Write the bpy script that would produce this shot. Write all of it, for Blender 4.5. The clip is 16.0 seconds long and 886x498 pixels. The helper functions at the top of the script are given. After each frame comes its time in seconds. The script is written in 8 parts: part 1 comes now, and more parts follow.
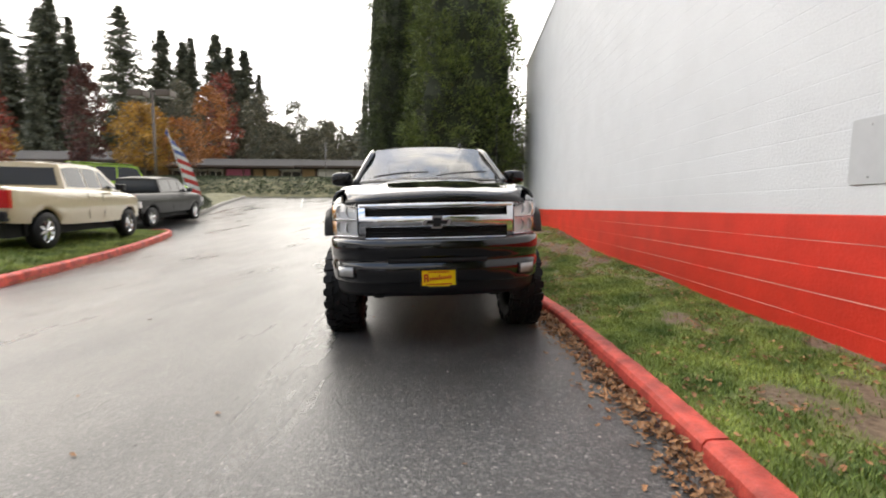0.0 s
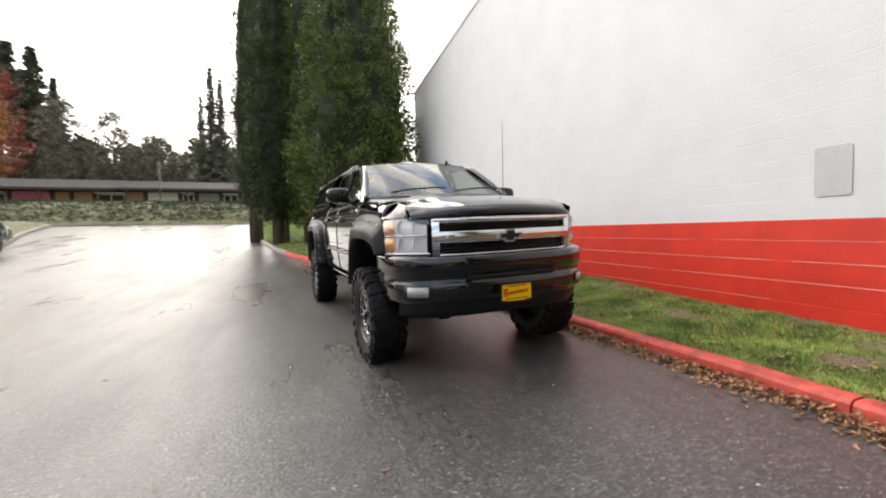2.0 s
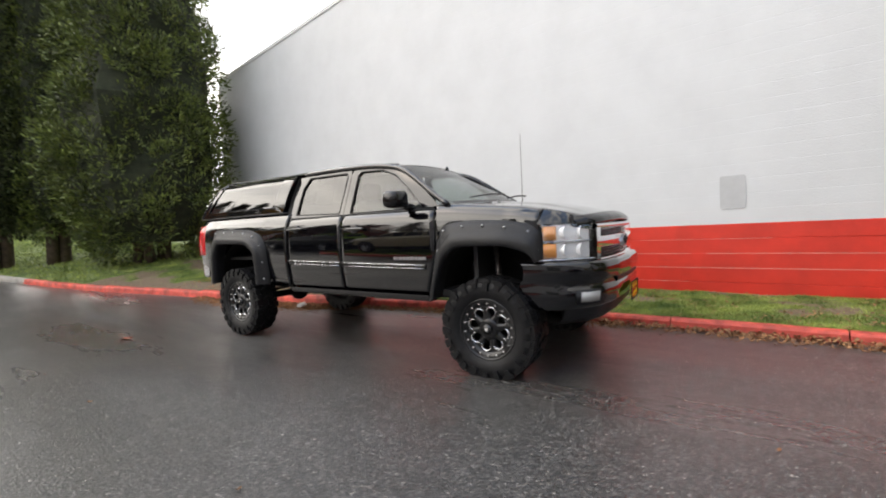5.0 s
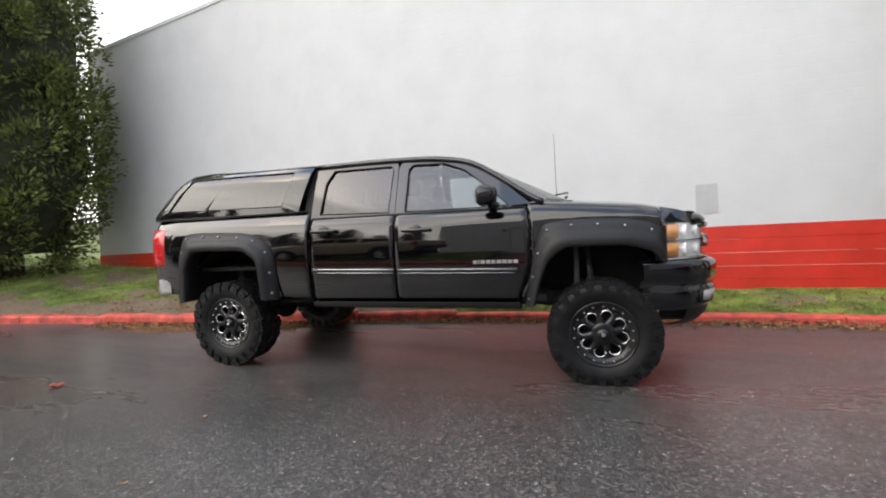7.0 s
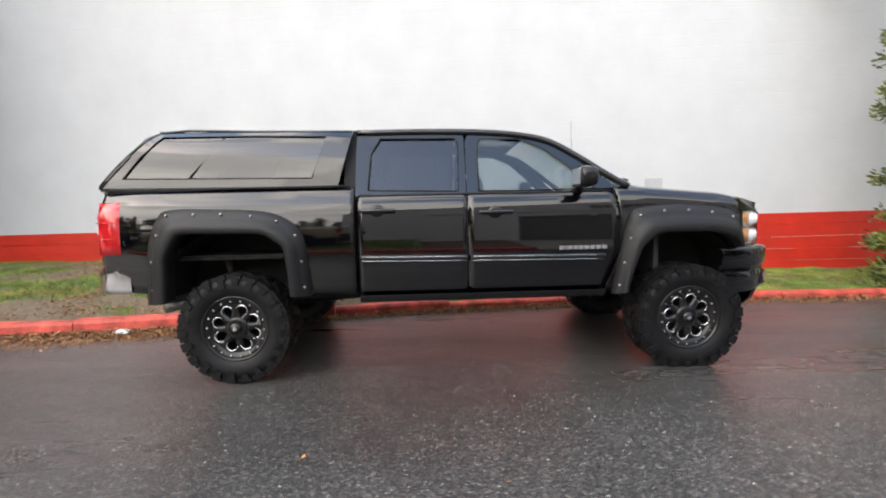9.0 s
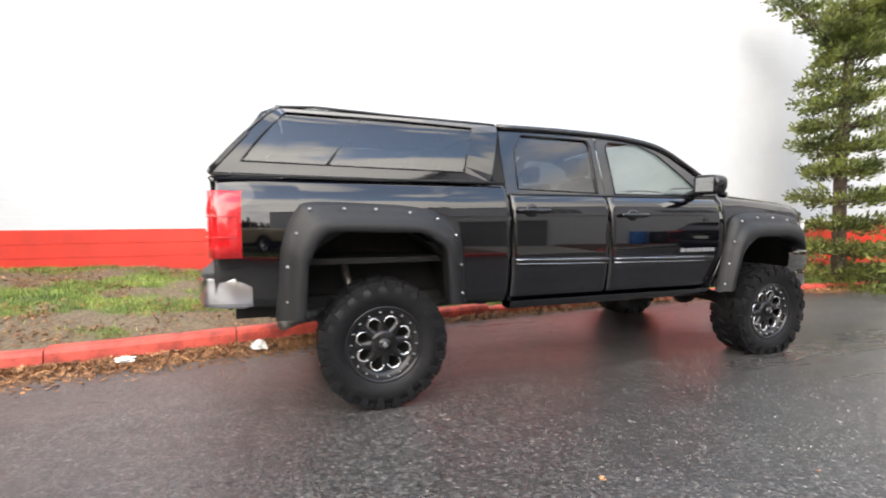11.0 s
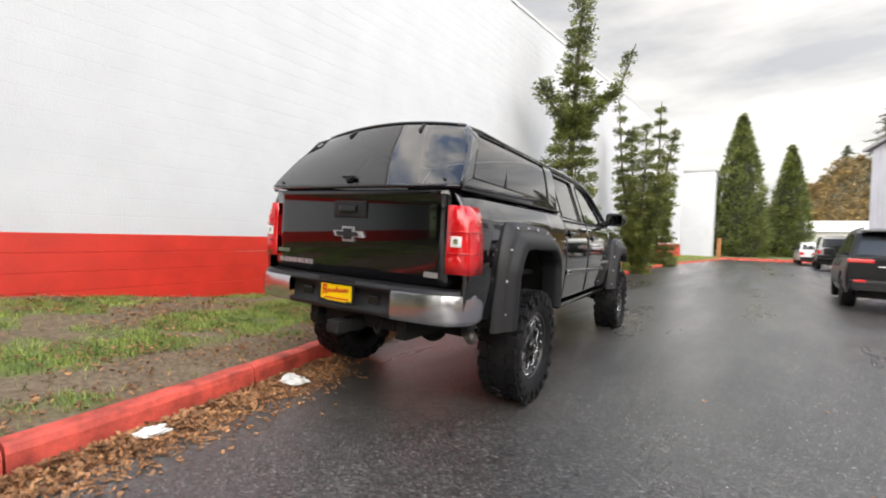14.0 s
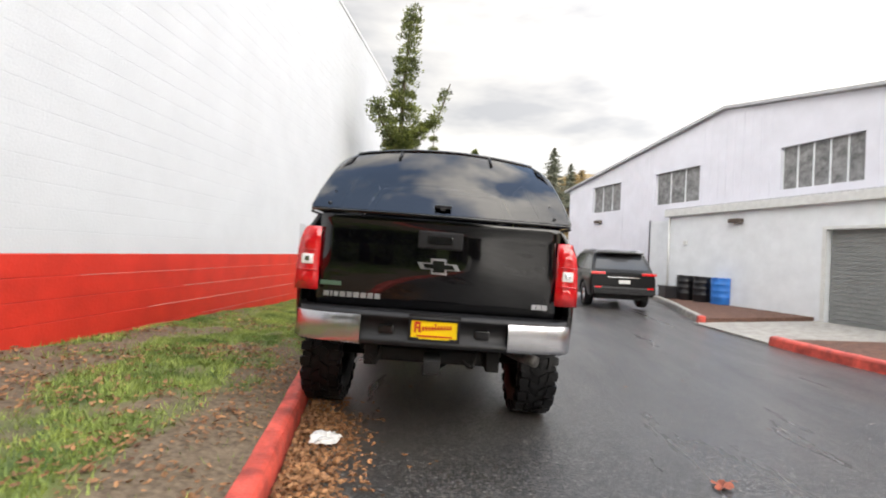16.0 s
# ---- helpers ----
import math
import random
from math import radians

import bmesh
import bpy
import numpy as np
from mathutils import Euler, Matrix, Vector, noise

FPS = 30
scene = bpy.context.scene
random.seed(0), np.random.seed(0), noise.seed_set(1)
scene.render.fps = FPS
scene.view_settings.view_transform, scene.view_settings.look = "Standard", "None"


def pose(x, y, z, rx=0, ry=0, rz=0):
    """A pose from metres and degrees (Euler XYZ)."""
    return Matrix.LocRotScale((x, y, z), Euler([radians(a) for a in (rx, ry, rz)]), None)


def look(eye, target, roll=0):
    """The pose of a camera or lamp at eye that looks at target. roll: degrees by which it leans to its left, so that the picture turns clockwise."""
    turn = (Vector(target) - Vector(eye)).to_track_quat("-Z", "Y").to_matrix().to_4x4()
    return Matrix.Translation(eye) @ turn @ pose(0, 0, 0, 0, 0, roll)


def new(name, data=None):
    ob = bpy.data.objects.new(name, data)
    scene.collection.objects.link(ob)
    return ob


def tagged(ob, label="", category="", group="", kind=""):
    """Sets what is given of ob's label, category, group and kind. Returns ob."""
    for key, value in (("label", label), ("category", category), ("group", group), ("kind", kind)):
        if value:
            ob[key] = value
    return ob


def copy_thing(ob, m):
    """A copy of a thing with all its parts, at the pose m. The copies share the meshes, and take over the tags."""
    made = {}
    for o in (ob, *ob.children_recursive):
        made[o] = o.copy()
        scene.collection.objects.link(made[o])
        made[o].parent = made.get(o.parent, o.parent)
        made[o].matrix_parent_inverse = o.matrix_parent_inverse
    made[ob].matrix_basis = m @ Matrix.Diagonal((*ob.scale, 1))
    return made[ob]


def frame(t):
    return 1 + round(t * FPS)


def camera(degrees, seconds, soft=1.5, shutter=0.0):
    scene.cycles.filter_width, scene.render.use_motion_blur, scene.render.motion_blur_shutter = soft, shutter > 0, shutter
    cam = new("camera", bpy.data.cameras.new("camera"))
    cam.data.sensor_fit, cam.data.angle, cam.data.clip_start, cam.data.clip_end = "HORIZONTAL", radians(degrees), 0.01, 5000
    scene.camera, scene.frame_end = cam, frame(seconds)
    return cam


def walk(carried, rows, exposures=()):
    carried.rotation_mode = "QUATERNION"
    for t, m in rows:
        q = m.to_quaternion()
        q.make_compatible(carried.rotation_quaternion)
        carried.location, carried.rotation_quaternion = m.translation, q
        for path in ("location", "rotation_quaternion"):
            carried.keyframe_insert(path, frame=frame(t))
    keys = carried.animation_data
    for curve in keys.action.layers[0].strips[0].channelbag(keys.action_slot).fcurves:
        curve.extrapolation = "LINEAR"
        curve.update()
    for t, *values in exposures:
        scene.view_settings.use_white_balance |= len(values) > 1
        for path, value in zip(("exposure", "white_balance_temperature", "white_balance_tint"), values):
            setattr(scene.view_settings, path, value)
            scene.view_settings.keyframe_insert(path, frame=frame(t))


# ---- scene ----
cam = camera(91.28, 16.0, soft=1.9, shutter=0.5)
PATH = [
    (0, (0.179, -0.112, 1.316), (0.129, 1.879, 1.125), 0.49),
    (0.5, (-0.145, -0.065, 1.299), (-0.004, 1.925, 1.16), -1.07),
    (1, (-0.574, 0.051, 1.258), (-0.318, 2.034, 1.188), -0.77),
    (1.5, (-1.09, 0.182, 1.254), (-0.66, 2.135, 1.225), -0.4),
    (2, (-1.605, 0.289, 1.237), (-0.985, 2.188, 1.154), -0.97),
    (2.5, (-2.135, 0.495, 1.223), (-1.312, 2.316, 1.134), -0.85),
    (3, (-2.65, 0.704, 1.21), (-1.613, 2.41, 1.1), -0.82),
    (3.5, (-3.075, 1.05, 1.235), (-1.87, 2.646, 1.184), -1.1),
    (6, (-4.581, 3.256, 1.298), (-2.856, 4.265, 1.218), -3.76),
    (6.5, (-4.673, 3.749, 1.292), (-2.876, 4.624, 1.245), -4.53),
    (7, (-4.756, 4.219, 1.298), (-2.904, 4.972, 1.251), -2.7),
    (7.5, (-4.796, 4.701, 1.287), (-2.895, 5.322, 1.263), -1.63),
    (8, (-4.796, 5.19, 1.337), (-2.848, 5.642, 1.303), -0.84),
    (10.5, (-4.447, 7.816, 1.333), (-2.485, 7.475, 1.149), -1.95),
    (11, (-4.323, 8.387, 1.336), (-2.383, 7.915, 1.217), -0.51),
    (11.5, (-4.231, 9.003, 1.348), (-2.334, 8.381, 1.23), -0.36),
    (12, (-4.062, 9.54, 1.357), (-2.219, 8.765, 1.325), -1.07),
    (12.5, (-3.909, 10.07, 1.365), (-2.148, 9.125, 1.413), 0.05),
    (13, (-3.624, 10.524, 1.376), (-2.008, 9.346, 1.353), -0.13),
    (13.5, (-3.277, 10.959, 1.355), (-1.894, 9.514, 1.33), 0.89),
    (14, (-2.85, 11.3, 1.363), (-1.652, 9.7, 1.305), 1.6),
    (14.5, (-2.336, 11.578, 1.375), (-1.341, 9.843, 1.357), 1.56),
    (15, (-1.818, 11.806, 1.377), (-1.104, 9.938, 1.356), 1.34),
    (15.5, (-1.244, 11.956, 1.409), (-0.903, 9.985, 1.41), -0.12),
    (16, (-0.707, 12.127, 1.455), (-0.571, 10.131, 1.474), 2.71),
]
walk(cam, [(t, look(eye, target, roll)) for t, eye, target, roll in PATH],
     [(0, 0.52, 7300, 10), (1.5, 0.66, 7400, 10), (2.5, 0.52, 7350, 10), (3.5, 0.48, 7300, 10), (7, 0.48, 7150, 10), (8.2, 0.64, 7150, 10), (10.5, 1.10, 7250, 10), (11.2, 1.30, 7250, 10), (12, 1.22, 7300, 10), (13.2, 0.72, 7200, 10), (16, 0.80, 7200, 10)])

# ---- light: overcast sky, weak broad sun ----
world = bpy.data.worlds.new("overcast")
scene.world = world
world.use_nodes = True
wn = world.node_tree.nodes
wl = world.node_tree.links
wn.clear()
w_out = wn.new("ShaderNodeOutputWorld")
w_bg = wn.new("ShaderNodeBackground")
w_sky = wn.new("ShaderNodeTexSky")
w_sky.sky_type = "NISHITA"
w_sky.sun_disc = False
w_sky.sun_elevation = radians(29)
w_sky.sun_rotation = radians(315)
w_co = wn.new("ShaderNodeTexCoord")
w_map = wn.new("ShaderNodeMapping")
w_map.inputs["Scale"].default_value = (1.0, 1.0, 3.6)
w_noise = wn.new("ShaderNodeTexNoise")
w_noise.inputs["Scale"].default_value = 2.1
w_noise.inputs["Detail"].default_value = 5.0
w_noise.inputs["Roughness"].default_value = 0.55
w_ramp = wn.new("ShaderNodeValToRGB")
w_ramp.color_ramp.elements[0].position = 0.34
w_ramp.color_ramp.elements[0].color = (7.2, 7.5, 8.2, 1)
w_ramp.color_ramp.elements[1].position = 0.56
w_ramp.color_ramp.elements[1].color = (12.5, 12.6, 12.8, 1)
w_gap = wn.new("ShaderNodeTexNoise")
w_gap.inputs["Scale"].default_value = 2.6
w_gap.inputs["Detail"].default_value = 4.0
w_gapr = wn.new("ShaderNodeMapRange")
w_gapr.inputs["From Min"].default_value = 0.79
w_gapr.inputs["From Max"].default_value = 0.90
w_gapr.inputs["To Min"].default_value = 0.97
w_gapr.inputs["To Max"].default_value = 0.05
w_mix = wn.new("ShaderNodeMix")
w_mix.data_type = "RGBA"
wl.new(w_co.outputs["Generated"], w_map.inputs["Vector"])
wl.new(w_map.outputs["Vector"], w_noise.inputs["Vector"])
wl.new(w_map.outputs["Vector"], w_gap.inputs["Vector"])
wl.new(w_noise.outputs["Fac"], w_ramp.inputs["Fac"])
# gaps of blue open high up, more to the west
w_sep = wn.new("ShaderNodeSeparateXYZ")
wl.new(w_co.outputs["Generated"], w_sep.inputs[0])
w_high = wn.new("ShaderNodeMapRange")
w_high.interpolation_type = "SMOOTHSTEP"
w_high.inputs["From Min"].default_value = 0.46
w_high.inputs["From Max"].default_value = 0.68
w_high.inputs["To Max"].default_value = 0.36
wl.new(w_sep.outputs["Z"], w_high.inputs["Value"])
w_up = wn.new("ShaderNodeMath")
w_up.operation = "MULTIPLY_ADD"
w_up.inputs[1].default_value = -0.10
wl.new(w_sep.outputs["X"], w_up.inputs[0])
wl.new(w_high.outputs["Result"], w_up.inputs[2])
w_zen = wn.new("ShaderNodeMath")
w_zen.operation = "ADD"
wl.new(w_up.outputs["Value"], w_zen.inputs[0])
wl.new(w_gap.outputs["Fac"], w_zen.inputs[1])
wl.new(w_zen.outputs[0], w_gapr.inputs["Value"])
# the cloud is thinner and brighter round the hidden sun
w_dot = wn.new("ShaderNodeVectorMath")
w_dot.operation = "DOT_PRODUCT"
w_dot.inputs[1].default_value = Vector((-0.48, 0.78, 0.40)).normalized()
wl.new(w_co.outputs["Generated"], w_dot.inputs[0])
w_glow = wn.new("ShaderNodeMapRange")
w_glow.interpolation_type = "SMOOTHSTEP"
w_glow.inputs["From Min"].default_value = -0.75
w_glow.inputs["From Max"].default_value = 1.0
w_glow.inputs["To Min"].default_value = 0.46
w_glow.inputs["To Max"].default_value = 2.15
wl.new(w_dot.outputs["Value"], w_glow.inputs["Value"])
w_thin = wn.new("ShaderNodeVectorMath")
w_thin.operation = "SCALE"
wl.new(w_ramp.outputs["Color"], w_thin.inputs[0])
wl.new(w_glow.outputs["Result"], w_thin.inputs["Scale"])
wl.new(w_gapr.outputs["Result"], w_mix.inputs["Factor"])
w_blue = wn.new("ShaderNodeVectorMath")
w_blue.operation = "SCALE"
w_blue.inputs["Scale"].default_value = 4.2
wl.new(w_sky.outputs["Color"], w_blue.inputs[0])
wl.new(w_blue.outputs["Vector"], w_mix.inputs["A"])
wl.new(w_thin.outputs["Vector"], w_mix.inputs["B"])
wl.new(w_mix.outputs["Result"], w_bg.inputs["Color"])
w_bg.inputs["Strength"].default_value = 0.105
wl.new(w_bg.outputs["Background"], w_out.inputs["Surface"])

sun = new("sun", bpy.data.lights.new("sun", "SUN"))
sun.data.energy = 0.9
sun.data.angle = radians(75)
sun.data.color = (1.0, 0.96, 0.9)
sun.matrix_world = look((-20, 26, 20), (0, 0, 0))

# ---- materials ----
def mat(name, color=(0.5, 0.5, 0.5), rough=0.5, metal=0.0, var=0.0, scale=8.0, bump=0.0, bump_scale=60.0, coat=0.0, spec=0.5, tint=None, seed=0.0, random_amount=0.0, rough_var=0.0):
    m = bpy.data.materials.new(name)
    m.use_nodes = True
    nt = m.node_tree
    b = nt.nodes["Principled BSDF"]
    b.inputs["Base Color"].default_value = (*color, 1)
    b.inputs["Roughness"].default_value = rough
    b.inputs["Metallic"].default_value = metal
    b.inputs["Coat Weight"].default_value = coat
    b.inputs["Coat Roughness"].default_value = 0.03
    b.inputs["Specular IOR Level"].default_value = spec
    co = nt.nodes.new("ShaderNodeTexCoord")
    if var or tint or random_amount:
        n1 = nt.nodes.new("ShaderNodeTexNoise")
        n1.inputs["Scale"].default_value = scale
        n1.inputs["Detail"].default_value = 6.0
        n1.inputs["Roughness"].default_value = 0.6
        mp = nt.nodes.new("ShaderNodeMapping")
        mp.inputs["Location"].default_value = (seed, seed * 1.7, seed * 0.3)
        nt.links.new(co.outputs["Object"], mp.inputs["Vector"])
        nt.links.new(mp.outputs["Vector"], n1.inputs["Vector"])
        r = nt.nodes.new("ShaderNodeValToRGB")
        lo = tuple(c * (1 - var) for c in color)
        hi = tint if tint else tuple(min(1, c * (1 + var)) for c in color)
        r.color_ramp.elements[0].position = 0.34
        r.color_ramp.elements[1].position = 0.68
        r.color_ramp.elements[0].color = (*lo, 1)
        r.color_ramp.elements[1].color = (*hi, 1)
        nt.links.new(n1.outputs["Fac"], r.inputs["Fac"])
        last = r.outputs["Color"]
        if random_amount:
            info = nt.nodes.new("ShaderNodeObjectInfo")
            geo = nt.nodes.new("ShaderNodeNewGeometry")
            add = nt.nodes.new("ShaderNodeMath")
            add.operation = "ADD"
            nt.links.new(info.outputs["Random"], add.inputs[0])
            nt.links.new(geo.outputs["Random Per Island"], add.inputs[1])
            frac = nt.nodes.new("ShaderNodeMath")
            frac.operation = "FRACT"
            nt.links.new(add.outputs[0], frac.inputs[0])
            mr = nt.nodes.new("ShaderNodeMapRange")
            mr.inputs["To Min"].default_value = 1 - random_amount
            mr.inputs["To Max"].default_value = 1 + random_amount
            nt.links.new(frac.outputs[0], mr.inputs["Value"])
            hsv = nt.nodes.new("ShaderNodeHueSaturation")
            nt.links.new(mr.outputs["Result"], hsv.inputs["Value"])
            nt.links.new(last, hsv.inputs["Color"])
            last = hsv.outputs["Color"]
        nt.links.new(last, b.inputs["Base Color"])
    if bump:
        n2 = nt.nodes.new("ShaderNodeTexNoise")
        n2.inputs["Scale"].default_value = bump_scale
        n2.inputs["Detail"].default_value = 4.0
        nt.links.new(co.outputs["Object"], n2.inputs["Vector"])
        bp = nt.nodes.new("ShaderNodeBump")
        bp.inputs["Strength"].default_value = bump
        bp.inputs["Distance"].default_value = 0.01
        nt.links.new(n2.outputs["Fac"], bp.inputs["Height"])
        nt.links.new(bp.outputs["Normal"], b.inputs["Normal"])
    if rough_var:
        n3 = nt.nodes.new("ShaderNodeTexNoise")
        n3.inputs["Scale"].default_value = scale * 0.7
        n3.inputs["Detail"].default_value = 5.0
        nt.links.new(co.outputs["Object"], n3.inputs["Vector"])
        mr3 = nt.nodes.new("ShaderNodeMapRange")
        mr3.inputs["From Min"].default_value = 0.35
        mr3.inputs["From Max"].default_value = 0.65
        mr3.inputs["To Min"].default_value = max(0.02, rough - rough_var)
        mr3.inputs["To Max"].default_value = min(1, rough + rough_var)
        nt.links.new(n3.outputs["Fac"], mr3.inputs["Value"])
        nt.links.new(mr3.outputs["Result"], b.inputs["Roughness"])
    return m


def glass_mat(name, tint, gloss=1.0, rough=0.0):
    """A thin tinted pane: what is behind shows through the tint, the sky mirrors by Fresnel."""
    m = bpy.data.materials.new(name)
    m.use_nodes = True
    nt = m.node_tree
    nt.nodes.clear()
    out = nt.nodes.new("ShaderNodeOutputMaterial")
    tr = nt.nodes.new("ShaderNodeBsdfTransparent")
    tr.inputs["Color"].default_value = (*tint, 1)
    gl = nt.nodes.new("ShaderNodeBsdfGlossy")
    gl.inputs["Roughness"].default_value = rough
    gl.inputs["Color"].default_value = (gloss, gloss, gloss, 1)
    lw = nt.nodes.new("ShaderNodeLayerWeight")
    lw.inputs["Blend"].default_value = 0.5
    pw = nt.nodes.new("ShaderNodeMath")
    pw.operation = "POWER"
    pw.inputs[1].default_value = 4.0
    ma = nt.nodes.new("ShaderNodeMath")
    ma.operation = "MULTIPLY_ADD"
    ma.inputs[1].default_value = 0.90
    ma.inputs[2].default_value = 0.075
    nt.links.new(lw.outputs["Facing"], pw.inputs[0])
    nt.links.new(pw.outputs[0], ma.inputs[0])
    mx = nt.nodes.new("ShaderNodeMixShader")
    nt.links.new(ma.outputs[0], mx.inputs["Fac"])
    nt.links.new(tr.outputs["BSDF"], mx.inputs[1])
    nt.links.new(gl.outputs["BSDF"], mx.inputs[2])
    nt.links.new(mx.outputs["Shader"], out.inputs["Surface"])
    return m


def wet_asphalt(name):
    m = mat(name, (0.074, 0.071, 0.068), 0.34, var=0.22, scale=0.7, bump=0.0)
    nt = m.node_tree
    b = nt.nodes["Principled BSDF"]
    co = [n for n in nt.nodes if n.type == "TEX_COORD"][0]
    grit = nt.nodes.new("ShaderNodeTexVoronoi")
    grit.inputs["Scale"].default_value = 60.0
    nt.links.new(co.outputs["Object"], grit.inputs["Vector"])
    fine = nt.nodes.new("ShaderNodeTexNoise")
    fine.inputs["Scale"].default_value = 260.0
    fine.inputs["Detail"].default_value = 3.0
    nt.links.new(co.outputs["Object"], fine.inputs["Vector"])
    mixh = nt.nodes.new("ShaderNodeMath")
    mixh.operation = "ADD"
    nt.links.new(grit.outputs["Distance"], mixh.inputs[0])
    nt.links.new(fine.outputs["Fac"], mixh.inputs[1])
    bp = nt.nodes.new("ShaderNodeBump")
    bp.inputs["Strength"].default_value = 0.55
    bp.inputs["Distance"].default_value = 0.006
    nt.links.new(mixh.outputs[0], bp.inputs["Height"])
    nt.links.new(bp.outputs["Normal"], b.inputs["Normal"])
    # damp patches drawn out along the drive, glossier in places
    mp = nt.nodes.new("ShaderNodeMapping")
    mp.inputs["Scale"].default_value = (0.8, 0.16, 1.0)
    nt.links.new(co.outputs["Object"], mp.inputs["Vector"])
    wet = nt.nodes.new("ShaderNodeTexNoise")
    wet.inputs["Scale"].default_value = 1.1
    wet.inputs["Detail"].default_value = 6.0
    wet.inputs["Roughness"].default_value = 0.62
    nt.links.new(mp.outputs["Vector"], wet.inputs["Vector"])
    mr = nt.nodes.new("ShaderNodeMapRange")
    mr.inputs["From Min"].default_value = 0.38
    mr.inputs["From Max"].default_value = 0.66
    mr.inputs["To Min"].default_value = 0.46
    mr.inputs["To Max"].default_value = 0.24
    nt.links.new(wet.outputs["Fac"], mr.inputs["Value"])
    nt.links.new(mr.outputs["Result"], b.inputs["Roughness"])
    # stones of the aggregate, each with its own tone, a few of them pale
    stone = nt.nodes.new("ShaderNodeTexVoronoi")
    stone.inputs["Scale"].default_value = 78.0
    nt.links.new(co.outputs["Object"], stone.inputs["Vector"])
    tone = nt.nodes.new("ShaderNodeSeparateColor")
    nt.links.new(stone.outputs["Color"], tone.inputs["Color"])
    cr = nt.nodes.new("ShaderNodeValToRGB")
    cr.color_ramp.interpolation = "CONSTANT"
    cr.color_ramp.elements[0].color = (0.45, 0.45, 0.45, 1)
    cr.color_ramp.elements[1].position = 0.5
    cr.color_ramp.elements[1].color = (0.85, 0.85, 0.85, 1)
    for at, v in ((0.78, 1.4), (0.93, 1.9), (0.985, 2.9)):
        cr.color_ramp.elements.new(at).color = (v, v * 0.98, v * 0.95, 1)
    nt.links.new(tone.outputs["Red"], cr.inputs["Fac"])
    ramp = [n for n in nt.nodes if n.type == "VALTORGB" and n != cr][0]
    mott = nt.nodes.new("ShaderNodeTexNoise")
    mott.inputs["Scale"].default_value = 24.0
    mott.inputs["Detail"].default_value = 8.0
    mott.inputs["Roughness"].default_value = 0.8
    nt.links.new(co.outputs["Object"], mott.inputs["Vector"])
    mm = nt.nodes.new("ShaderNodeMapRange")
    mm.inputs["From Min"].default_value = 0.36
    mm.inputs["From Max"].default_value = 0.64
    mm.inputs["To Min"].default_value = 0.55
    mm.inputs["To Max"].default_value = 1.45
    nt.links.new(mott.outputs["Fac"], mm.inputs["Value"])
    mul = nt.nodes.new("ShaderNodeVectorMath")
    mul.operation = "SCALE"
    nt.links.new(ramp.outputs["Color"], mul.inputs[0])
    nt.links.new(mm.outputs["Result"], mul.inputs["Scale"])
    ad = nt.nodes.new("ShaderNodeMix")
    ad.data_type = "RGBA"
    ad.blend_type = "MULTIPLY"
    ad.inputs["Factor"].default_value = 1.0
    nt.links.new(mul.outputs["Vector"], ad.inputs["A"])
    nt.links.new(cr.outputs["Color"], ad.inputs["B"])
    nt.links.new(ad.outputs["Result"], b.inputs["Base Color"])
    b.inputs["Specular IOR Level"].default_value = 0.42
    # a thin film of rain water over the whole drive
    b.inputs["Coat Weight"].default_value = 1.0
    b.inputs["Coat IOR"].default_value = 1.28
    mc = nt.nodes.new("ShaderNodeMapRange")
    mc.inputs["From Min"].default_value = 0.36
    mc.inputs["From Max"].default_value = 0.68
    mc.inputs["To Min"].default_value = 0.44
    mc.inputs["To Max"].default_value = 0.22
    nt.links.new(wet.outputs["Fac"], mc.inputs["Value"])
    nt.links.new(mc.outputs["Result"], b.inputs["Coat Roughness"])
    bc = nt.nodes.new("ShaderNodeBump")
    bc.inputs["Strength"].default_value = 0.18
    bc.inputs["Distance"].default_value = 0.006
    nt.links.new(mixh.outputs[0], bc.inputs["Height"])
    nt.links.new(bc.outputs["Normal"], b.inputs["Coat Normal"])
    return m


M = {}
M["asphalt"] = wet_asphalt("wet_asphalt")
M["white_block"] = mat("white_painted_block", (0.60, 0.615, 0.635), 0.55, var=0.035, scale=1.6, bump=0.35, bump_scale=45.0)
M["red_block"] = mat("red_painted_block", (0.62, 0.035, 0.02), 0.42, var=0.12, scale=2.4, bump=0.3, bump_scale=45.0)
M["red_kerb"] = mat("red_kerb_paint", (0.56, 0.080, 0.056), 0.55, var=0.5, scale=5.0, bump=0.5, bump_scale=70.0)
M["concrete"] = mat("concrete", (0.33, 0.31, 0.28), 0.75, var=0.3, scale=6.0, bump=0.4, bump_scale=80.0)
M["earth"] = mat("bare_earth", (0.17, 0.125, 0.085), 0.9, var=0.45, scale=3.0, bump=0.8, bump_scale=40.0)
M["lawn"] = mat("lawn_ground", (0.085, 0.165, 0.030), 0.9, var=0.45, scale=3.4, bump=0.9, bump_scale=60.0, tint=(0.20, 0.235, 0.065))
lawn_nt = M["lawn"].node_tree
lawn_b = lawn_nt.nodes["Principled BSDF"]
lawn_green = lawn_b.inputs["Base Color"].links[0].from_socket
lawn_at = lawn_nt.nodes.new("ShaderNodeAttribute")
lawn_at.attribute_name = "cover"
lawn_n = lawn_nt.nodes.new("ShaderNodeTexNoise")
lawn_n.inputs["Scale"].default_value = 26.0
lawn_n.inputs["Detail"].default_value = 6.0
lawn_nt.links.new([n for n in lawn_nt.nodes if n.type == "TEX_COORD"][0].outputs["Object"], lawn_n.inputs["Vector"])
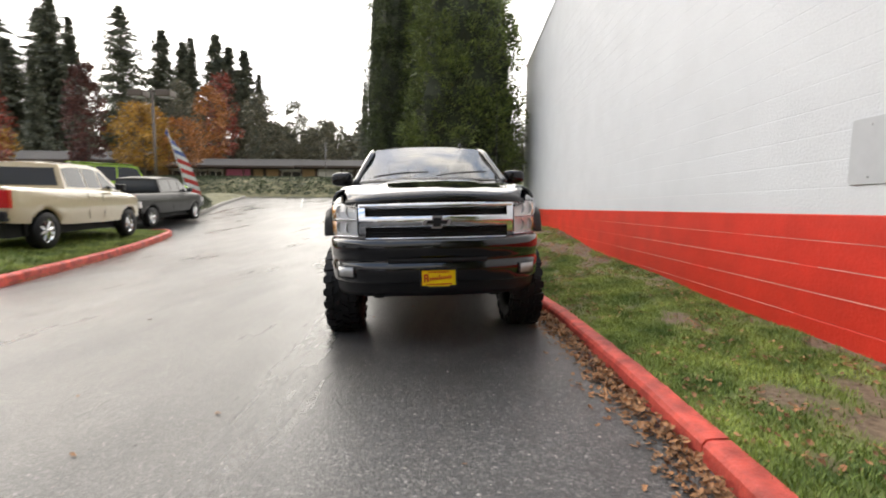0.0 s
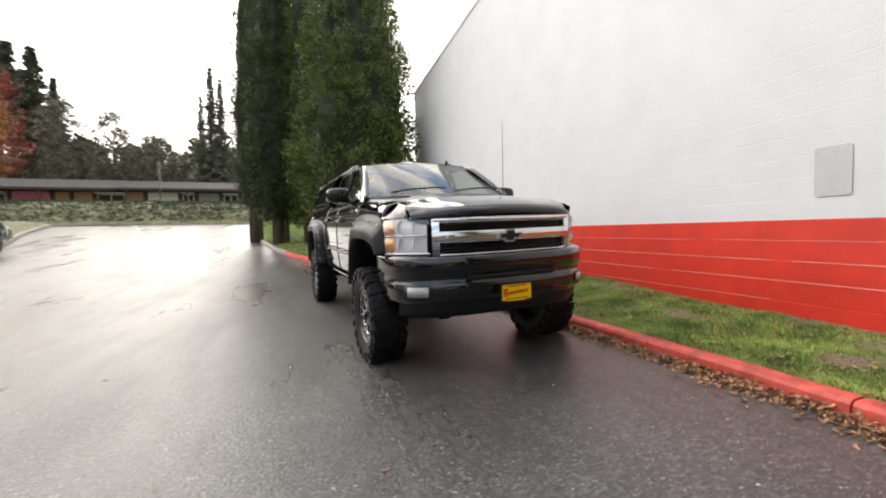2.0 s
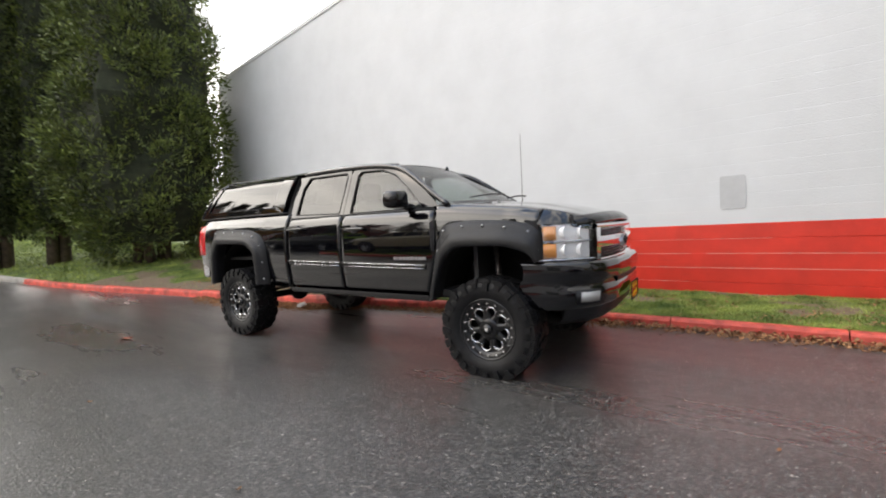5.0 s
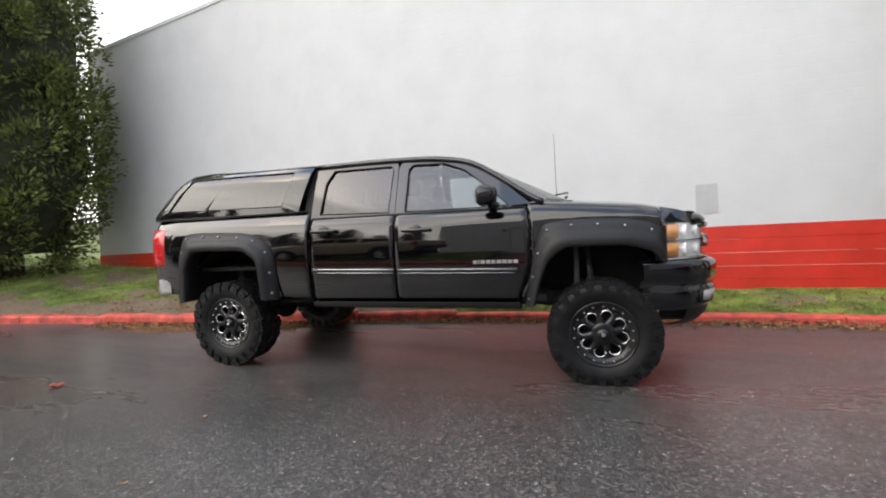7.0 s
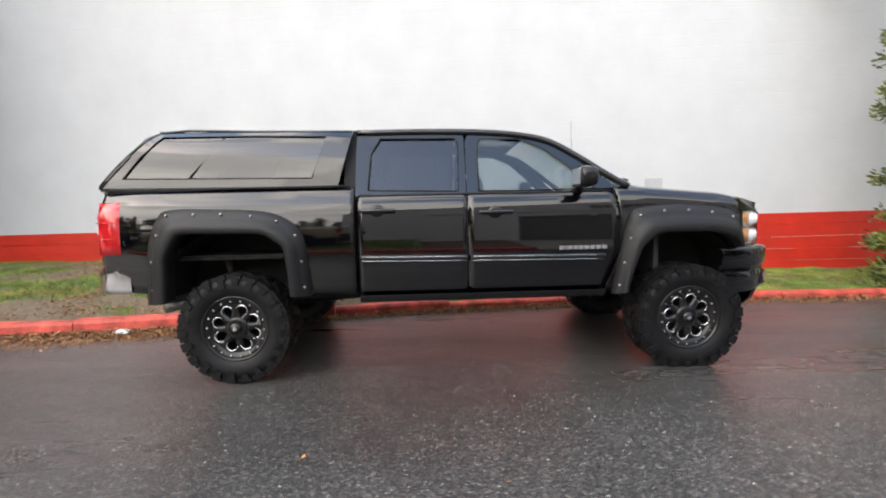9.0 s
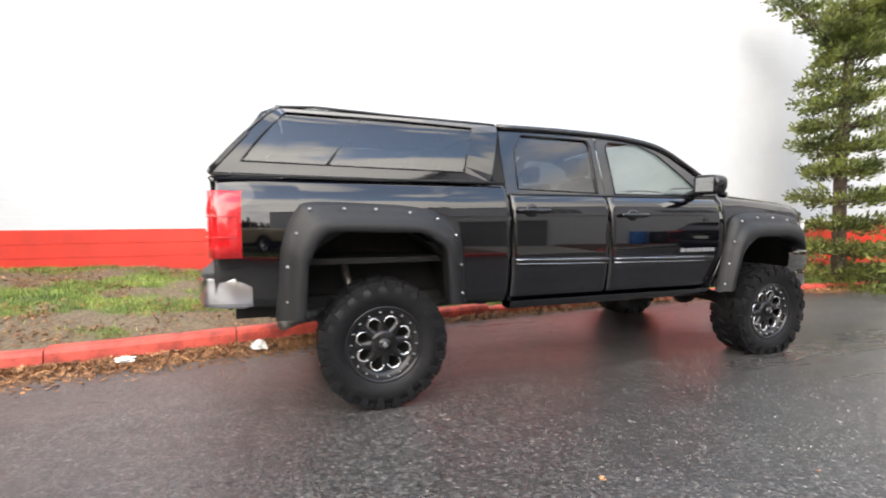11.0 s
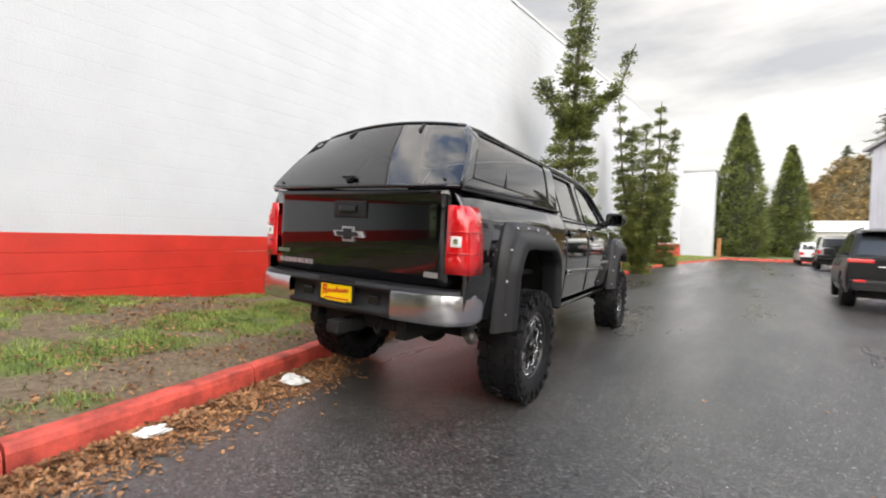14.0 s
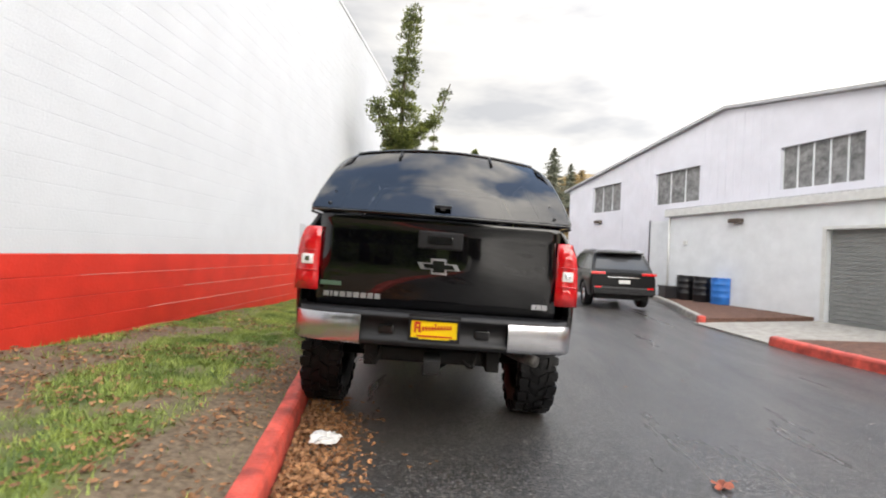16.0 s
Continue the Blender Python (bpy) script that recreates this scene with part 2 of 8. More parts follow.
lawn_soil = lawn_nt.nodes.new("ShaderNodeValToRGB")
lawn_soil.color_ramp.elements[0].position = 0.3
lawn_soil.color_ramp.elements[0].color = (0.095, 0.066, 0.040, 1)
lawn_soil.color_ramp.elements[1].position = 0.72
lawn_soil.color_ramp.elements[1].color = (0.235, 0.175, 0.115, 1)
lawn_nt.links.new(lawn_n.outputs["Fac"], lawn_soil.inputs["Fac"])
lawn_mr = lawn_nt.nodes.new("ShaderNodeMapRange")
lawn_mr.inputs["From Min"].default_value = 0.30
lawn_mr.inputs["From Max"].default_value = 0.62
lawn_nt.links.new(lawn_at.outputs["Fac"], lawn_mr.inputs["Value"])
lawn_mx = lawn_nt.nodes.new("ShaderNodeMix")
lawn_mx.data_type = "RGBA"
lawn_nt.links.new(lawn_mr.outputs["Result"], lawn_mx.inputs["Factor"])
lawn_nt.links.new(lawn_soil.outputs["Color"], lawn_mx.inputs["A"])
lawn_nt.links.new(lawn_green, lawn_mx.inputs["B"])
lawn_nt.links.new(lawn_mx.outputs["Result"], lawn_b.inputs["Base Color"])
M["pale_panel"] = mat("pale_painted_panel", (0.62, 0.63, 0.64), 0.5, var=0.04)
M["grass"] = mat("grass_blades", (0.15, 0.26, 0.040), 0.6, var=0.45, scale=2.6, tint=(0.37, 0.44, 0.10), random_amount=0.35)
M["dry_leaf"] = mat("fallen_leaf", (0.25, 0.105, 0.042), 0.7, var=0.3, scale=9.0, tint=(0.42, 0.22, 0.10), random_amount=0.45)
M["far_ground"] = mat("far_ground", (0.10, 0.11, 0.05), 0.95, var=0.4, scale=0.2)
M["turf"] = mat("turf", (0.10, 0.135, 0.034), 0.9, var=0.45, scale=2.4, bump=0.9, bump_scale=60.0, tint=(0.17, 0.18, 0.06))
M["ivy"] = mat("ground_cover", (0.13, 0.14, 0.06), 0.9, var=0.5, scale=1.6, bump=1.0, bump_scale=9.0, tint=(0.27, 0.24, 0.13))
M["line_paint"] = mat("road_line_paint", (0.62, 0.62, 0.58), 0.6, var=0.25, scale=9.0)
M["flashing"] = mat("metal_flashing", (0.42, 0.42, 0.43), 0.45, metal=0.3, var=0.1)
M["grey_panel"] = mat("grey_painted_panel", (0.46, 0.47, 0.485), 0.55, var=0.04)

# ---- helpers for meshes ----
def part(name, bm, material, parent=None, label="", smooth=False):
    """Links a bmesh as ONE mesh object, under a thing or a part where one is given."""
    me = bpy.data.meshes.new(name)
    bm.to_mesh(me)
    bm.free()
    if smooth:
        for p in me.polygons:
            p.use_smooth = True
    for m in material if isinstance(material, (list, tuple)) else [material]:
        me.materials.append(m)
    ob = new(name, me)
    if parent is not None:
        ob.parent = parent
    if label:
        ob["label"] = label
    return ob


def raw(name, verts, faces, material, parent=None, label="", smooth=False):
    me = bpy.data.meshes.new(name)
    me.from_pydata(verts, [], faces)
    if smooth:
        me.polygons.foreach_set("use_smooth", [True] * len(me.polygons))
    me.update()
    for m in material if isinstance(material, (list, tuple)) else [material]:
        me.materials.append(m)
    ob = new(name, me)
    if parent is not None:
        ob.parent = parent
    if label:
        ob["label"] = label
    return ob


def thing(name, m=None, label="", category="", group="", kind=""):
    ob = new(name)
    ob.empty_display_size = 0.1
    if m is not None:
        ob.matrix_basis = m
    return tagged(ob, label, category, group, kind)


def box_into(bm, x0, x1, y0, y1, z0, z1, bevel=0.0, m=None):
    """Adds a box, with its edges rounded off if asked."""
    geom = bmesh.ops.create_cube(bm, size=1.0)
    vs = geom["verts"]
    for v in vs:
        v.co = Vector((x0 + (v.co.x + 0.5) * (x1 - x0), y0 + (v.co.y + 0.5) * (y1 - y0), z0 + (v.co.z + 0.5) * (z1 - z0)))
    if bevel:
        edges = list({e for v in vs for e in v.link_edges})
        out = bmesh.ops.bevel(bm, geom=edges, offset=bevel, segments=2, affect="EDGES", profile=0.6)
        vs = list({v for f in out["faces"] for v in f.verts} | {v for v in vs if v.is_valid})
    if m is not None:
        bmesh.ops.transform(bm, matrix=m, verts=[v for v in vs if v.is_valid])
    return vs


def box(name, x0, x1, y0, y1, z0, z1, material, parent=None, bevel=0.0, label="", m=None):
    bm = bmesh.new()
    box_into(bm, x0, x1, y0, y1, z0, z1, bevel, m)
    return part(name, bm, material, parent, label)


def tube_into(bm, pts, radius, sides=8, caps=True):
    """A round bar along points; radius is one number or one for each point."""
    pts = [Vector(p) for p in pts]
    rads = radius if isinstance(radius, (list, tuple)) else [radius] * len(pts)
    rings = []
    up = Vector((0, 0, 1))
    for i, p in enumerate(pts):
        d = (pts[min(i + 1, len(pts) - 1)] - pts[max(i - 1, 0)]).normalized()
        ref = up if abs(d.z) < 0.95 else Vector((1, 0, 0))
        a = d.cross(ref).normalized()
        b = d.cross(a).normalized()
        rings.append([bm.verts.new(p + rads[i] * (math.cos(k * math.tau / sides) * a + math.sin(k * math.tau / sides) * b)) for k in range(sides)])
    for r0, r1 in zip(rings, rings[1:]):
        for k in range(sides):
            bm.faces.new((r0[k], r0[(k + 1) % sides], r1[(k + 1) % sides], r1[k]))
    if caps:
        bm.faces.new(list(reversed(rings[0])))
        bm.faces.new(rings[-1])


def tube(name, pts, radius, material, parent=None, sides=8, label=""):
    bm = bmesh.new()
    tube_into(bm, pts, radius, sides)
    return part(name, bm, material, parent, label, smooth=True)


def softplus(v, k):
    return math.log1p(math.exp(max(-40.0, min(40.0, v * k)))) / k


def lerp_table(table, v):
    if v <= table[0][0]:
        return table[0][1]
    for (a, fa), (b, fb) in zip(table, table[1:]):
        if v <= b:
            return fa + (fb - fa) * (v - a) / (b - a)
    return table[-1][1]


# ---- the lie of the land ----
KERB = [(-40, -0.6), (-33, 0.0), (-24, 0.75), (-18, 1.28), (-12, 1.52), (-6.6, 1.42), (-2.4, 1.32), (0, 1.36), (2, 1.37), (3, 1.35), (3.8, 1.32), (4.5, 1.28), (5.1, 1.23), (5.8, 1.16), (6.85, 1.02), (7.7, 0.84), (8.5, 0.64), (9.2, 0.47), (10, 0.28), (10.5, 0.17), (11, 0.07), (11.4, 0.01), (12.2, -0.13), (12.9, -0.30), (13.6, -0.54), (14.2, -0.78), (14.9, -1.09), (15.6, -1.42), (17.0, -1.92), (19.5, -2.68), (22.3, -3.3), (27.4, -4.25), (36, -5.3), (44, -5.8)]
KERB_H = [(6.0, 0.102), (8.5, 0.165), (11.0, 0.178), (13.0, 0.14), (16.0, 0.13)]
WALL_X, WALL_END, WALL_CORNER = 3.0, -29.5, 17.9


def road_z(x, y):
    return 0.05 + 0.03 * softplus(min(x, 1.6) + 0.9, 4) + 0.068 * softplus(min(y, 44) - 12.5, 0.8) + 0.15 * max(0.0, min(1.0, (y - 44) / 4))


def kerb_x(y):
    return lerp_table(KERB, y)


def wall_base(y):
    return lerp_table([(-30, 0.30), (4.6, 0.335), (5.4, 0.41), (8.4, 0.47), (11.2, 0.74), (17, 0.80)], y)


def lawn_z(x, y):
    """The verge beside the white building, from the kerb up to the wall; beyond the building a bank under the conifers."""
    k = kerb_x(y) + 0.14
    edge = road_z(k, y) + lerp_table(KERB_H, y) - 0.015
    if y < 15.5:
        t = max(0.0, min(1.0, (x - k) / (WALL_X - k)))
        far = wall_base(y)
    else:
        t = max(0.0, min(1.0, (x - k) / 3.2))
        far = max(edge + 0.35, 0.95 + 0.05 * (y - 17))
    z = edge + (far - edge) * (t ** 0.8)
    return z + 0.018 * noise.noise(Vector((x * 2.1, y * 2.1, 0))) * min(1, t * 6)


def sheet(name, xs, ys, z, material, keep=None, parent=None, label=""):
    verts = [(x, y, z(x, y)) for y in ys for x in xs]
    nx = len(xs)
    faces = []
    for j in range(len(ys) - 1):
        for i in range(nx - 1):
            if keep is None or keep((xs[i] + xs[i + 1]) / 2, (ys[j] + ys[j + 1]) / 2):
                a = j * nx + i
                faces.append((a, a + 1, a + nx + 1, a + nx))
    return raw(name, verts, faces, material, parent, label, smooth=True)


def span(a, b, n):
    return [a + (b - a) * i / n for i in range(n + 1)]


tagged(sheet("ground", [-1500, -600, -250, -120, -70, -45, -30] + span(-20, 30, 10) + [45, 70, 120, 250, 600, 1500], [-1500, -600, -250, -120, -80, -60] + span(-50, 70, 24) + [90, 140, 250, 600, 1500],
             lambda x, y: road_z(min(max(x, -60), 1.6), y) - 0.35 + (2.6 if y > 52 else 0), M["far_ground"]), "rough grassy ground far off", "ground", kind="structure")
tagged(sheet("road", span(-48, -10, 19) + span(-9.5, 4.5, 28), span(-60, 12, 36) + span(12.5, 46, 67), road_z, M["asphalt"]), "wet dark asphalt drive with pale worn streaks", "road", kind="structure")


def sweep_kerb(name, line, width, height, z_of, material, parent=None, side=1, sag=0.0):
    """A kerb along plan points: square back, rounded front edge."""
    verts, faces = [], []
    n = len(line)
    for i, (x, y) in enumerate(line):
        a, b = line[max(0, i - 1)], line[min(n - 1, i + 1)]
        d = Vector((b[0] - a[0], b[1] - a[1], 0)).normalized()
        o = Vector((d.y, -d.x, 0)) * side
        z = z_of(x, y)
        wob = 0.006 * noise.noise(Vector((x * 3, y * 3, 2)))
        for off, h in ((0.0, -0.06), (0.012, height * 0.72), (0.03, height * 0.94), (0.055, height), (width, height + 0.004), (width, -0.06)):
            p = Vector((x, y, 0)) + o * (off + wob)
            verts.append((p.x, p.y, z + h + wob))
    for i in range(n - 1):
        for k in range(5):
            a = i * 6 + k
            faces.append((a, a + 1, a + 7, a + 6))
    faces.append(tuple(range(5, -1, -1)))
    faces.append(tuple(range((n - 1) * 6, n * 6)))
    return raw(name, verts, faces, material, parent)


def kerb_run(label, line_points, seg_len, width, height, material, side, joint=0.012, z_of=road_z, mats=None):
    """A kerb cast in lengths with open joints between them."""
    top = thing("kerb", None, label, "kerb", kind="structure")
    pts = [Vector((x, y, 0)) for x, y in line_points]
    dist = [0.0]
    for a, b in zip(pts, pts[1:]):
        dist.append(dist[-1] + (b - a).length)

    def at(s):
        for i in range(len(pts) - 1):
            if s <= dist[i + 1] or i == len(pts) - 2:
                t = (s - dist[i]) / max(1e-6, dist[i + 1] - dist[i])
                p = pts[i].lerp(pts[i + 1], t)
                return (p.x, p.y)
    s = 0.0
    while s < dist[-1] - 0.05:
        e = min(dist[-1], s + seg_len)
        line = [at(s + joint / 2 + (e - s - joint) * k / 8) for k in range(9)]
        use = material if mats is None else mats(at((s + e) / 2))
        tall = height(at((s + e) / 2)[1]) if callable(height) else height
        sweep_kerb("kerb_length", line, width, tall + 0.004 * math.sin(s * 3.1), z_of, use, top, side)
        s = e
    return top


kerb_run("red-painted concrete kerb along the lawn strip", [(kerb_x(y), y) for y in span(-33, 44, 154)], 1.52, 0.14, lambda y: lerp_table(KERB_H, y), M["red_kerb"], 1,
         mats=lambda p: M["red_kerb"] if p[1] < 17.6 else M["concrete"])

# lawn strip between kerb and wall, and the bank under the tall conifers
def cover(x, y):
    """How thick the grass stands: 0 is bare trodden earth, 1 is a full sward."""
    n = noise.noise(Vector((x * 1.5, y * 0.75, 3.1))) + 0.6 * noise.noise(Vector((x * 3.9, y * 2.6, 8.4))) + 0.35 * noise.noise(Vector((x * 9.0, y * 8.0, 1.4)))
    k = kerb_x(y)
    u = (x - k - 0.14) / max(0.3, WALL_X - k - 0.14)
    if y > 16:
        return 0.85 + 0.5 * n
    worn = max(0.0, min(1.0, (y - 6.2) / 1.6))
    base = 0.74 - 0.42 * worn + 0.34 * worn * math.exp(-((u - 0.42) / 0.22) ** 2) - 0.75 * worn * max(0.0, 1 - u / 0.28) + 0.35 * worn * max(0.0, (u - 0.88) / 0.12)
    if y < -2:
        base -= 0.25
    return max(0.0, min(1.0, base + 0.80 * n))


lawn_v, lawn_f, lawn_c = [], [], []
LAWN_Y = span(-33.3, -4, 60) + span(-3.8, 16.3, 150) + span(16.6, 46, 60)
LAWN_N = 31
for y in LAWN_Y:
    k = kerb_x(y) + 0.10
    far = WALL_X + 0.02 if y < 18.0 else 16.0
    for i in range(LAWN_N):
        u = i / (LAWN_N - 1)
        u = u if y < 18.0 else u ** 1.6
        x = k + (far - k) * u
        lawn_v.append((x, y, lawn_z(x, y)))
        lawn_c.append(cover(x, y))
for j in range(len(LAWN_Y) - 1):
    for i in range(LAWN_N - 1):
        a = j * LAWN_N + i
        lawn_f.append((a, a + 1, a + LAWN_N + 1, a + LAWN_N))
lawn = tagged(raw("lawn", lawn_v, lawn_f, M["lawn"], smooth=True), "patchy green lawn strip with bare trodden earth", "lawn", kind="structure")
at = lawn.data.attributes.new("cover", "FLOAT", "POINT")
at.data.foreach_set("value", lawn_c)

# ---- white block building ----
wall = thing("wall_east", None, "white painted block wall with a red painted base", "wall", kind="structure")
COURSE = 0.2032
RED_TOP = 1.288


def wall_top(y):
    return 7.92 - 0.055 * y


def wall_band(name, z0, z1, material, proud):
    """One course of blocks: a bevelled strip so that its bed joints read as shallow grooves."""
    bm = bmesh.new()
    y0, y1 = WALL_END, WALL_CORNER
    g = 0.006
    prof = [(0.0, z0 - 0.0005), (-0.004, z0 + 0.0005), (-proud, z0 + g), (-proud, z1 - g), (-0.004, z1 - 0.0005), (0.0, z1 + 0.0005)]
    a = [bm.verts.new((WALL_X + dx, y0, z)) for dx, z in prof]
    b = [bm.verts.new((WALL_X + dx, y1, z)) for dx, z in prof]
    for i in range(5):
        bm.faces.new((a[i], a[i + 1], b[i + 1], b[i]))
    return part(name, bm, material, wall)


z = RED_TOP - 7 * COURSE
while z < RED_TOP - 0.01:
    wall_band("block_course", z, z + COURSE, M["red_block"], 0.010)
    z += COURSE
# pale lengths painted along the bed joints for block edges catching sky light
M["lit_edge"] = mat("skylit_block_edge", (0.66, 0.36, 0.31), 0.7, var=0.3, scale=3.0)
jr = random.Random(12)
for k in range(1, 5):
    y = -9.0
    while y < 6.5:
        ln = jr.uniform(1.2, 4.2)
        zz = RED_TOP - k * COURSE
        h = 0.0030 if k in (2, 3) else 0.0018
        if jr.random() < (0.85 if k in (2, 3) else 0.5) and wall_base(y) < zz - 0.02:
            box("joint_line", WALL_X - 0.0125, WALL_X - 0.002, y, y + ln, zz - h, zz + h, M["lit_edge"], wall)
        y += ln + jr.uniform(0.05, 0.9)
# upper courses as one mesh, cut to the sloping top
bm = bmesh.new()
z = RED_TOP
ys = span(WALL_END, WALL_CORNER, 50)
while z < 10.4:
    g = 0.005
    for ya, yb in zip(ys, ys[1:]):
        ta, tb = wall_top(ya), wall_top(yb)
        if max(ta, tb) <= z:
            continue
        prof = [(0.0005, z), (-0.0016, z + g), (-0.0016, z + COURSE - g), (0.0005, z + COURSE)]
        va = [bm.verts.new((WALL_X + dx, ya, min(zz, ta))) for dx, zz in prof]
        vb = [bm.verts.new((WALL_X + dx, yb, min(zz, tb))) for dx, zz in prof]
        for i in range(3):
            bm.faces.new((va[i], va[i + 1], vb[i + 1], vb[i]))
    z += COURSE
part("upper_wall", bm, M["white_block"], wall)
bm = bmesh.new()
lo, hi = [], []
prof_y = [WALL_END, WALL_CORNER]
for x in (WALL_X + 0.012, WALL_X + 26):
    lo.append([bm.verts.new((x, y, -0.6)) for y in prof_y])
    hi.append([bm.verts.new((x, y, wall_top(y) - 0.02)) for y in prof_y])
for s in (0, 1):
    bm.faces.new((lo[s][0], lo[s][1], hi[s][1], hi[s][0]))
    bm.faces.new((lo[0][s], lo[1][s], hi[1][s], hi[0][s]))
bm.faces.new((hi[0][0], hi[0][1], hi[1][1], hi[1][0]))
part("building_core", bm, M["white_block"], wall)
bm = bmesh.new()
for (ya, yb) in ((WALL_END, WALL_CORNER),):
    q = [bm.verts.new((x, y, wall_top(y) + dz)) for y in (ya, yb) for x, dz in ((WALL_X - 0.025, -0.06), (WALL_X - 0.025, 0.035), (WALL_X + 0.3, 0.035), (WALL_X + 0.3, -0.06))]
    for i in range(4):
        bm.faces.new((q[i], q[(i + 1) % 4], q[4 + (i + 1) % 4], q[4 + i]))
part("roof_flashing", bm, M["pale_panel"], wall)

bm = bmesh.new()
outline = []
for cy, cz_, a0 in ((3.065, 1.923, 0.0), (2.820, 1.923, 90.0), (2.820, 1.524, 180.0), (3.065, 1.524, 270.0)):
    outline += [(cy + 0.025 * math.cos(radians(a0 + 18 * q)), cz_ + 0.025 * math.sin(radians(a0 + 18 * q))) for q in range(6)]
for x in (WALL_X - 0.002, WALL_X - 0.014):
    bm.faces.new([bm.verts.new((x, y, z)) for y, z in outline])
bm.verts.ensure_lookup_table()
c = len(outline)
for q in range(c):
    bm.faces.new((bm.verts[q], bm.verts[(q + 1) % c], bm.verts[c + (q + 1) % c], bm.verts[c + q]))
bmesh.ops.recalc_face_normals(bm, faces=bm.faces[:])
panel = tagged(part("utility_panel", bm, M["grey_panel"]), "flat pale grey metal cover panel on the white wall", "panel")
for z in (1.548, 1.900):
    bm = bmesh.new()
    bmesh.ops.create_uvsphere(bm, u_segments=8, v_segments=5, radius=0.007, matrix=Matrix.Translation((WALL_X - 0.014, 2.9425, z)))
    part("screw", bm, M["flashing"], panel, smooth=True)

# ---- materials of the vehicles ----
M["paint_black"] = mat("black_car_paint", (0.002, 0.002, 0.003), 0.05, coat=1.0, spec=0.30)
M["trim_black"] = mat("textured_black_plastic", (0.013, 0.013, 0.0145), 0.44, spec=0.35, var=0.15, scale=30.0, bump=0.12, bump_scale=400.0)
M["gloss_black"] = mat("gloss_black_plastic", (0.008, 0.008, 0.009), 0.12)
M["dark"] = mat("dark_underbody", (0.007, 0.007, 0.007), 0.75, var=0.4, scale=12.0)
M["rubber"] = mat("tyre_rubber", (0.008, 0.008, 0.009), 0.50, spec=0.28, var=0.3, scale=14.0, bump=0.15, bump_scale=200.0)
M["chrome"] = mat("chrome", (0.75, 0.75, 0.77), 0.07, metal=1.0)
M["satin_chrome"] = mat("bumper_chrome", (0.60, 0.60, 0.63), 0.26, metal=1.0, var=0.08, scale=4.0)
M["machined"] = mat("machined_aluminium", (0.78, 0.78, 0.79), 0.2, metal=1.0)
M["bolt"] = mat("dull_bolt_head", (0.42, 0.42, 0.43), 0.3, metal=1.0)
M["rim_black"] = mat("satin_black_rim", (0.007, 0.007, 0.008), 0.28, coat=0.4, spec=0.3)
M["steel"] = mat("dull_steel", (0.20, 0.19, 0.18), 0.5, metal=0.8, var=0.4, scale=20.0)
M["amber"] = mat("amber_lens", (0.82, 0.34, 0.08), 0.15, coat=1.0)
M["red_lens"] = mat("red_lens", (0.60, 0.008, 0.012), 0.12, var=0.15, scale=40.0, coat=1.0)
M["white_lens"] = mat("clear_reflector_lens", (0.80, 0.78, 0.76), 0.12, coat=1.0)
M["reflector"] = mat("bright_lamp_reflector", (0.90, 0.90, 0.90), 0.25, metal=0.0)
M["fog_lens"] = mat("grey_clear_lens", (0.42, 0.42, 0.41), 0.15, coat=1.0)
M["mirror"] = mat("mirror_glass", (0.45, 0.47, 0.50), 0.03, metal=1.0)
M["badge"] = mat("bright_badge", (0.42, 0.42, 0.44), 0.30, metal=0.6)
M["plate_yellow"] = mat("yellow_plate", (0.90, 0.62, 0.005), 0.45, var=0.04)
M["plate_red"] = mat("red_print", (0.55, 0.03, 0.01), 0.5)
M["badge_green"] = mat("green_badge_metal", (0.18, 0.30, 0.22), 0.3, metal=0.7)
M["seat"] = mat("grey_cloth", (0.11, 0.105, 0.10), 0.85, var=0.2, scale=30.0)
M["interior"] = mat("dark_interior", (0.03, 0.03, 0.032), 0.7)
M["glass_clear"] = glass_mat("windscreen_glass", (0.62, 0.68, 0.66), gloss=0.68)
M["glass_front"] = glass_mat("side_glass", (0.52, 0.57, 0.56))
M["glass_dark"] = glass_mat("privacy_glass", (0.10, 0.10, 0.105))
M["lens_glass"] = glass_mat("lamp_lens", (0.93, 0.93, 0.93))

# ---- the lifted pickup with a canopy ----
TY = 6.35
TRUCK = pose(-0.190, TY, 0.0830, 0.36, -1.54, 5.19)
pickup = thing("pickup_truck", TRUCK, "lifted black crew-cab pickup with a canopy, on big mud tyres", "pickup truck")


def grid(rows, flip=False, lip=0.0, lip_dir=None):
    """A bmesh from rows of points; lip turns its border inward to give the panel an edge."""
    bm = bmesh.new()
    vs = [[bm.verts.new(p) for p in row] for row in rows]
    for r0, r1 in zip(vs, vs[1:]):
        for i in range(len(r0) - 1):
            q = (r0[i], r0[i + 1], r1[i + 1], r1[i])
            q = tuple(dict.fromkeys(q))
            if len({tuple(round(c, 5) for c in v.co) for v in q}) < 3:
                continue
            bm.faces.new(tuple(reversed(q)) if flip else q)
    bmesh.ops.remove_doubles(bm, verts=bm.verts[:], dist=1e-5)
    if lip:
        border = [e for e in bm.edges if e.is_boundary]
        out = bmesh.ops.extrude_edge_only(bm, edges=border)
        for v in [g for g in out["geom"] if isinstance(g, bmesh.types.BMVert)]:
            v.co += Vector(lip_dir) * lip
    bmesh.ops.recalc_face_normals(bm, faces=bm.faces[:])
    return bm


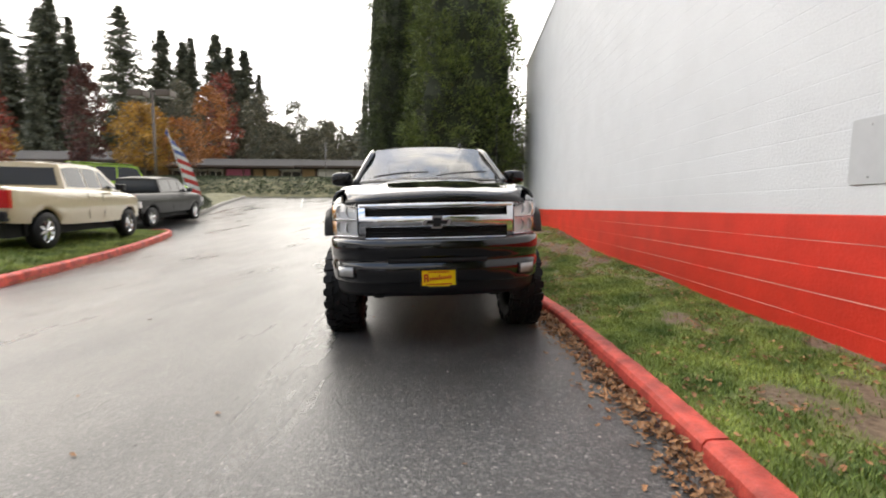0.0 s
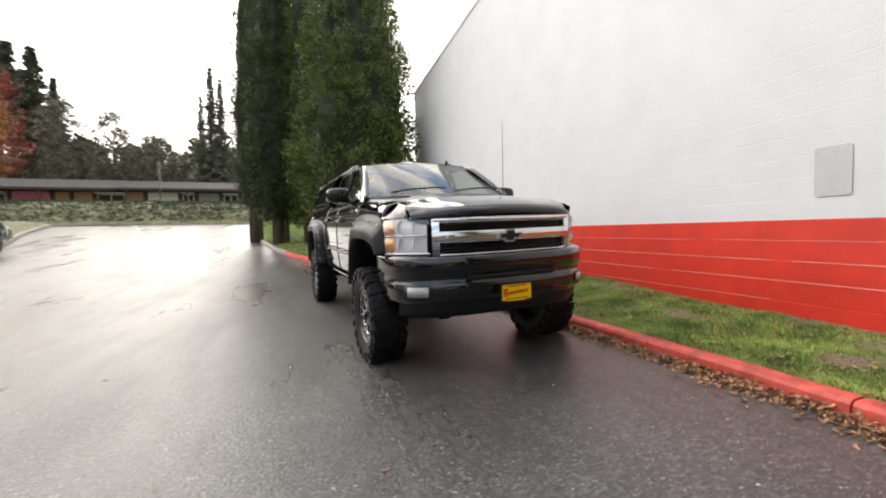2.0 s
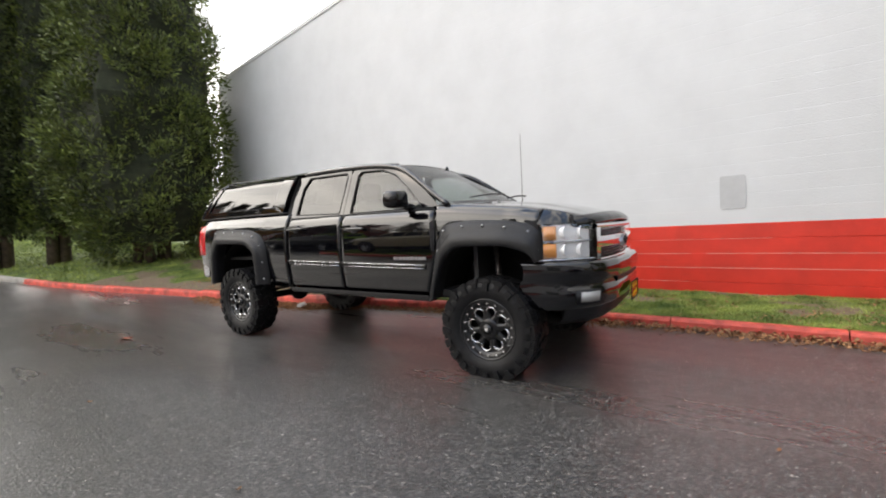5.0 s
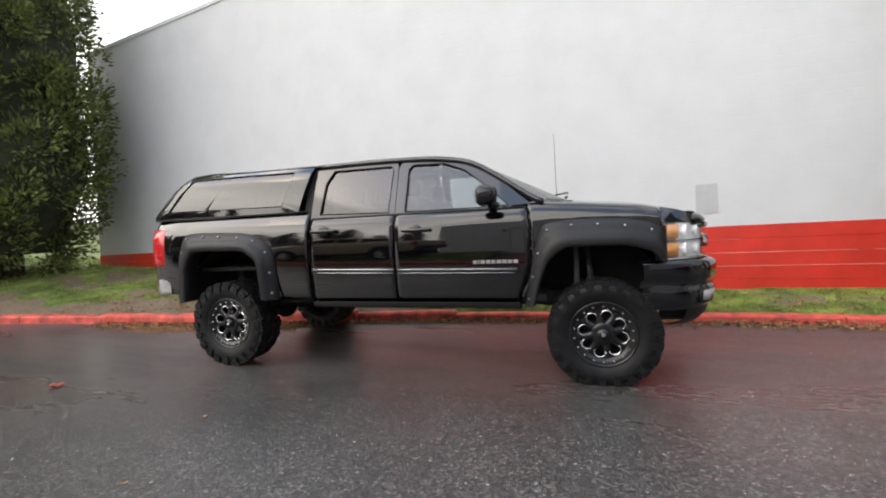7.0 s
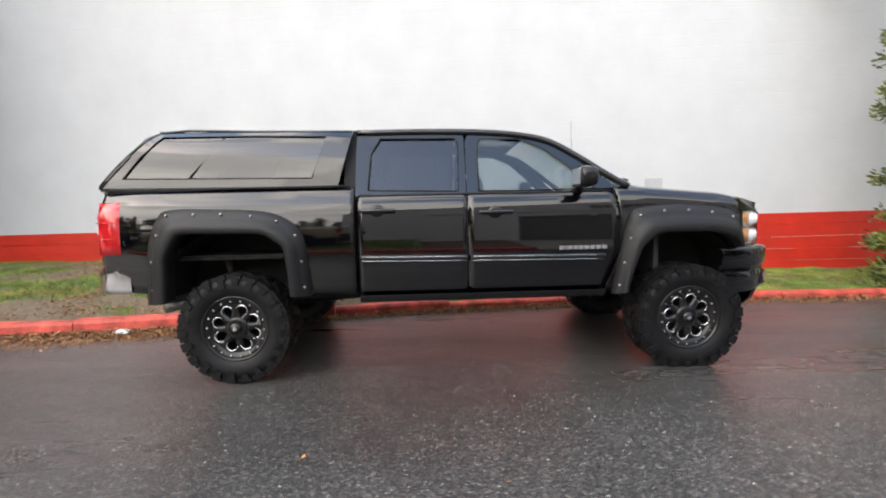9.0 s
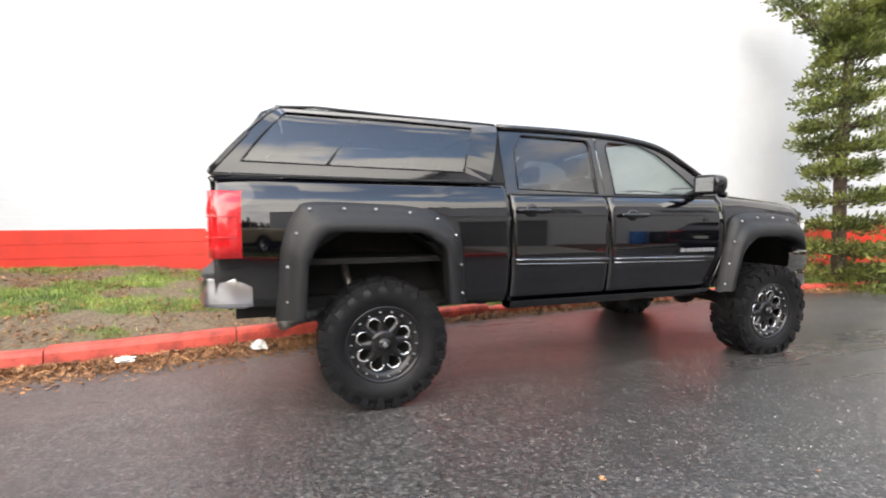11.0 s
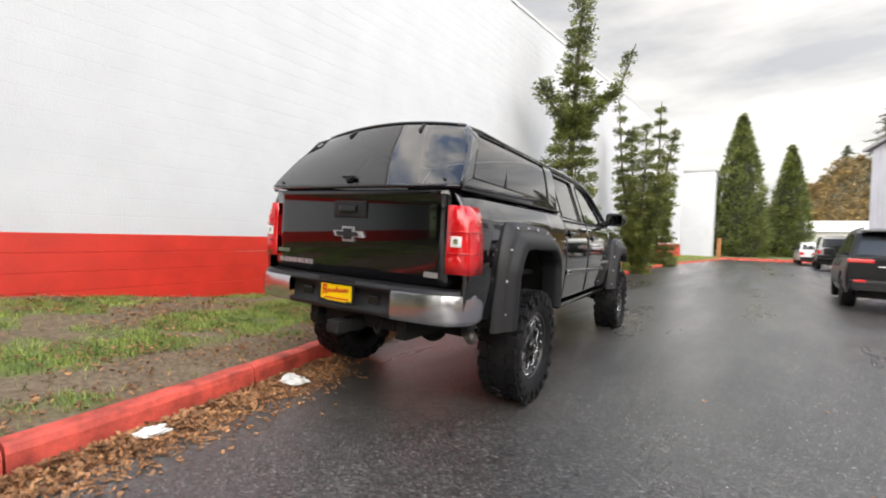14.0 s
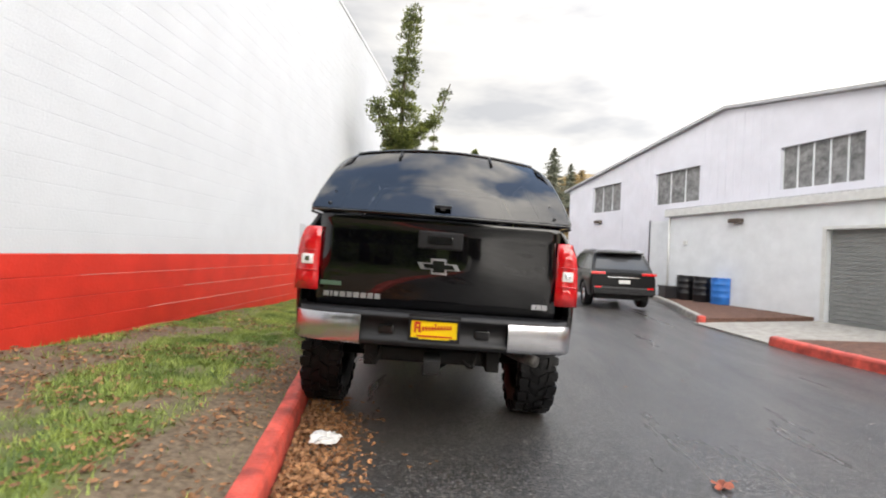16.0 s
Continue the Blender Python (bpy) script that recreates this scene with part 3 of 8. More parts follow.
def smooth_line(pts, n=4):
    """Points along a soft curve through pts."""
    out = []
    P = [Vector(p) for p in pts]
    for i in range(len(P) - 1):
        p0, p1, p2, p3 = P[max(i - 1, 0)], P[i], P[i + 1], P[min(i + 2, len(P) - 1)]
        for k in range(n):
            t = k / n
            out.append(0.5 * ((2 * p1) + (p2 - p0) * t + (2 * p0 - 5 * p1 + 4 * p2 - p3) * t * t + (3 * p1 - p0 - 3 * p2 + p3) * t ** 3))
    out.append(P[-1])
    return out


SIDE = [(0.55, 0.875), (0.62, 0.895), (0.72, 0.920), (0.85, 0.938), (0.98, 0.948), (1.10, 0.950), (1.25, 0.946), (1.36, 0.936), (1.43, 0.920), (1.48, 0.895), (1.52, 0.868), (1.60, 0.845)]
RAIL = [(4.90, 1.525), (5.072, 1.630), (5.317, 1.800), (5.539, 1.930), (5.766, 1.988), (6.073, 2.020), (6.601, 2.036), (7.204, 2.032)]
HOOD = [(3.60, 1.305), (3.708, 1.345), (3.84, 1.395), (4.08, 1.445), (4.15, 1.458), (4.607, 1.503), (4.93, 1.532)]
NOSE = [(0.0, 3.545), (0.30, 3.555), (0.50, 3.580), (0.64, 3.620), (0.75, 3.715), (0.87, 3.87), (0.95, 4.03)]
BUMP = [(0.0, 3.470), (0.40, 3.485), (0.62, 3.535), (0.78, 3.63), (0.88, 3.77), (0.935, 3.95), (0.945, 4.13)]


def rail_x(z):
    return 0.868 - (z - 1.50) / 0.545 * 0.205


def side_x(y, z):
    w = lerp_table(SIDE, z)
    if y < 4.35:
        w -= 0.045 * ((4.35 - y) / 0.35) ** 2 * 0.6
    if y > 7.2:
        w += 0.012 - 0.03 * max(0, (y - 8.9) / 0.35) ** 2
    return w


def T(x, y, z):
    return Vector((x * (1 + 0.045 * max(0.0, min(1.0, (4.30 - y) / 0.35))), y - TY, z))


def both(make):
    for s in (-1, 1):
        make(s)


def side_panel(name, s, y_front, y_back, z_low, z_top, material, n=22, m=14, label="", extra=()):
    """A body-side panel between two cut lines; extra rows turn its top inwards."""
    rows = []
    for j in range(m + 1):
        v = j / m
        row = []
        for i in range(n + 1):
            u = i / n
            zz0, zz1 = z_low(u), z_top(u)
            z = zz0 + (zz1 - zz0) * v
            y = y_front(z) + (y_back(z) - y_front(z)) * u
            row.append(T(s * side_x(y, z), y, z))
        rows.append(row)
    for xin, dz in extra:
        row = []
        for i in range(n + 1):
            u = i / n
            z = z_top(u)
            y = y_front(z) + (y_back(z) - y_front(z)) * u
            row.append(T(s * (side_x(y, z) - xin), y, z + dz))
        rows.append(row)
    bm = grid(rows, lip=0.03, lip_dir=(-s, 0, 0))
    return part(name, bm, material, pickup, label, smooth=True)


# doors
door_cut = lambda z: 5.035 - 0.03 * math.sin(max(0, min(1, (z - 0.7) / 0.78)) * math.pi) + (0.09 * max(0, (1.0 - z) / 0.35) if z < 1.0 else 0)
doors = {}


def make_doors(s):
    doors[(s, 0)] = side_panel("front_door", s, lambda z: door_cut(z) + 0.006, lambda z: 6.277, lambda u: 0.665, lambda u: 1.48, M["paint_black"], extra=((0.02, 0.008),))
    doors[(s, 1)] = side_panel("rear_door", s, lambda z: 6.285, lambda z: 7.185, lambda u: 0.66, lambda u: 1.485, M["paint_black"], extra=((0.02, 0.008),))
    # rocker sill
    rows = [[T(s * x, y, z) for y in span(5.12, 7.19, 8)] for x, z in ((0.93, 0.665), (0.925, 0.625), (0.90, 0.60), (0.80, 0.60), (0.78, 0.70))]
    part("rocker_panel", grid(rows), M["paint_black"], pickup, smooth=True)


both(make_doors)


def bridge(outer, inner, xo, xi, s, n=6):
    """A frame between two loops of matching corners (y, z) on a body side."""
    bm = bmesh.new()

    def loop(pts, xf):
        out = []
        for a, b in zip(pts, pts[1:] + pts[:1]):
            for k in range(n):
                t = k / n
                y, z = a[0] + (b[0] - a[0]) * t, a[1] + (b[1] - a[1]) * t
                out.append(bm.verts.new(T(s * xf(y, z), y, z)))
        return out
    o, i1 = loop(outer, xo), loop(inner, xo)
    i2 = loop(inner, xi)
    c = len(o)
    for k in range(c):
        bm.faces.new((o[k], o[(k + 1) % c], i1[(k + 1) % c], i1[k]))
        bm.faces.new((i1[k], i1[(k + 1) % c], i2[(k + 1) % c], i2[k]))
    bmesh.ops.recalc_face_normals(bm, faces=bm.faces[:])
    return bm


def pane(pts, xf, s, n=6):
    bm = bmesh.new()
    vs = []
    for a, b in zip(pts, pts[1:] + pts[:1]):
        for k in range(n):
            t = k / n
            y, z = a[0] + (b[0] - a[0]) * t, a[1] + (b[1] - a[1]) * t
            vs.append(bm.verts.new(T(s * xf(y, z), y, z)))
    bm.faces.new(vs)
    return bm


def no_shadow(ob):
    ob.visible_shadow = False
    return ob


FD_O = [(6.277, 1.488), (6.277, 1.95), (6.24, 2.015), (5.80, 1.985), (5.58, 1.928), (5.30, 1.770), (5.00, 1.520)]
FD_I = [(6.178, 1.512), (6.173, 1.926), (6.131, 1.968), (5.813, 1.958), (5.615, 1.878), (5.396, 1.705), (5.190, 1.512)]
RD_O = [(7.205, 1.488), (7.205, 1.85), (7.195, 2.028), (6.30, 2.020), (6.285, 1.97), (6.285, 1.488)]
RD_I = [(7.100, 1.535), (7.080, 1.85), (7.000, 1.980), (6.360, 1.975), (6.335, 1.93), (6.350, 1.514)]


def make_glasshouse(s):
    gx = lambda y, z: rail_x(z)
    gi = lambda y, z: rail_x(z) - 0.016
    for key, o, i, g in (((s, 0), FD_O, FD_I, "glass_front"), ((s, 1), RD_O, RD_I, "glass_dark")):
        part("window_frame", bridge(o, i, gx, gi, s), M["paint_black"], doors[key])
        no_shadow(part("window_pane", pane(i, gi, s), M[g], doors[key], "tinted window glass"))
        seal = [T(s * (rail_x(z) + 0.002), y, z) for y, z in i + i[:1]]
        tube("window_seal", seal, 0.006, M["trim_black"], doors[key], sides=5)
    # roof rail with the windscreen pillar
    line = smooth_line([T(s * rail_x(z), y, z) for y, z in RAIL], 3)
    tube("roof_rail", line, 0.030, M["paint_black"], pickup, sides=8)
    tube("belt_moulding", [T(s * 0.882, y, 1.492) for y in span(5.06, 7.18, 6)], 0.011, M["trim_black"], pickup, sides=6)


both(make_glasshouse)

# roof skin
def header_y(u):
    return 5.645 + 0.03 * u * u


def roof_z(u, y):
    return lerp_table(RAIL, y) + 0.020 + 0.050 * (1 - u * u)


rows = []
for v in span(0, 1, 16):
    row = []
    for u in span(-1, 1, 16):
        y = header_y(u) + (7.19 - header_y(u)) * v
        row.append(T(u * rail_x(lerp_table(RAIL, y)), y, roof_z(u, y)))
    rows.append(row)
part("roof", grid(rows), M["paint_black"], pickup, smooth=True)
rows = []
for v in span(0, 1, 10):
    row = []
    for u in span(-1, 1, 20):
        a = T(u * 0.835, 4.73 + 0.22 * u * u, 1.572 - 0.022 * u * u)
        b = T(u * rail_x(1.965), header_y(u), roof_z(u, header_y(u)) - 0.004)
        row.append(a.lerp(b, v) + Vector((0, -0.004, 0.004)) * math.sin(v * math.pi) * (1 - 0.5 * u * u))
    rows.append(row)
no_shadow(part("windscreen", grid(rows), M["glass_clear"], pickup, "wide windscreen reflecting the sky", smooth=True))
rows = [[T(u * rail_x(2.0) * 0.99, 7.19 + dy, z) for u in span(-1, 1, 6)] for z, dy in ((1.45, 0.0), (1.6, 0.0), (2.05, -0.10))]
part("cab_back", grid(rows), M["paint_black"], pickup)
box("rear_cab_window", -0.5, 0.5, 7.200 - TY, 7.206 - TY, 1.62, 1.92, M["glass_dark"], pickup)
rows = []
for y in (7.15, 7.30):
    side = [(0.868 - 0.02, 1.46), (0.855 - 0.02, 1.55)] + [(rail_x(z) - 0.016, z) for z in (1.65, 1.80, 1.92, 2.02)] + [(0.56, 2.062), (0.30, 2.078)]
    rows.append([T(-x, y, z) for x, z in side] + [T(0, y, 2.082)] + [T(x, y, z) for x, z in reversed(side)])
part("cab_gap_seal", grid(rows), M["dark"], pickup, smooth=True)
# cowl below the windscreen
rows = [[T(u * 0.80, y + 0.18 * u * u, z - 0.02 * u * u) for u in span(-1, 1, 14)] for y, z in ((4.60, 1.548), (4.68, 1.556), (4.74, 1.574))]
part("cowl_panel", grid(rows), M["trim_black"], pickup, smooth=True)
for x0, x1 in ((-0.62, -0.03), (0.06, 0.62)):
    tube("wiper", smooth_line([T(x0, 4.72 + 0.2 * x0 * x0, 1.590), T((x0 + x1) / 2, 4.71, 1.622), T(x1, 4.705 + 0.1 * x1 * x1, 1.628)], 4), 0.009, M["trim_black"], pickup, sides=6)

# bonnet
rows = []
for y in span(0, 1, 22):
    row = []
    for u in span(-1, 1, 32):
        x = u * 0.775
        yf = lerp_table(NOSE, abs(x)) + 0.015
        yb = 4.62 + 0.20 * u * u
        yy = yf + (yb - yf) * y
        z = lerp_table(HOOD, yy) + 0.028 * (1 - u * u) + 0.006
        dome = max(0.0, min(1.0, (0.50 - abs(x)) / 0.09))
        dome = dome * dome * (3 - 2 * dome)
        z += 0.012 * dome * min(1, y * 2.2)
        z -= 0.075 * max(0, 1 - y / 0.10) ** 2.2
        row.append(T(x, yy, z))
    rows.append(row)
part("bonnet", grid(rows, lip=0.02, lip_dir=(0, 0, -1)), M["paint_black"], pickup, smooth=True)
rows = []
for dz, dy in ((0.0, -0.012), (0.03, -0.020), (0.062, 0.012), (0.085, 0.06)):
    rows.append([T(x, lerp_table(NOSE, abs(x)) + dy + 0.02, 1.268 + 0.040 * (1 - (x / 0.76) ** 2) + dz) for x in span(-0.755, 0.755, 30)])
part("bonnet_deflector", grid(rows), M["gloss_black"], pickup, "smooth dark bug deflector on the bonnet edge", smooth=True)

# front wings and bed sides, arched over the wheels
ARCH_F = [(3.97, 1.00), (4.04, 1.09), (4.12, 1.16), (4.30, 1.20), (4.72, 1.20), (4.83, 1.12), (4.93, 0.98), (4.99, 0.80), (5.02, 0.64)]
ARCH_R = [(7.64, 0.68), (7.66, 0.72), (7.69, 0.92), (7.73, 1.10), (7.85, 1.22), (8.00, 1.27), (8.45, 1.28), (8.60, 1.23), (8.72, 1.05), (8.75, 0.74), (8.77, 0.72)]


def make_wings(s):
    yf, yb = 3.99, 5.028

    def low(u):
        return lerp_table(ARCH_F, yf + (yb - yf) * u)

    def top(u):
        return lerp_table(HOOD, yf + (yb - yf) * u) - 0.09
    side_panel("front_wing", s, lambda z: yf + (0.0 if z > 1.0 else 0), lambda z: door_cut(z) - 0.006, low, top, M["paint_black"], n=34, m=10,
               extra=((0.012, 0.035), (0.040, 0.068), (0.085, 0.090), (0.150, 0.098)))
    side_panel("bed_side", s, lambda z: 7.215, lambda z: 9.235, lambda u: lerp_table([(7.2, 0.68)] + ARCH_R + [(9.24, 0.76)], 7.215 + 2.02 * u), lambda u: 1.525, M["paint_black"], n=70, m=12,
               extra=((0.012, 0.022), (0.035, 0.038), (0.075, 0.044)))


both(make_wings)
box("bed_floor", -0.80, 0.80, 7.22 - TY, 9.2 - TY, 0.98, 1.02, M["dark"], pickup)
box("bed_front", -0.86, 0.86, 7.215 - TY, 7.235 - TY, 0.72, 1.55, M["dark"], pickup)

# arch flares with their bolts
FL_R = ([(8.887, 0.647), (8.872, 0.85), (8.857, 1.05), (8.832, 1.186), (8.754, 1.356), (8.663, 1.409), (8.30, 1.405), (7.923, 1.379), (7.716, 1.295), (7.616, 1.155), (7.588, 0.924), (7.575, 0.691)],
        [(8.700, 0.670), (8.690, 0.83), (8.681, 0.95), (8.671, 1.033), (8.578, 1.190), (8.463, 1.215), (8.20, 1.210), (7.934, 1.202), (7.840, 1.150), (7.763, 1.085), (7.735, 0.900), (7.720, 0.700)],
        [(8.81, 0.774), (8.805, 0.997), (8.75, 1.209), (8.667, 1.362), (8.454, 1.366), (8.244, 1.364), (8.01, 1.343), (7.813, 1.300), (7.672, 1.184), (7.632, 0.974), (7.618, 0.765)])
FL_F = ([(5.073, 0.628), (5.047, 0.78), (5.018, 0.936), (4.985, 1.090), (4.951, 1.216), (4.884, 1.332), (4.67, 1.362), (4.40, 1.358), (4.15, 1.335), (3.99, 1.295), (3.955, 1.18), (3.945, 1.03)],
        [(4.978, 0.660), (4.955, 0.77), (4.921, 0.877), (4.890, 0.960), (4.847, 1.037), (4.726, 1.128), (4.58, 1.140), (4.40, 1.140), (4.26, 1.136), (4.094, 1.091), (4.040, 1.05), (4.003, 1.000)],
        [(3.985, 1.097), (4.067, 1.253), (4.263, 1.294), (4.467, 1.314), (4.669, 1.316), (4.866, 1.282), (4.945, 1.093), (4.992, 0.894), (5.032, 0.707)])


def make_flares(s):
    for oa, ia, bolts in (FL_R, FL_F):
        o = smooth_line([(0, y, z) for y, z in oa], 4)
        i = smooth_line([(0, y, z) for y, z in ia], 4)
        pull = lambda y: 0.09 * max(0.0, (4.30 - y) / 0.35)
        rows = []
        for t, x in ((0.0, 0.945), (0.03, 0.980), (0.30, 1.016), (0.46, 1.030), (0.53, 1.060), (0.90, 1.074), (1.0, 1.064), (1.0, 1.0), (0.97, 0.90)):
            rows.append([T(s * (x - pull(a.lerp(b, t).y)), a.lerp(b, t).y, a.lerp(b, t).z) for a, b in zip(o, i)])
        flare = part("fender_flare", grid(rows), M["trim_black"], pickup, "pocket-style textured black fender flare", smooth=True)
        for y, z in bolts:
            bm = bmesh.new()
            bmesh.ops.create_uvsphere(bm, u_segments=8, v_segments=5, radius=0.012)
            bmesh.ops.translate(bm, vec=T(s * (1.012 - pull(y)), y, z), verts=bm.verts)
            part("bolt", bm, M["bolt"], flare, smooth=True)


both(make_flares)


# ---- front end ----
def nose_bar(name, x0, x1, prof, material, parent=None, line=NOSE, n=24, label="", lip=0.0):
    """A bar that follows the curve of the front; prof: (z, set back)."""
    rows = []
    for z, back in prof:
        row = []
        for x in span(x0, x1, n):
            row.append(T(x * (1 - 0.25 * max(0, back - 0.04)), lerp_table(line, abs(x)) + back, z))
        rows.append(row)
    return part(name, grid(rows, lip=lip, lip_dir=(0, 1, 0)), material, parent or pickup, label, smooth=True)


grille = thing("grille", None)
grille.parent = pickup
grille["label"] = "chrome grille with two dark slots"
nose_bar("grille_backing", -0.61, 0.61, [(0.97, 0.075), (1.275, 0.075)], M["dark"], grille)
for z0, z1 in ((1.248, 1.290), (1.088, 1.186), (0.965, 1.006)):
    nose_bar("grille_bar", -0.626, 0.626, [(z0, 0.05), (z0, 0.0), (z0 + 0.012, -0.016), (z1 - 0.012, -0.016), (z1, 0.0), (z1, 0.05)], M["chrome"], grille)
for s in (-1, 1):
    nose_bar("grille_end", s * 0.580, s * 0.634, [(0.965, 0.05), (0.975, -0.014), (1.280, -0.014), (1.290, 0.05)], M["chrome"], grille, n=4)
for z0, z1 in ((1.190, 1.246), (1.008, 1.086)):
    for k in range(3):
        zz = z0 + (z1 - z0) * (k + 0.5) / 3
        nose_bar("mesh_bar", -0.58, 0.58, [(zz - 0.003, 0.05), (zz - 0.003, 0.03), (zz + 0.003, 0.03), (zz + 0.003, 0.05)], M["gloss_black"], grille)


def emblem(name, y, z, w, h, depth, parent, facing, face="gloss_black"):
    """A plain cross-shaped emblem: bright outline, dark face."""
    def plate(scale, y0, y1, material, nm):
        pts = [(-0.5, -0.20), (-0.42, 0.20), (-0.17, 0.20), (-0.17, 0.5), (0.19, 0.5), (0.19, 0.20), (0.5, 0.20), (0.42, -0.20), (0.17, -0.20), (0.17, -0.5), (-0.19, -0.5), (-0.19, -0.20)]
        bm = bmesh.new()
        vs = [bm.verts.new(T(px * w * scale, y0, z + pz * h * (scale if scale > 0.99 else scale - 0.04))) for px, pz in pts]
        f = bm.faces.new(vs)
        out = bmesh.ops.extrude_face_region(bm, geom=[f])
        bmesh.ops.translate(bm, vec=(0, y1 - y0, 0), verts=[g for g in out["geom"] if isinstance(g, bmesh.types.BMVert)])
        bmesh.ops.recalc_face_normals(bm, faces=bm.faces[:])
        return part(nm, bm, material, parent)
    e = plate(1.0, y, y + facing * depth, M["badge"], name)
    plate(0.76, y + facing * depth * 0.5, y + facing * depth * 1.25, M[face], "emblem_face").parent = e
    return e


emblem("emblem", 3.548, 1.128, 0.235, 0.105, 0.03, grille, -1, "dark")

bumper = nose_bar("front_bumper", -0.945, 0.945, [(1.000, 0.10), (0.992, 0.03), (0.970, 0.004), (0.92, -0.004), (0.845, 0.004), (0.833, 0.028), (0.785, 0.030), (0.775, 0.010), (0.71, 0.016), (0.645, 0.030), (0.618, 0.055), (0.605, 0.075)], M["paint_black"], line=BUMP, n=48, label="black painted front bumper")
nose_bar("air_slot", -0.40, 0.40, [(0.790, 0.026), (0.798, 0.018), (0.823, 0.018), (0.830, 0.026)], M["trim_black"], bumper, line=BUMP)
nose_bar("lower_valance", -0.86, 0.86, [(0.62, 0.06), (0.54, 0.09), (0.485, 0.14), (0.475, 0.24)], M["trim_black"], bumper, line=BUMP, n=30)
for s in (-1, 1):
    fog = nose_bar("fog_lamp", s * 0.692, s * 0.822, [(0.672, 0.03), (0.672, 0.002), (0.752, -0.006), (0.752, 0.03)], M["fog_lens"], bumper, line=BUMP, n=6, label="square clear fog lamp")
    nose_bar("fog_lamp_bezel", s * 0.674, s * 0.840, [(0.655, 0.02), (0.655, 0.012), (0.768, 0.004), (0.768, 0.02)], M["trim_black"], bumper, line=BUMP, n=6)
    # tow bracket below the bumper
    box("tow_bracket", s * 0.52 - 0.05, s * 0.52 + 0.05, 3.72 - TY, 3.95 - TY, 0.45, 0.56, M["dark"], pickup, bevel=0.02)
    # headlamp: housing, reflectors, amber markers and the clear lens
    lamp = thing("headlamp", None)
    lamp.parent = pickup
    lamp["label"] = "clear headlamp with amber outer markers"
    nose_bar("housing", s * 0.650, s * 0.912, [(1.000, 0.085), (1.298, 0.085)], M["satin_chrome"], lamp, n=10)
    nose_bar("lamp_surround", s * 0.648, s * 0.915, [(1.018, 0.09), (1.018, 0.0), (1.006, -0.004), (0.996, 0.02), (0.996, 0.09)], M["satin_chrome"], lamp, n=10)
    for zz in (1.086, 1.228):
        for xx in (0.708, 0.800):
            bm = bmesh.new()
            yy = lerp_table(NOSE, xx)
            rings = []
            for r, d in ((0.050, 0.0), (0.046, 0.03), (0.030, 0.058), (0.0, 0.066)):
                rings.append([T(s * xx + r * math.cos(a) * 0.95, yy + 0.018 + d + 0.2 * (r * math.cos(a) * s), zz + r * 1.1 * math.sin(a)) for a in span(0, math.tau, 12)])
            part("reflector", grid(rings), M["reflector"], lamp, smooth=True)
        nose_bar("side_marker", s * 0.856, s * 0.906, [(zz - 0.058, 0.06), (zz - 0.058, 0.012), (zz + 0.056, 0.012), (zz + 0.056, 0.06)], M["amber"], lamp, n=4, label="amber marker")
    nose_bar("reflector_panel", s * 0.655, s * 0.858, [(1.020, 0.030), (1.294, 0.030)], M["reflector"], lamp, n=8)
    nose_bar("lamp_divider", s * 0.655, s * 0.905, [(1.152, 0.06), (1.152, 0.010), (1.162, 0.010), (1.162, 0.06)], M["satin_chrome"], lamp, n=8)
    rows = []
    for v in span(0, 1, 6):
        row = []
        for u in span(0, 1, 14):
            xb = 0.775 + 0.150 * u
            a = T(s * (0.775 - 0.01 * u), 3.745 + 0.42 * u, lerp_table(HOOD, 3.745 + 0.42 * u) + 0.004)
            b = T(s * xb, lerp_table(NOSE, xb) + 0.008, 1.300 + 0.004 * u)
            p = a.lerp(b, v)
            p.z += 0.022 * math.sin(v * math.pi) * u
            row.append(p)
        rows.append(row)
    part("wing_nose", grid(rows), M["paint_black"], pickup, smooth=True)
    no_shadow(nose_bar("lens", s * 0.650, s * 0.913, [(1.004, 0.02), (1.010, 0.0), (1.294, 0.006), (1.302, 0.03)], M["lens_glass"], lamp, n=12))


def plate(y, z, w, h, facing, rows_of_bars, tilt=0.0):
    holder = thing("number_plate", None)
    holder.parent = pickup
    holder["label"] = "yellow dealer plate with red print"
    box("plate_sheet", -w / 2, w / 2, y - TY - 0.004, y - TY + 0.004, z - h / 2, z + h / 2, M["plate_yellow"], holder, bevel=0.003)
    f = y - TY + facing * 0.0065
    for x0, x1, z0, z1 in ((-0.54, -0.485, -0.54, 0.54), (0.485, 0.54, -0.54, 0.54), (-0.54, 0.54, -0.56, -0.47), (-0.54, 0.54, 0.47, 0.56)):
        box("plate_frame", x0 * w, x1 * w, f - 0.004, f + 0.003, z + z0 * h, z + z1 * h, M["trim_black"], holder)
    for x0, x1, z0, z1 in rows_of_bars:
        box("print_bar", min(x0 * w, x1 * w), max(x0 * w, x1 * w), f - 0.0015, f + 0.0015, z + z0 * h, z + z1 * h, M["plate_red"], holder)
    for sx in (-0.22, 0.22):
        box("plate_clip", sx * w * 1.9 - 0.03, sx * w * 1.9 + 0.03, f - 0.002, f + 0.002, z - h / 2 - 0.004, z - h / 2 + 0.012, M["trim_black"], holder)
    return holder


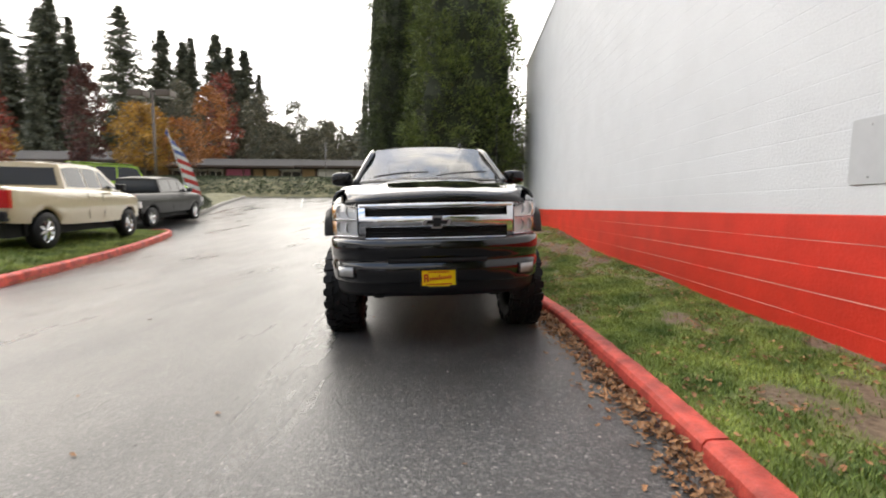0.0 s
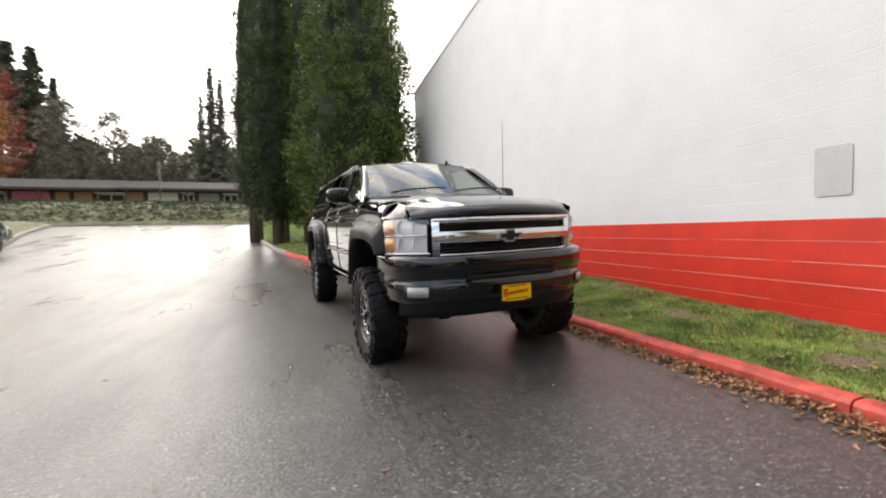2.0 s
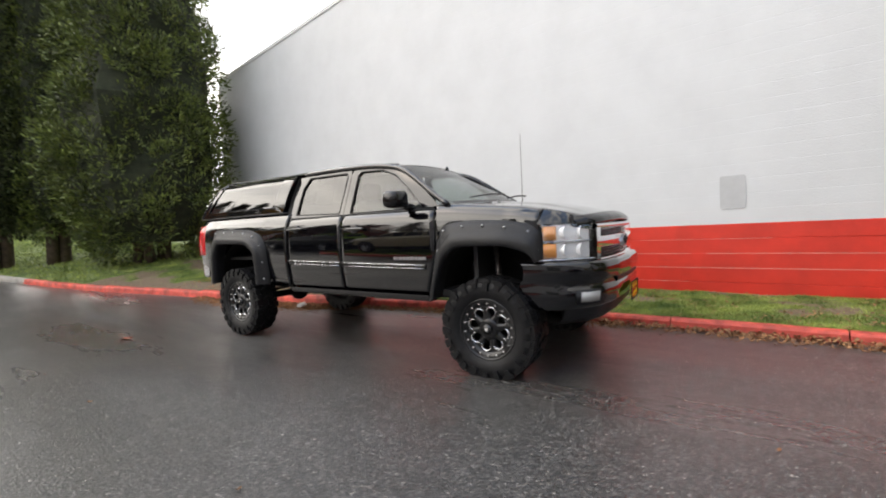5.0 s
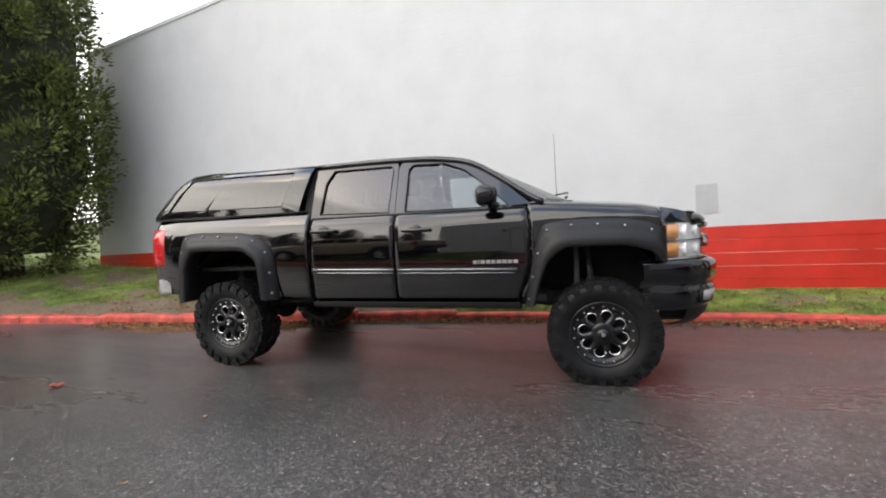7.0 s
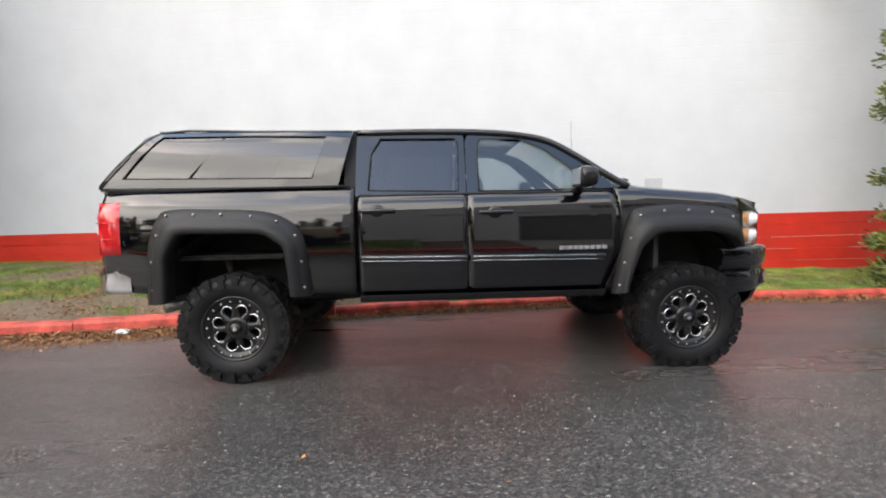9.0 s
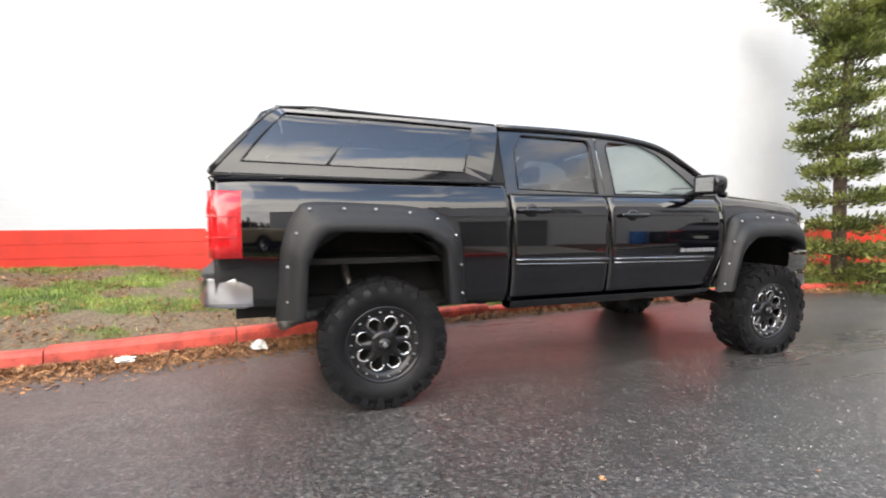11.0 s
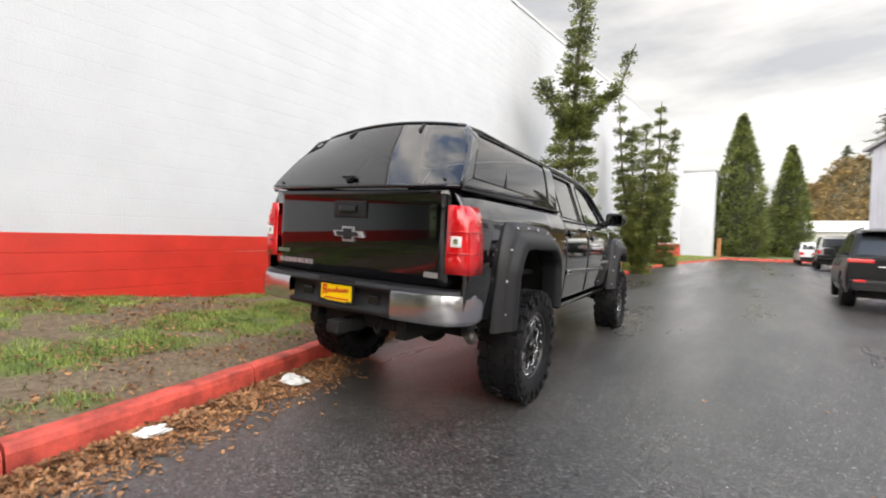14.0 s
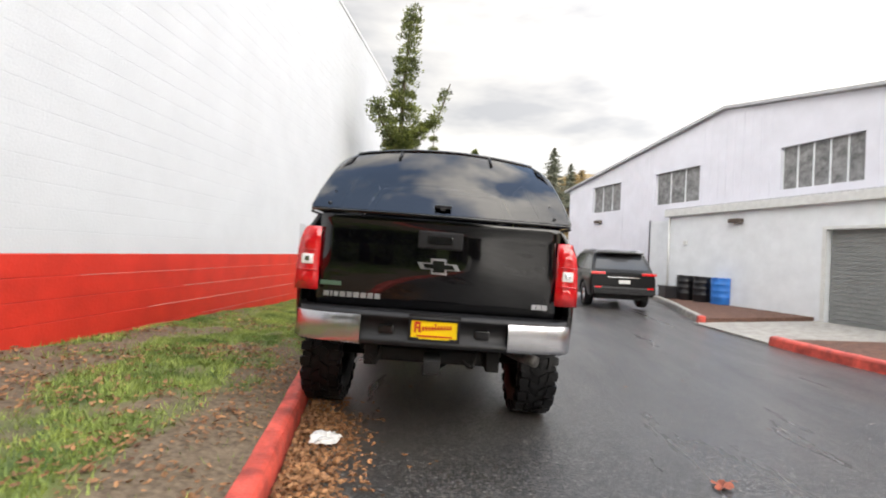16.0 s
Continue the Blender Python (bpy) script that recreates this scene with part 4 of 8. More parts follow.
BARS = [(-0.42, -0.38, -0.22, 0.24), (-0.38, -0.30, 0.14, 0.24), (-0.33, -0.29, 0.00, 0.20), (-0.38, -0.30, -0.04, 0.04), (-0.33, -0.28, -0.20, -0.02)]
BARS += [(-0.25 + 0.064 * k, -0.215 + 0.064 * k, -0.12 + 0.012 * k, 0.05 + 0.012 * k + (0.10 if k == 4 else 0.0)) for k in range(10)] + [(-0.25, 0.36, -0.02, 0.01), (-0.36, 0.38, -0.37, -0.31), (-0.30, 0.30, 0.33, 0.38)]
plate(3.452, 0.665, 0.292, 0.146, -1, BARS)

# ---- canopy over the bed ----
canopy = thing("canopy", None)
canopy.parent = pickup
canopy["label"] = "black fibreglass canopy with dark windows"


def can_x(z):
    return 0.868 - 0.138 * max(0, (z - 1.58) / 0.47) ** 1.35 - 0.055 * max(0, (z - 1.95) / 0.10) ** 2


CA_O = [(7.345, 1.578), (7.225, 2.035), (8.05, 2.062), (8.84, 2.062), (9.045, 1.835), (9.245, 1.590)]
CA_I = [(7.555, 1.645), (7.450, 2.000), (8.05, 2.016), (8.80, 2.016), (8.95, 1.845), (9.075, 1.665)]


def make_canopy(s):
    cx = lambda y, z: can_x(z)
    ci = lambda y, z: can_x(z) - 0.012
    part("canopy_side", bridge(CA_O, CA_I, cx, ci, s, n=8), M["paint_black"], canopy)
    rows = []
    for v in span(0, 1, 10):
        f = Vector((0, *CA_I[0])).lerp(Vector((0, *CA_I[1])), v)
        r = Vector((0, *CA_I[5])).lerp(Vector((0, *CA_I[4])), v * 2) if v < 0.5 else Vector((0, *CA_I[4])).lerp(Vector((0, *CA_I[3])), v * 2 - 1)
        rows.append([T(s * ci(0, f.lerp(r, u).z), f.lerp(r, u).y, f.lerp(r, u).z) for u in span(0, 1, 8)])
    no_shadow(part("canopy_window", grid(rows), M["glass_dark"], canopy, "dark sliding canopy window", smooth=True))
    tube("window_seal", [T(s * (can_x(z) + 0.002), y, z) for y, z in CA_I + CA_I[:1]], 0.005, M["gloss_black"], canopy, sides=5)
    tube("window_divider", [T(s * (can_x(z) - 0.004), y, z) for y, z in ((8.55, 1.655), (8.29, 2.016))], 0.009, M["trim_black"], canopy, sides=5)
    tube("canopy_seam", [T(s * (0.872), y, 1.574) for y in span(7.24, 9.24, 6)], 0.009, M["trim_black"], canopy, sides=5)
    tube("canopy_edge", smooth_line([T(s * can_x(z), y, z) for y, z in [(7.235, 2.046)] + CA_O[2:]], 3), 0.011, M["paint_black"], canopy, sides=6)


both(make_canopy)
rows = []
for v in span(0, 1, 14):
    y = 7.235 + (8.85 - 7.235) * v
    z = 2.050 + 0.012 * math.sin(v * math.pi)
    rows.append([T(u * can_x(z), y, z + 0.060 * (1 - u * u) ** 0.8) for u in span(-1, 1, 20)])
part("canopy_roof", grid(rows), M["paint_black"], canopy, smooth=True)
rows = [[T(u * can_x(z), 7.35 - 0.12 * (z - 1.56) / 0.485, z) for u in span(-1, 1, 8)] for z in (1.56, 1.8, 2.045)]
part("canopy_front", grid(rows), M["paint_black"], canopy)
# rear hatch glass with hinges and lock
rows = []
for v in span(0, 1, 10):
    row = []
    for u in span(-1, 1, 20):
        z = 1.605 + (2.062 - 1.605) * v
        y = 9.262 - (9.262 - 8.855) * v + 0.02 * math.sin(v * math.pi)
        row.append(T(u * (can_x(z) + 0.004), y + 0.05 * (1 - u * u) * (1 - v * 0.4), z + 0.055 * v * (1 - u * u)))
    rows.append(row)
hatch = no_shadow(part("hatch_glass", grid(rows), M["glass_dark"], canopy, "frameless dark rear hatch glass", smooth=True))
edge_l = [T(-1 * (can_x(1.605 + 0.457 * v)), 9.262 - 0.407 * v + 0.02 * math.sin(v * math.pi), 1.605 + 0.457 * v) for v in span(0, 1, 8)]
for s in (-1, 1):
    tube("hatch_frame", [Vector((p.x * -s, p.y - 0.012, p.z)) for p in edge_l], 0.011, M["paint_black"], canopy, sides=6)
tube("hatch_frame", [T(u * 0.862, 9.255 + 0.05 * (1 - u * u), 1.592) for u in span(-1, 1, 14)], 0.013, M["paint_black"], canopy, sides=6)
tube("hatch_frame", [T(u * can_x(2.060), 8.855 + 0.03 * (1 - u * u), 2.064 + 0.055 * (1 - u * u)) for u in span(-1, 1, 14)], 0.013, M["paint_black"], canopy, sides=6)
for s in (-1, 1):
    tube("hatch_hinge", [T(s * 0.33, 8.86, 2.102), T(s * 0.33, 8.905, 2.082), T(s * 0.34, 8.965, 2.028)], 0.011, M["trim_black"], canopy, sides=6)
    for zz, xx in ((1.72, 0.735), (1.635, 0.755)):
        bm = bmesh.new()
        bmesh.ops.create_uvsphere(bm, u_segments=8, v_segments=5, radius=0.012)
        v = (zz - 1.605) / 0.45
        bmesh.ops.translate(bm, vec=T(s * xx, 9.262 - 0.407 * v + 0.05 * (1 - (xx / can_x(zz)) ** 2) + 0.008, zz + 0.0), verts=bm.verts)
        part("glass_fixing", bm, M["trim_black"], canopy, smooth=True)
bm = bmesh.new()
box_into(bm, -0.055, 0.055, 9.275 - TY, 9.315 - TY, 1.648, 1.668, 0.006)
box_into(bm, -0.018, 0.018, 9.275 - TY, 9.315 - TY, 1.632, 1.650, 0.004)
part("hatch_lock", bm, M["trim_black"], canopy)

# ---- tail ----
rows = []
for z, y, k in ((0.96, 9.225, 1.0), (1.00, 9.245, 1.0), (1.25, 9.262, 1.0), (1.46, 9.258, 1.0), (1.535, 9.262, 1.0), (1.560, 9.275, 0.99), (1.572, 9.255, 0.985), (1.575, 9.18, 0.98)):
    rows.append([T(u * 0.802 * k, y + 0.012 * (1 - u * u), z) for u in span(-1, 1, 18)])
tailgate = part("tailgate", grid(rows, lip=0.03, lip_dir=(0, -1, 0)), M["paint_black"], pickup, "closed gloss black tailgate", smooth=True)
bm = bmesh.new()
box_into(bm, -0.150, 0.150, 9.268 - TY, 9.288 - TY, 1.375, 1.495, 0.012)
bez = part("handle_bezel", bm, M["trim_black"], tailgate)
bm = bmesh.new()
box_into(bm, -0.085, 0.085, 9.284 - TY, 9.305 - TY, 1.412, 1.462, 0.012)
part("tailgate_handle", bm, M["gloss_black"], bez)
emblem("emblem", 9.270, 1.262, 0.284, 0.105, 0.024, tailgate, 1, "gloss_black")


def badge(name, y, x, z, widths, h, facing, parent, material, gap=0.010, skew=0.0):
    """Raised letter-sized bars."""
    for w in widths:
        box(name, min(x, x + w), max(x, x + w), y - TY - 0.003, y - TY + 0.003, z, z + h, material, parent, bevel=0.0015)
        x += w + (gap if w > 0 else -gap)


badge("badge_bar", 9.262, 0.748, 1.018, [-0.034, -0.012, -0.030, -0.036, -0.034, -0.036, -0.038, -0.036, -0.038], 0.034, 1, tailgate, M["badge"])
box("green_badge", 0.640, 0.775, 9.258 - TY, 9.263 - TY, 1.092, 1.120, M["badge_green"], tailgate, bevel=0.002)
badge("badge_bar", 9.262, -0.640, 1.020, [-0.030, -0.032, -0.034], 0.034, 1, tailgate, M["badge"], gap=0.004)

for s in (-1, 1):
    tl = thing("tail_lamp", None)
    tl.parent = pickup
    tl["label"] = "tall red tail lamp with a clear centre"

    def lamp_skin(z0, z1, material, name, proud):
        rows = []
        for z in span(z0, z1, 5):
            w = side_x(9.15, z) + 0.006
            rows.append([T(s * (x + proud * (0 if k < 3 else 1)), y + (proud if k < 3 else 0), z) for k, (x, y) in enumerate(((0.806, 9.270), (0.86, 9.270), (w - 0.045, 9.262), (w - 0.012, 9.240), (w, 9.200), (w + 0.001, 9.075)))])
        return part(name, grid(rows, lip=0.02, lip_dir=(-s * 0.7, -0.7, 0)), material, tl, smooth=True)
    lamp_skin(1.055, 1.474, M["red_lens"], "red_lens", 0.004)
    tube("lens_rib", [T(s * (side_x(9.15, z) + 0.0), 9.236, z) for z in span(1.05, 1.47, 6)], 0.006, M["red_lens"], tl, sides=5)
    for zz in (1.185, 1.315):
        tube("lens_rib", [T(s * 0.80, 9.278, zz), T(s * 0.90, 9.278, zz), T(s * 0.935, 9.258, zz), T(s * 0.958, 9.21, zz), T(s * 0.960, 9.10, zz)], 0.004, M["red_lens"], tl, sides=5)
    box("reversing_lens", min(s * 0.832, s * 0.905), max(s * 0.832, s * 0.905), 9.268 - TY, 9.2795 - TY, 1.222, 1.288, M["white_lens"], tl, bevel=0.006)
    box("bulb_boss", min(s * 0.852, s * 0.884), max(s * 0.852, s * 0.884), 9.276 - TY, 9.284 - TY, 1.240, 1.272, M["chrome"], tl, bevel=0.006)
    for zz in (1.130, 1.355):
        bm = bmesh.new()
        bmesh.ops.create_uvsphere(bm, u_segments=14, v_segments=8, radius=0.045)
        bmesh.ops.scale(bm, vec=(1, 0.22, 1), verts=bm.verts)
        bmesh.ops.translate(bm, vec=T(s * 0.858, 9.268, zz), verts=bm.verts)
        part("lens_dome", bm, M["red_lens"], tl, smooth=True)

# rear bumper: chrome ends, black step with plate recess
RB = [(0.0, 9.395), (0.50, 9.385), (0.72, 9.365), (0.86, 9.320), (0.925, 9.24), (0.945, 9.13), (0.945, 9.02)]
rb = thing("rear_bumper", None)
rb.parent = pickup
rb["label"] = "chrome rear bumper with a black step"


def back_bar(name, x0, x1, prof, material, n=14, label=""):
    rows = []
    for z, inset in prof:
        rows.append([T(x, lerp_table(RB, abs(x)) - inset, z) for x in (span(x0, x1, n))])
    return part(name, grid(rows), material, rb, label, smooth=True)


for s in (-1, 1):
    rows = []
    for z, inset in ((0.735, 0.06), (0.742, 0.012), (0.770, 0.0), (0.900, 0.0), (0.925, 0.012)):
        rows.append([T(s * x, lerp_table(RB, x) - inset, z) for x in [0.475 + 0.0] + span(0.50, 0.90, 10) + [0.93, 0.945]] + [T(s * (0.948 - inset), 9.02, z)])
    part("bumper_end", grid(rows), M["satin_chrome"], rb, "chrome bumper end", smooth=True)
back_bar("step_pad", -0.945, 0.945, [(0.925, 0.010), (0.948, 0.018), (0.955, 0.04), (0.955, 0.16)], M["trim_black"], n=28, label="ribbed black step pad")
back_bar("bumper_centre", -0.475, 0.475, [(0.735, 0.10), (0.740, 0.02), (0.775, 0.0), (0.785, 0.045), (0.90, 0.055), (0.915, 0.01), (0.928, 0.010)], M["trim_black"], n=16)
for s in (-1, 1):
    bm = bmesh.new()
    box_into(bm, s * 0.31 - 0.05, s * 0.31 + 0.05, 9.32 - TY, 9.352 - TY, 0.81, 0.87, 0.012)
    part("step_light", bm, M["gloss_black"], rb)
plate(9.372, 0.868, 0.305, 0.152, 1, [(-a, -b, c, d) for a, b, c, d in BARS])
bm = bmesh.new()
box_into(bm, -0.055, 0.055, 9.14 - TY, 9.40 - TY, 0.575, 0.665, 0.008)
box_into(bm, -0.34, 0.34, 9.06 - TY, 9.14 - TY, 0.60, 0.68, 0.01)
box_into(bm, -0.035, 0.035, 9.36 - TY, 9.405 - TY, 0.590, 0.650, 0.004)
part("tow_hitch", bm, M["dark"], pickup)
tube("exhaust_tip", [T(-0.62, 8.55, 0.60), T(-0.70, 8.75, 0.595), T(-0.80, 8.86, 0.580)], 0.045, M["steel"], pickup, sides=12)
for x in (-0.30, 0.34):
    tube("wiring_lead", smooth_line([T(x, 9.2, 0.70), T(x + 0.03, 9.24, 0.60), T(x + 0.09, 9.2, 0.63)], 4), 0.012, M["dark"], pickup, sides=6)

# ---- mirrors, handles, mouldings, aerial ----
for s in (-1, 1):
    mirror = thing("door_mirror", None)
    mirror.parent = pickup
    mirror["label"] = "black door mirror on a short arm"
    bm = bmesh.new()
    bmesh.ops.create_uvsphere(bm, u_segments=20, v_segments=12, radius=1.0)
    for v in bm.verts:
        c = v.co
        sq = lambda a: math.copysign(abs(a) ** 0.55, a)
        v.co = T(s * (1.070 + 0.128 * sq(c.x)), 5.385 + (0.120 if c.y < 0 else 0.040) * sq(c.y), 1.600 + (0.086 - 0.012 * c.x) * sq(c.z))
    part("mirror_housing", bm, M["gloss_black"], mirror, smooth=True)
    box("mirror_glass", min(s * 0.990, s * 1.165), max(s * 0.990, s * 1.165), 5.419 - TY, 5.429 - TY, 1.538, 1.664, M["mirror"], mirror, bevel=0.004)
    tube("mirror_arm", [T(s * 0.85, 5.32, 1.515), T(s * 0.92, 5.345, 1.530), T(s * 1.00, 5.37, 1.56)], [0.045, 0.035, 0.03], M["gloss_black"], mirror, sides=8)
    for k, y0, z0 in ((0, 5.905, 1.335), (1, 6.875, 1.365)):
        bm = bmesh.new()
        bmesh.ops.create_uvsphere(bm, u_segments=16, v_segments=10, radius=1.0)
        for v in bm.verts:
            v.co = T(s * (0.942 + 0.014 * v.co.x), y0 + 0.15 + 0.062 * v.co.y, z0 + 0.050 * v.co.z)
        part("handle_recess", bm, M["gloss_black"], doors[(s, k)], smooth=True)
        bm = bmesh.new()
        box_into(bm, min(s * 0.952, s * 0.982), max(s * 0.952, s * 0.982), y0 + 0.0 - TY, y0 + 0.28 - TY, z0 - 0.017, z0 + 0.016, 0.012)
        part("door_handle", bm, M["paint_black"], doors[(s, k)], smooth=True)
    for k, (a, b, z0, z1) in enumerate(((5.13, 6.25, 0.945, 0.958), (6.29, 7.17, 0.960, 0.974))):
        rows = []
        for dz, x in ((-0.030, 0.0), (-0.026, 0.012), (0.020, 0.014), (0.028, 0.0)):
            rows.append([T(s * (side_x(y, 1.0) + x), y, z0 + (z1 - z0) * i / 8 + dz) for i, y in enumerate(span(a, b, 8))])
        part("side_moulding", grid(rows), M["gloss_black"], doors[(s, k)], smooth=True)
        for dz in (0.016, -0.018):
            tube("chrome_strip", [T(s * (side_x(y, 1.0) + 0.015), y, z0 + (z1 - z0) * i / 8 + dz) for i, y in enumerate(span(a + 0.01, b - 0.01, 8))], 0.0032, M["satin_chrome"], doors[(s, k)], sides=5)
    y = 5.120
    for w in (0.040, 0.040, 0.038, 0.040, 0.038, 0.036, 0.040, 0.012, 0.034):
        box("badge_bar", min(s * 0.948, s * 0.956), max(s * 0.948, s * 0.956), y - TY, y + w - TY, 1.010, 1.040, M["badge"], doors[(s, 0)], bevel=0.001)
        y += w + 0.010
    box("badge_bar", min(s * 0.946, s * 0.953), max(s * 0.946, s * 0.953), 5.21 - TY, 5.25 - TY, 1.285, 1.305, M["trim_black"], doors[(s, 0)])
tube("aerial", [T(0.75, 4.84, 1.53), T(0.75, 4.84, 1.61), T(0.77, 4.85, 2.40)], [0.010, 0.004, 0.0025], M["trim_black"], pickup, sides=6)
bm = bmesh.new()
bmesh.ops.create_cone(bm, cap_ends=True, segments=10, radius1=0.03, radius2=0.012, depth=0.05)
bmesh.ops.translate(bm, vec=T(0.43, 5.72, roof_z(0.62, 5.72) + 0.02), verts=bm.verts)
part("roof_antenna", bm, M["gloss_black"], pickup)
for s in (-1, 1):
    tube("roof_strip", [T(s * 0.50, y, roof_z(0.5 / 0.66, y) + 0.003) for y in span(5.75, 7.15, 8)], 0.008, M["trim_black"], pickup, sides=5)

# ---- cab interior ----
box("cab_floor", -0.86, 0.86, 4.9 - TY, 7.17 - TY, 0.66, 0.72, M["interior"], pickup)
box("firewall", -0.84, 0.84, 4.62 - TY, 4.66 - TY, 0.75, 1.50, M["interior"], pickup)
bm = bmesh.new()
box_into(bm, -0.80, 0.80, 4.90 - TY, 5.22 - TY, 1.20, 1.50, 0.06)
part("dashboard", bm, M["interior"], pickup, smooth=True)
bm = bmesh.new()
pts = [T(0.40 + 0.18 * math.cos(a), 5.36 + 0.07 * math.sin(a), 1.40 + 0.17 * math.sin(a)) for a in span(0, math.tau, 20)]
tube_into(bm, pts, 0.016, 6, caps=False)
tube_into(bm, [T(0.40, 5.22, 1.34), T(0.40, 5.37, 1.40)], 0.05, 8)
part("steering_wheel", bm, M["interior"], pickup, smooth=True)


def seat(x, y, w):
    st = thing("seat", None)
    st.parent = pickup
    bm = bmesh.new()
    box_into(bm, x - w / 2, x + w / 2, y - 0.25 - TY, y + 0.28 - TY, 0.95, 1.12, 0.06)
    part("cushion", bm, M["seat"], st, smooth=True)
    bm = bmesh.new()
    box_into(bm, x - w / 2, x + w / 2, -0.09, 0.09, 0.0, 0.62, 0.06, None)
    bmesh.ops.transform(bm, matrix=Matrix.Translation(T(0, y + 0.27, 1.05)) @ Matrix.Rotation(radians(-14), 4, "X"), verts=bm.verts)
    part("backrest", bm, M["seat"], st, smooth=True)
    n = 1 if w < 0.8 else 2
    for k in range(n):
        xx = x if n == 1 else x + (k - 0.5) * 0.75
        bm = bmesh.new()
        box_into(bm, xx - 0.13, xx + 0.13, y + 0.40 - TY, y + 0.50 - TY, 1.68, 1.86, 0.04)
        part("headrest", bm, M["seat"], st, smooth=True)


seat(-0.42, 5.80, 0.52)
seat(0.42, 5.80, 0.52)
seat(0.0, 6.70, 1.45)

# ---- running gear ----
for x in (-0.42, 0.42):
    box("frame_rail", x - 0.045, x + 0.045, 3.75 - TY, 9.18 - TY, 0.56, 0.70, M["dark"], pickup, bevel=0.01)
for y in (4.05, 4.9, 6.0, 7.2, 8.9):
    box("crossmember", -0.42, 0.42, y - 0.05 - TY, y + 0.05 - TY, 0.54, 0.66, M["dark"], pickup, bevel=0.01)
for y in (4.45, 8.19):
    bm = bmesh.new()
    tube_into(bm, [T(-0.78, y, 0.447), T(0.78, y, 0.447)], 0.048, 10)
    bmesh.ops.create_uvsphere(bm, u_segments=14, v_segments=9, radius=0.14, matrix=Matrix.Translation(T(-0.05, y, 0.447)))
    part("axle", bm, M["dark"], pickup, smooth=True)
for s in (-1, 1):
    bm = bmesh.new()
    for k in range(4):
        L = 0.72 - 0.13 * k
        pts = [T(s * 0.56, 8.128 + q * L, 0.56 + 0.10 * abs(q) ** 2 - 0.012 * k) for q in span(-1, 1, 8)]
        tube_into(bm, pts, 0.013, 6)
    part("leaf_spring", bm, M["dark"], pickup)
    tube("shock_absorber", [T(s * 0.60, 8.30, 0.48), T(s * 0.55, 8.42, 0.98)], [0.03, 0.03], M["steel"], pickup)
    tube("shock_absorber", [T(s * 0.62, 4.50, 0.52), T(s * 0.60, 4.55, 1.12)], [0.035, 0.028], M["steel"], pickup)
    tube("control_arm", [T(s * 0.30, 4.474, 0.52), T(s * 0.68, 4.474, 0.42)], 0.04, M["dark"], pickup)
    # wheel arch liners
    for yc, r in ((4.475, 0.545), (8.21, 0.60)):
        rows = []
        for x in (0.36, 0.60, 0.89):
            rows.append([T(s * x, yc + r * math.cos(a) * 1.0, 0.66 + r * 0.98 * math.sin(a)) for a in span(0.0, math.pi, 18)])
        part("arch_liner", grid(rows), M["dark"], pickup, smooth=True)
        rows = [[T(s * 0.37, yc + k * r * math.cos(a), 0.66 + k * r * 0.98 * math.sin(a)) for a in span(0.0, math.pi, 12)] for k in (0.02, 1.0)]
        part("arch_liner", grid(rows), M["dark"], pickup)
tube("exhaust_pipe", [T(-0.15, 5.2, 0.56), T(-0.20, 6.8, 0.56), T(-0.30, 7.6, 0.62), T(-0.60, 8.5, 0.62)], 0.04, M["steel"], pickup)
tube("drive_shaft", [T(0.0, 5.7, 0.60), T(-0.03, 8.0, 0.47)], 0.045, M["dark"], pickup)
box("engine_sump", -0.30, 0.30, 4.1 - TY, 5.6 - TY, 0.52, 0.95, M["dark"], pickup, bevel=0.05)
box("radiator_block", -0.55, 0.55, 3.72 - TY, 3.85 - TY, 0.62, 1.28, M["dark"], pickup)


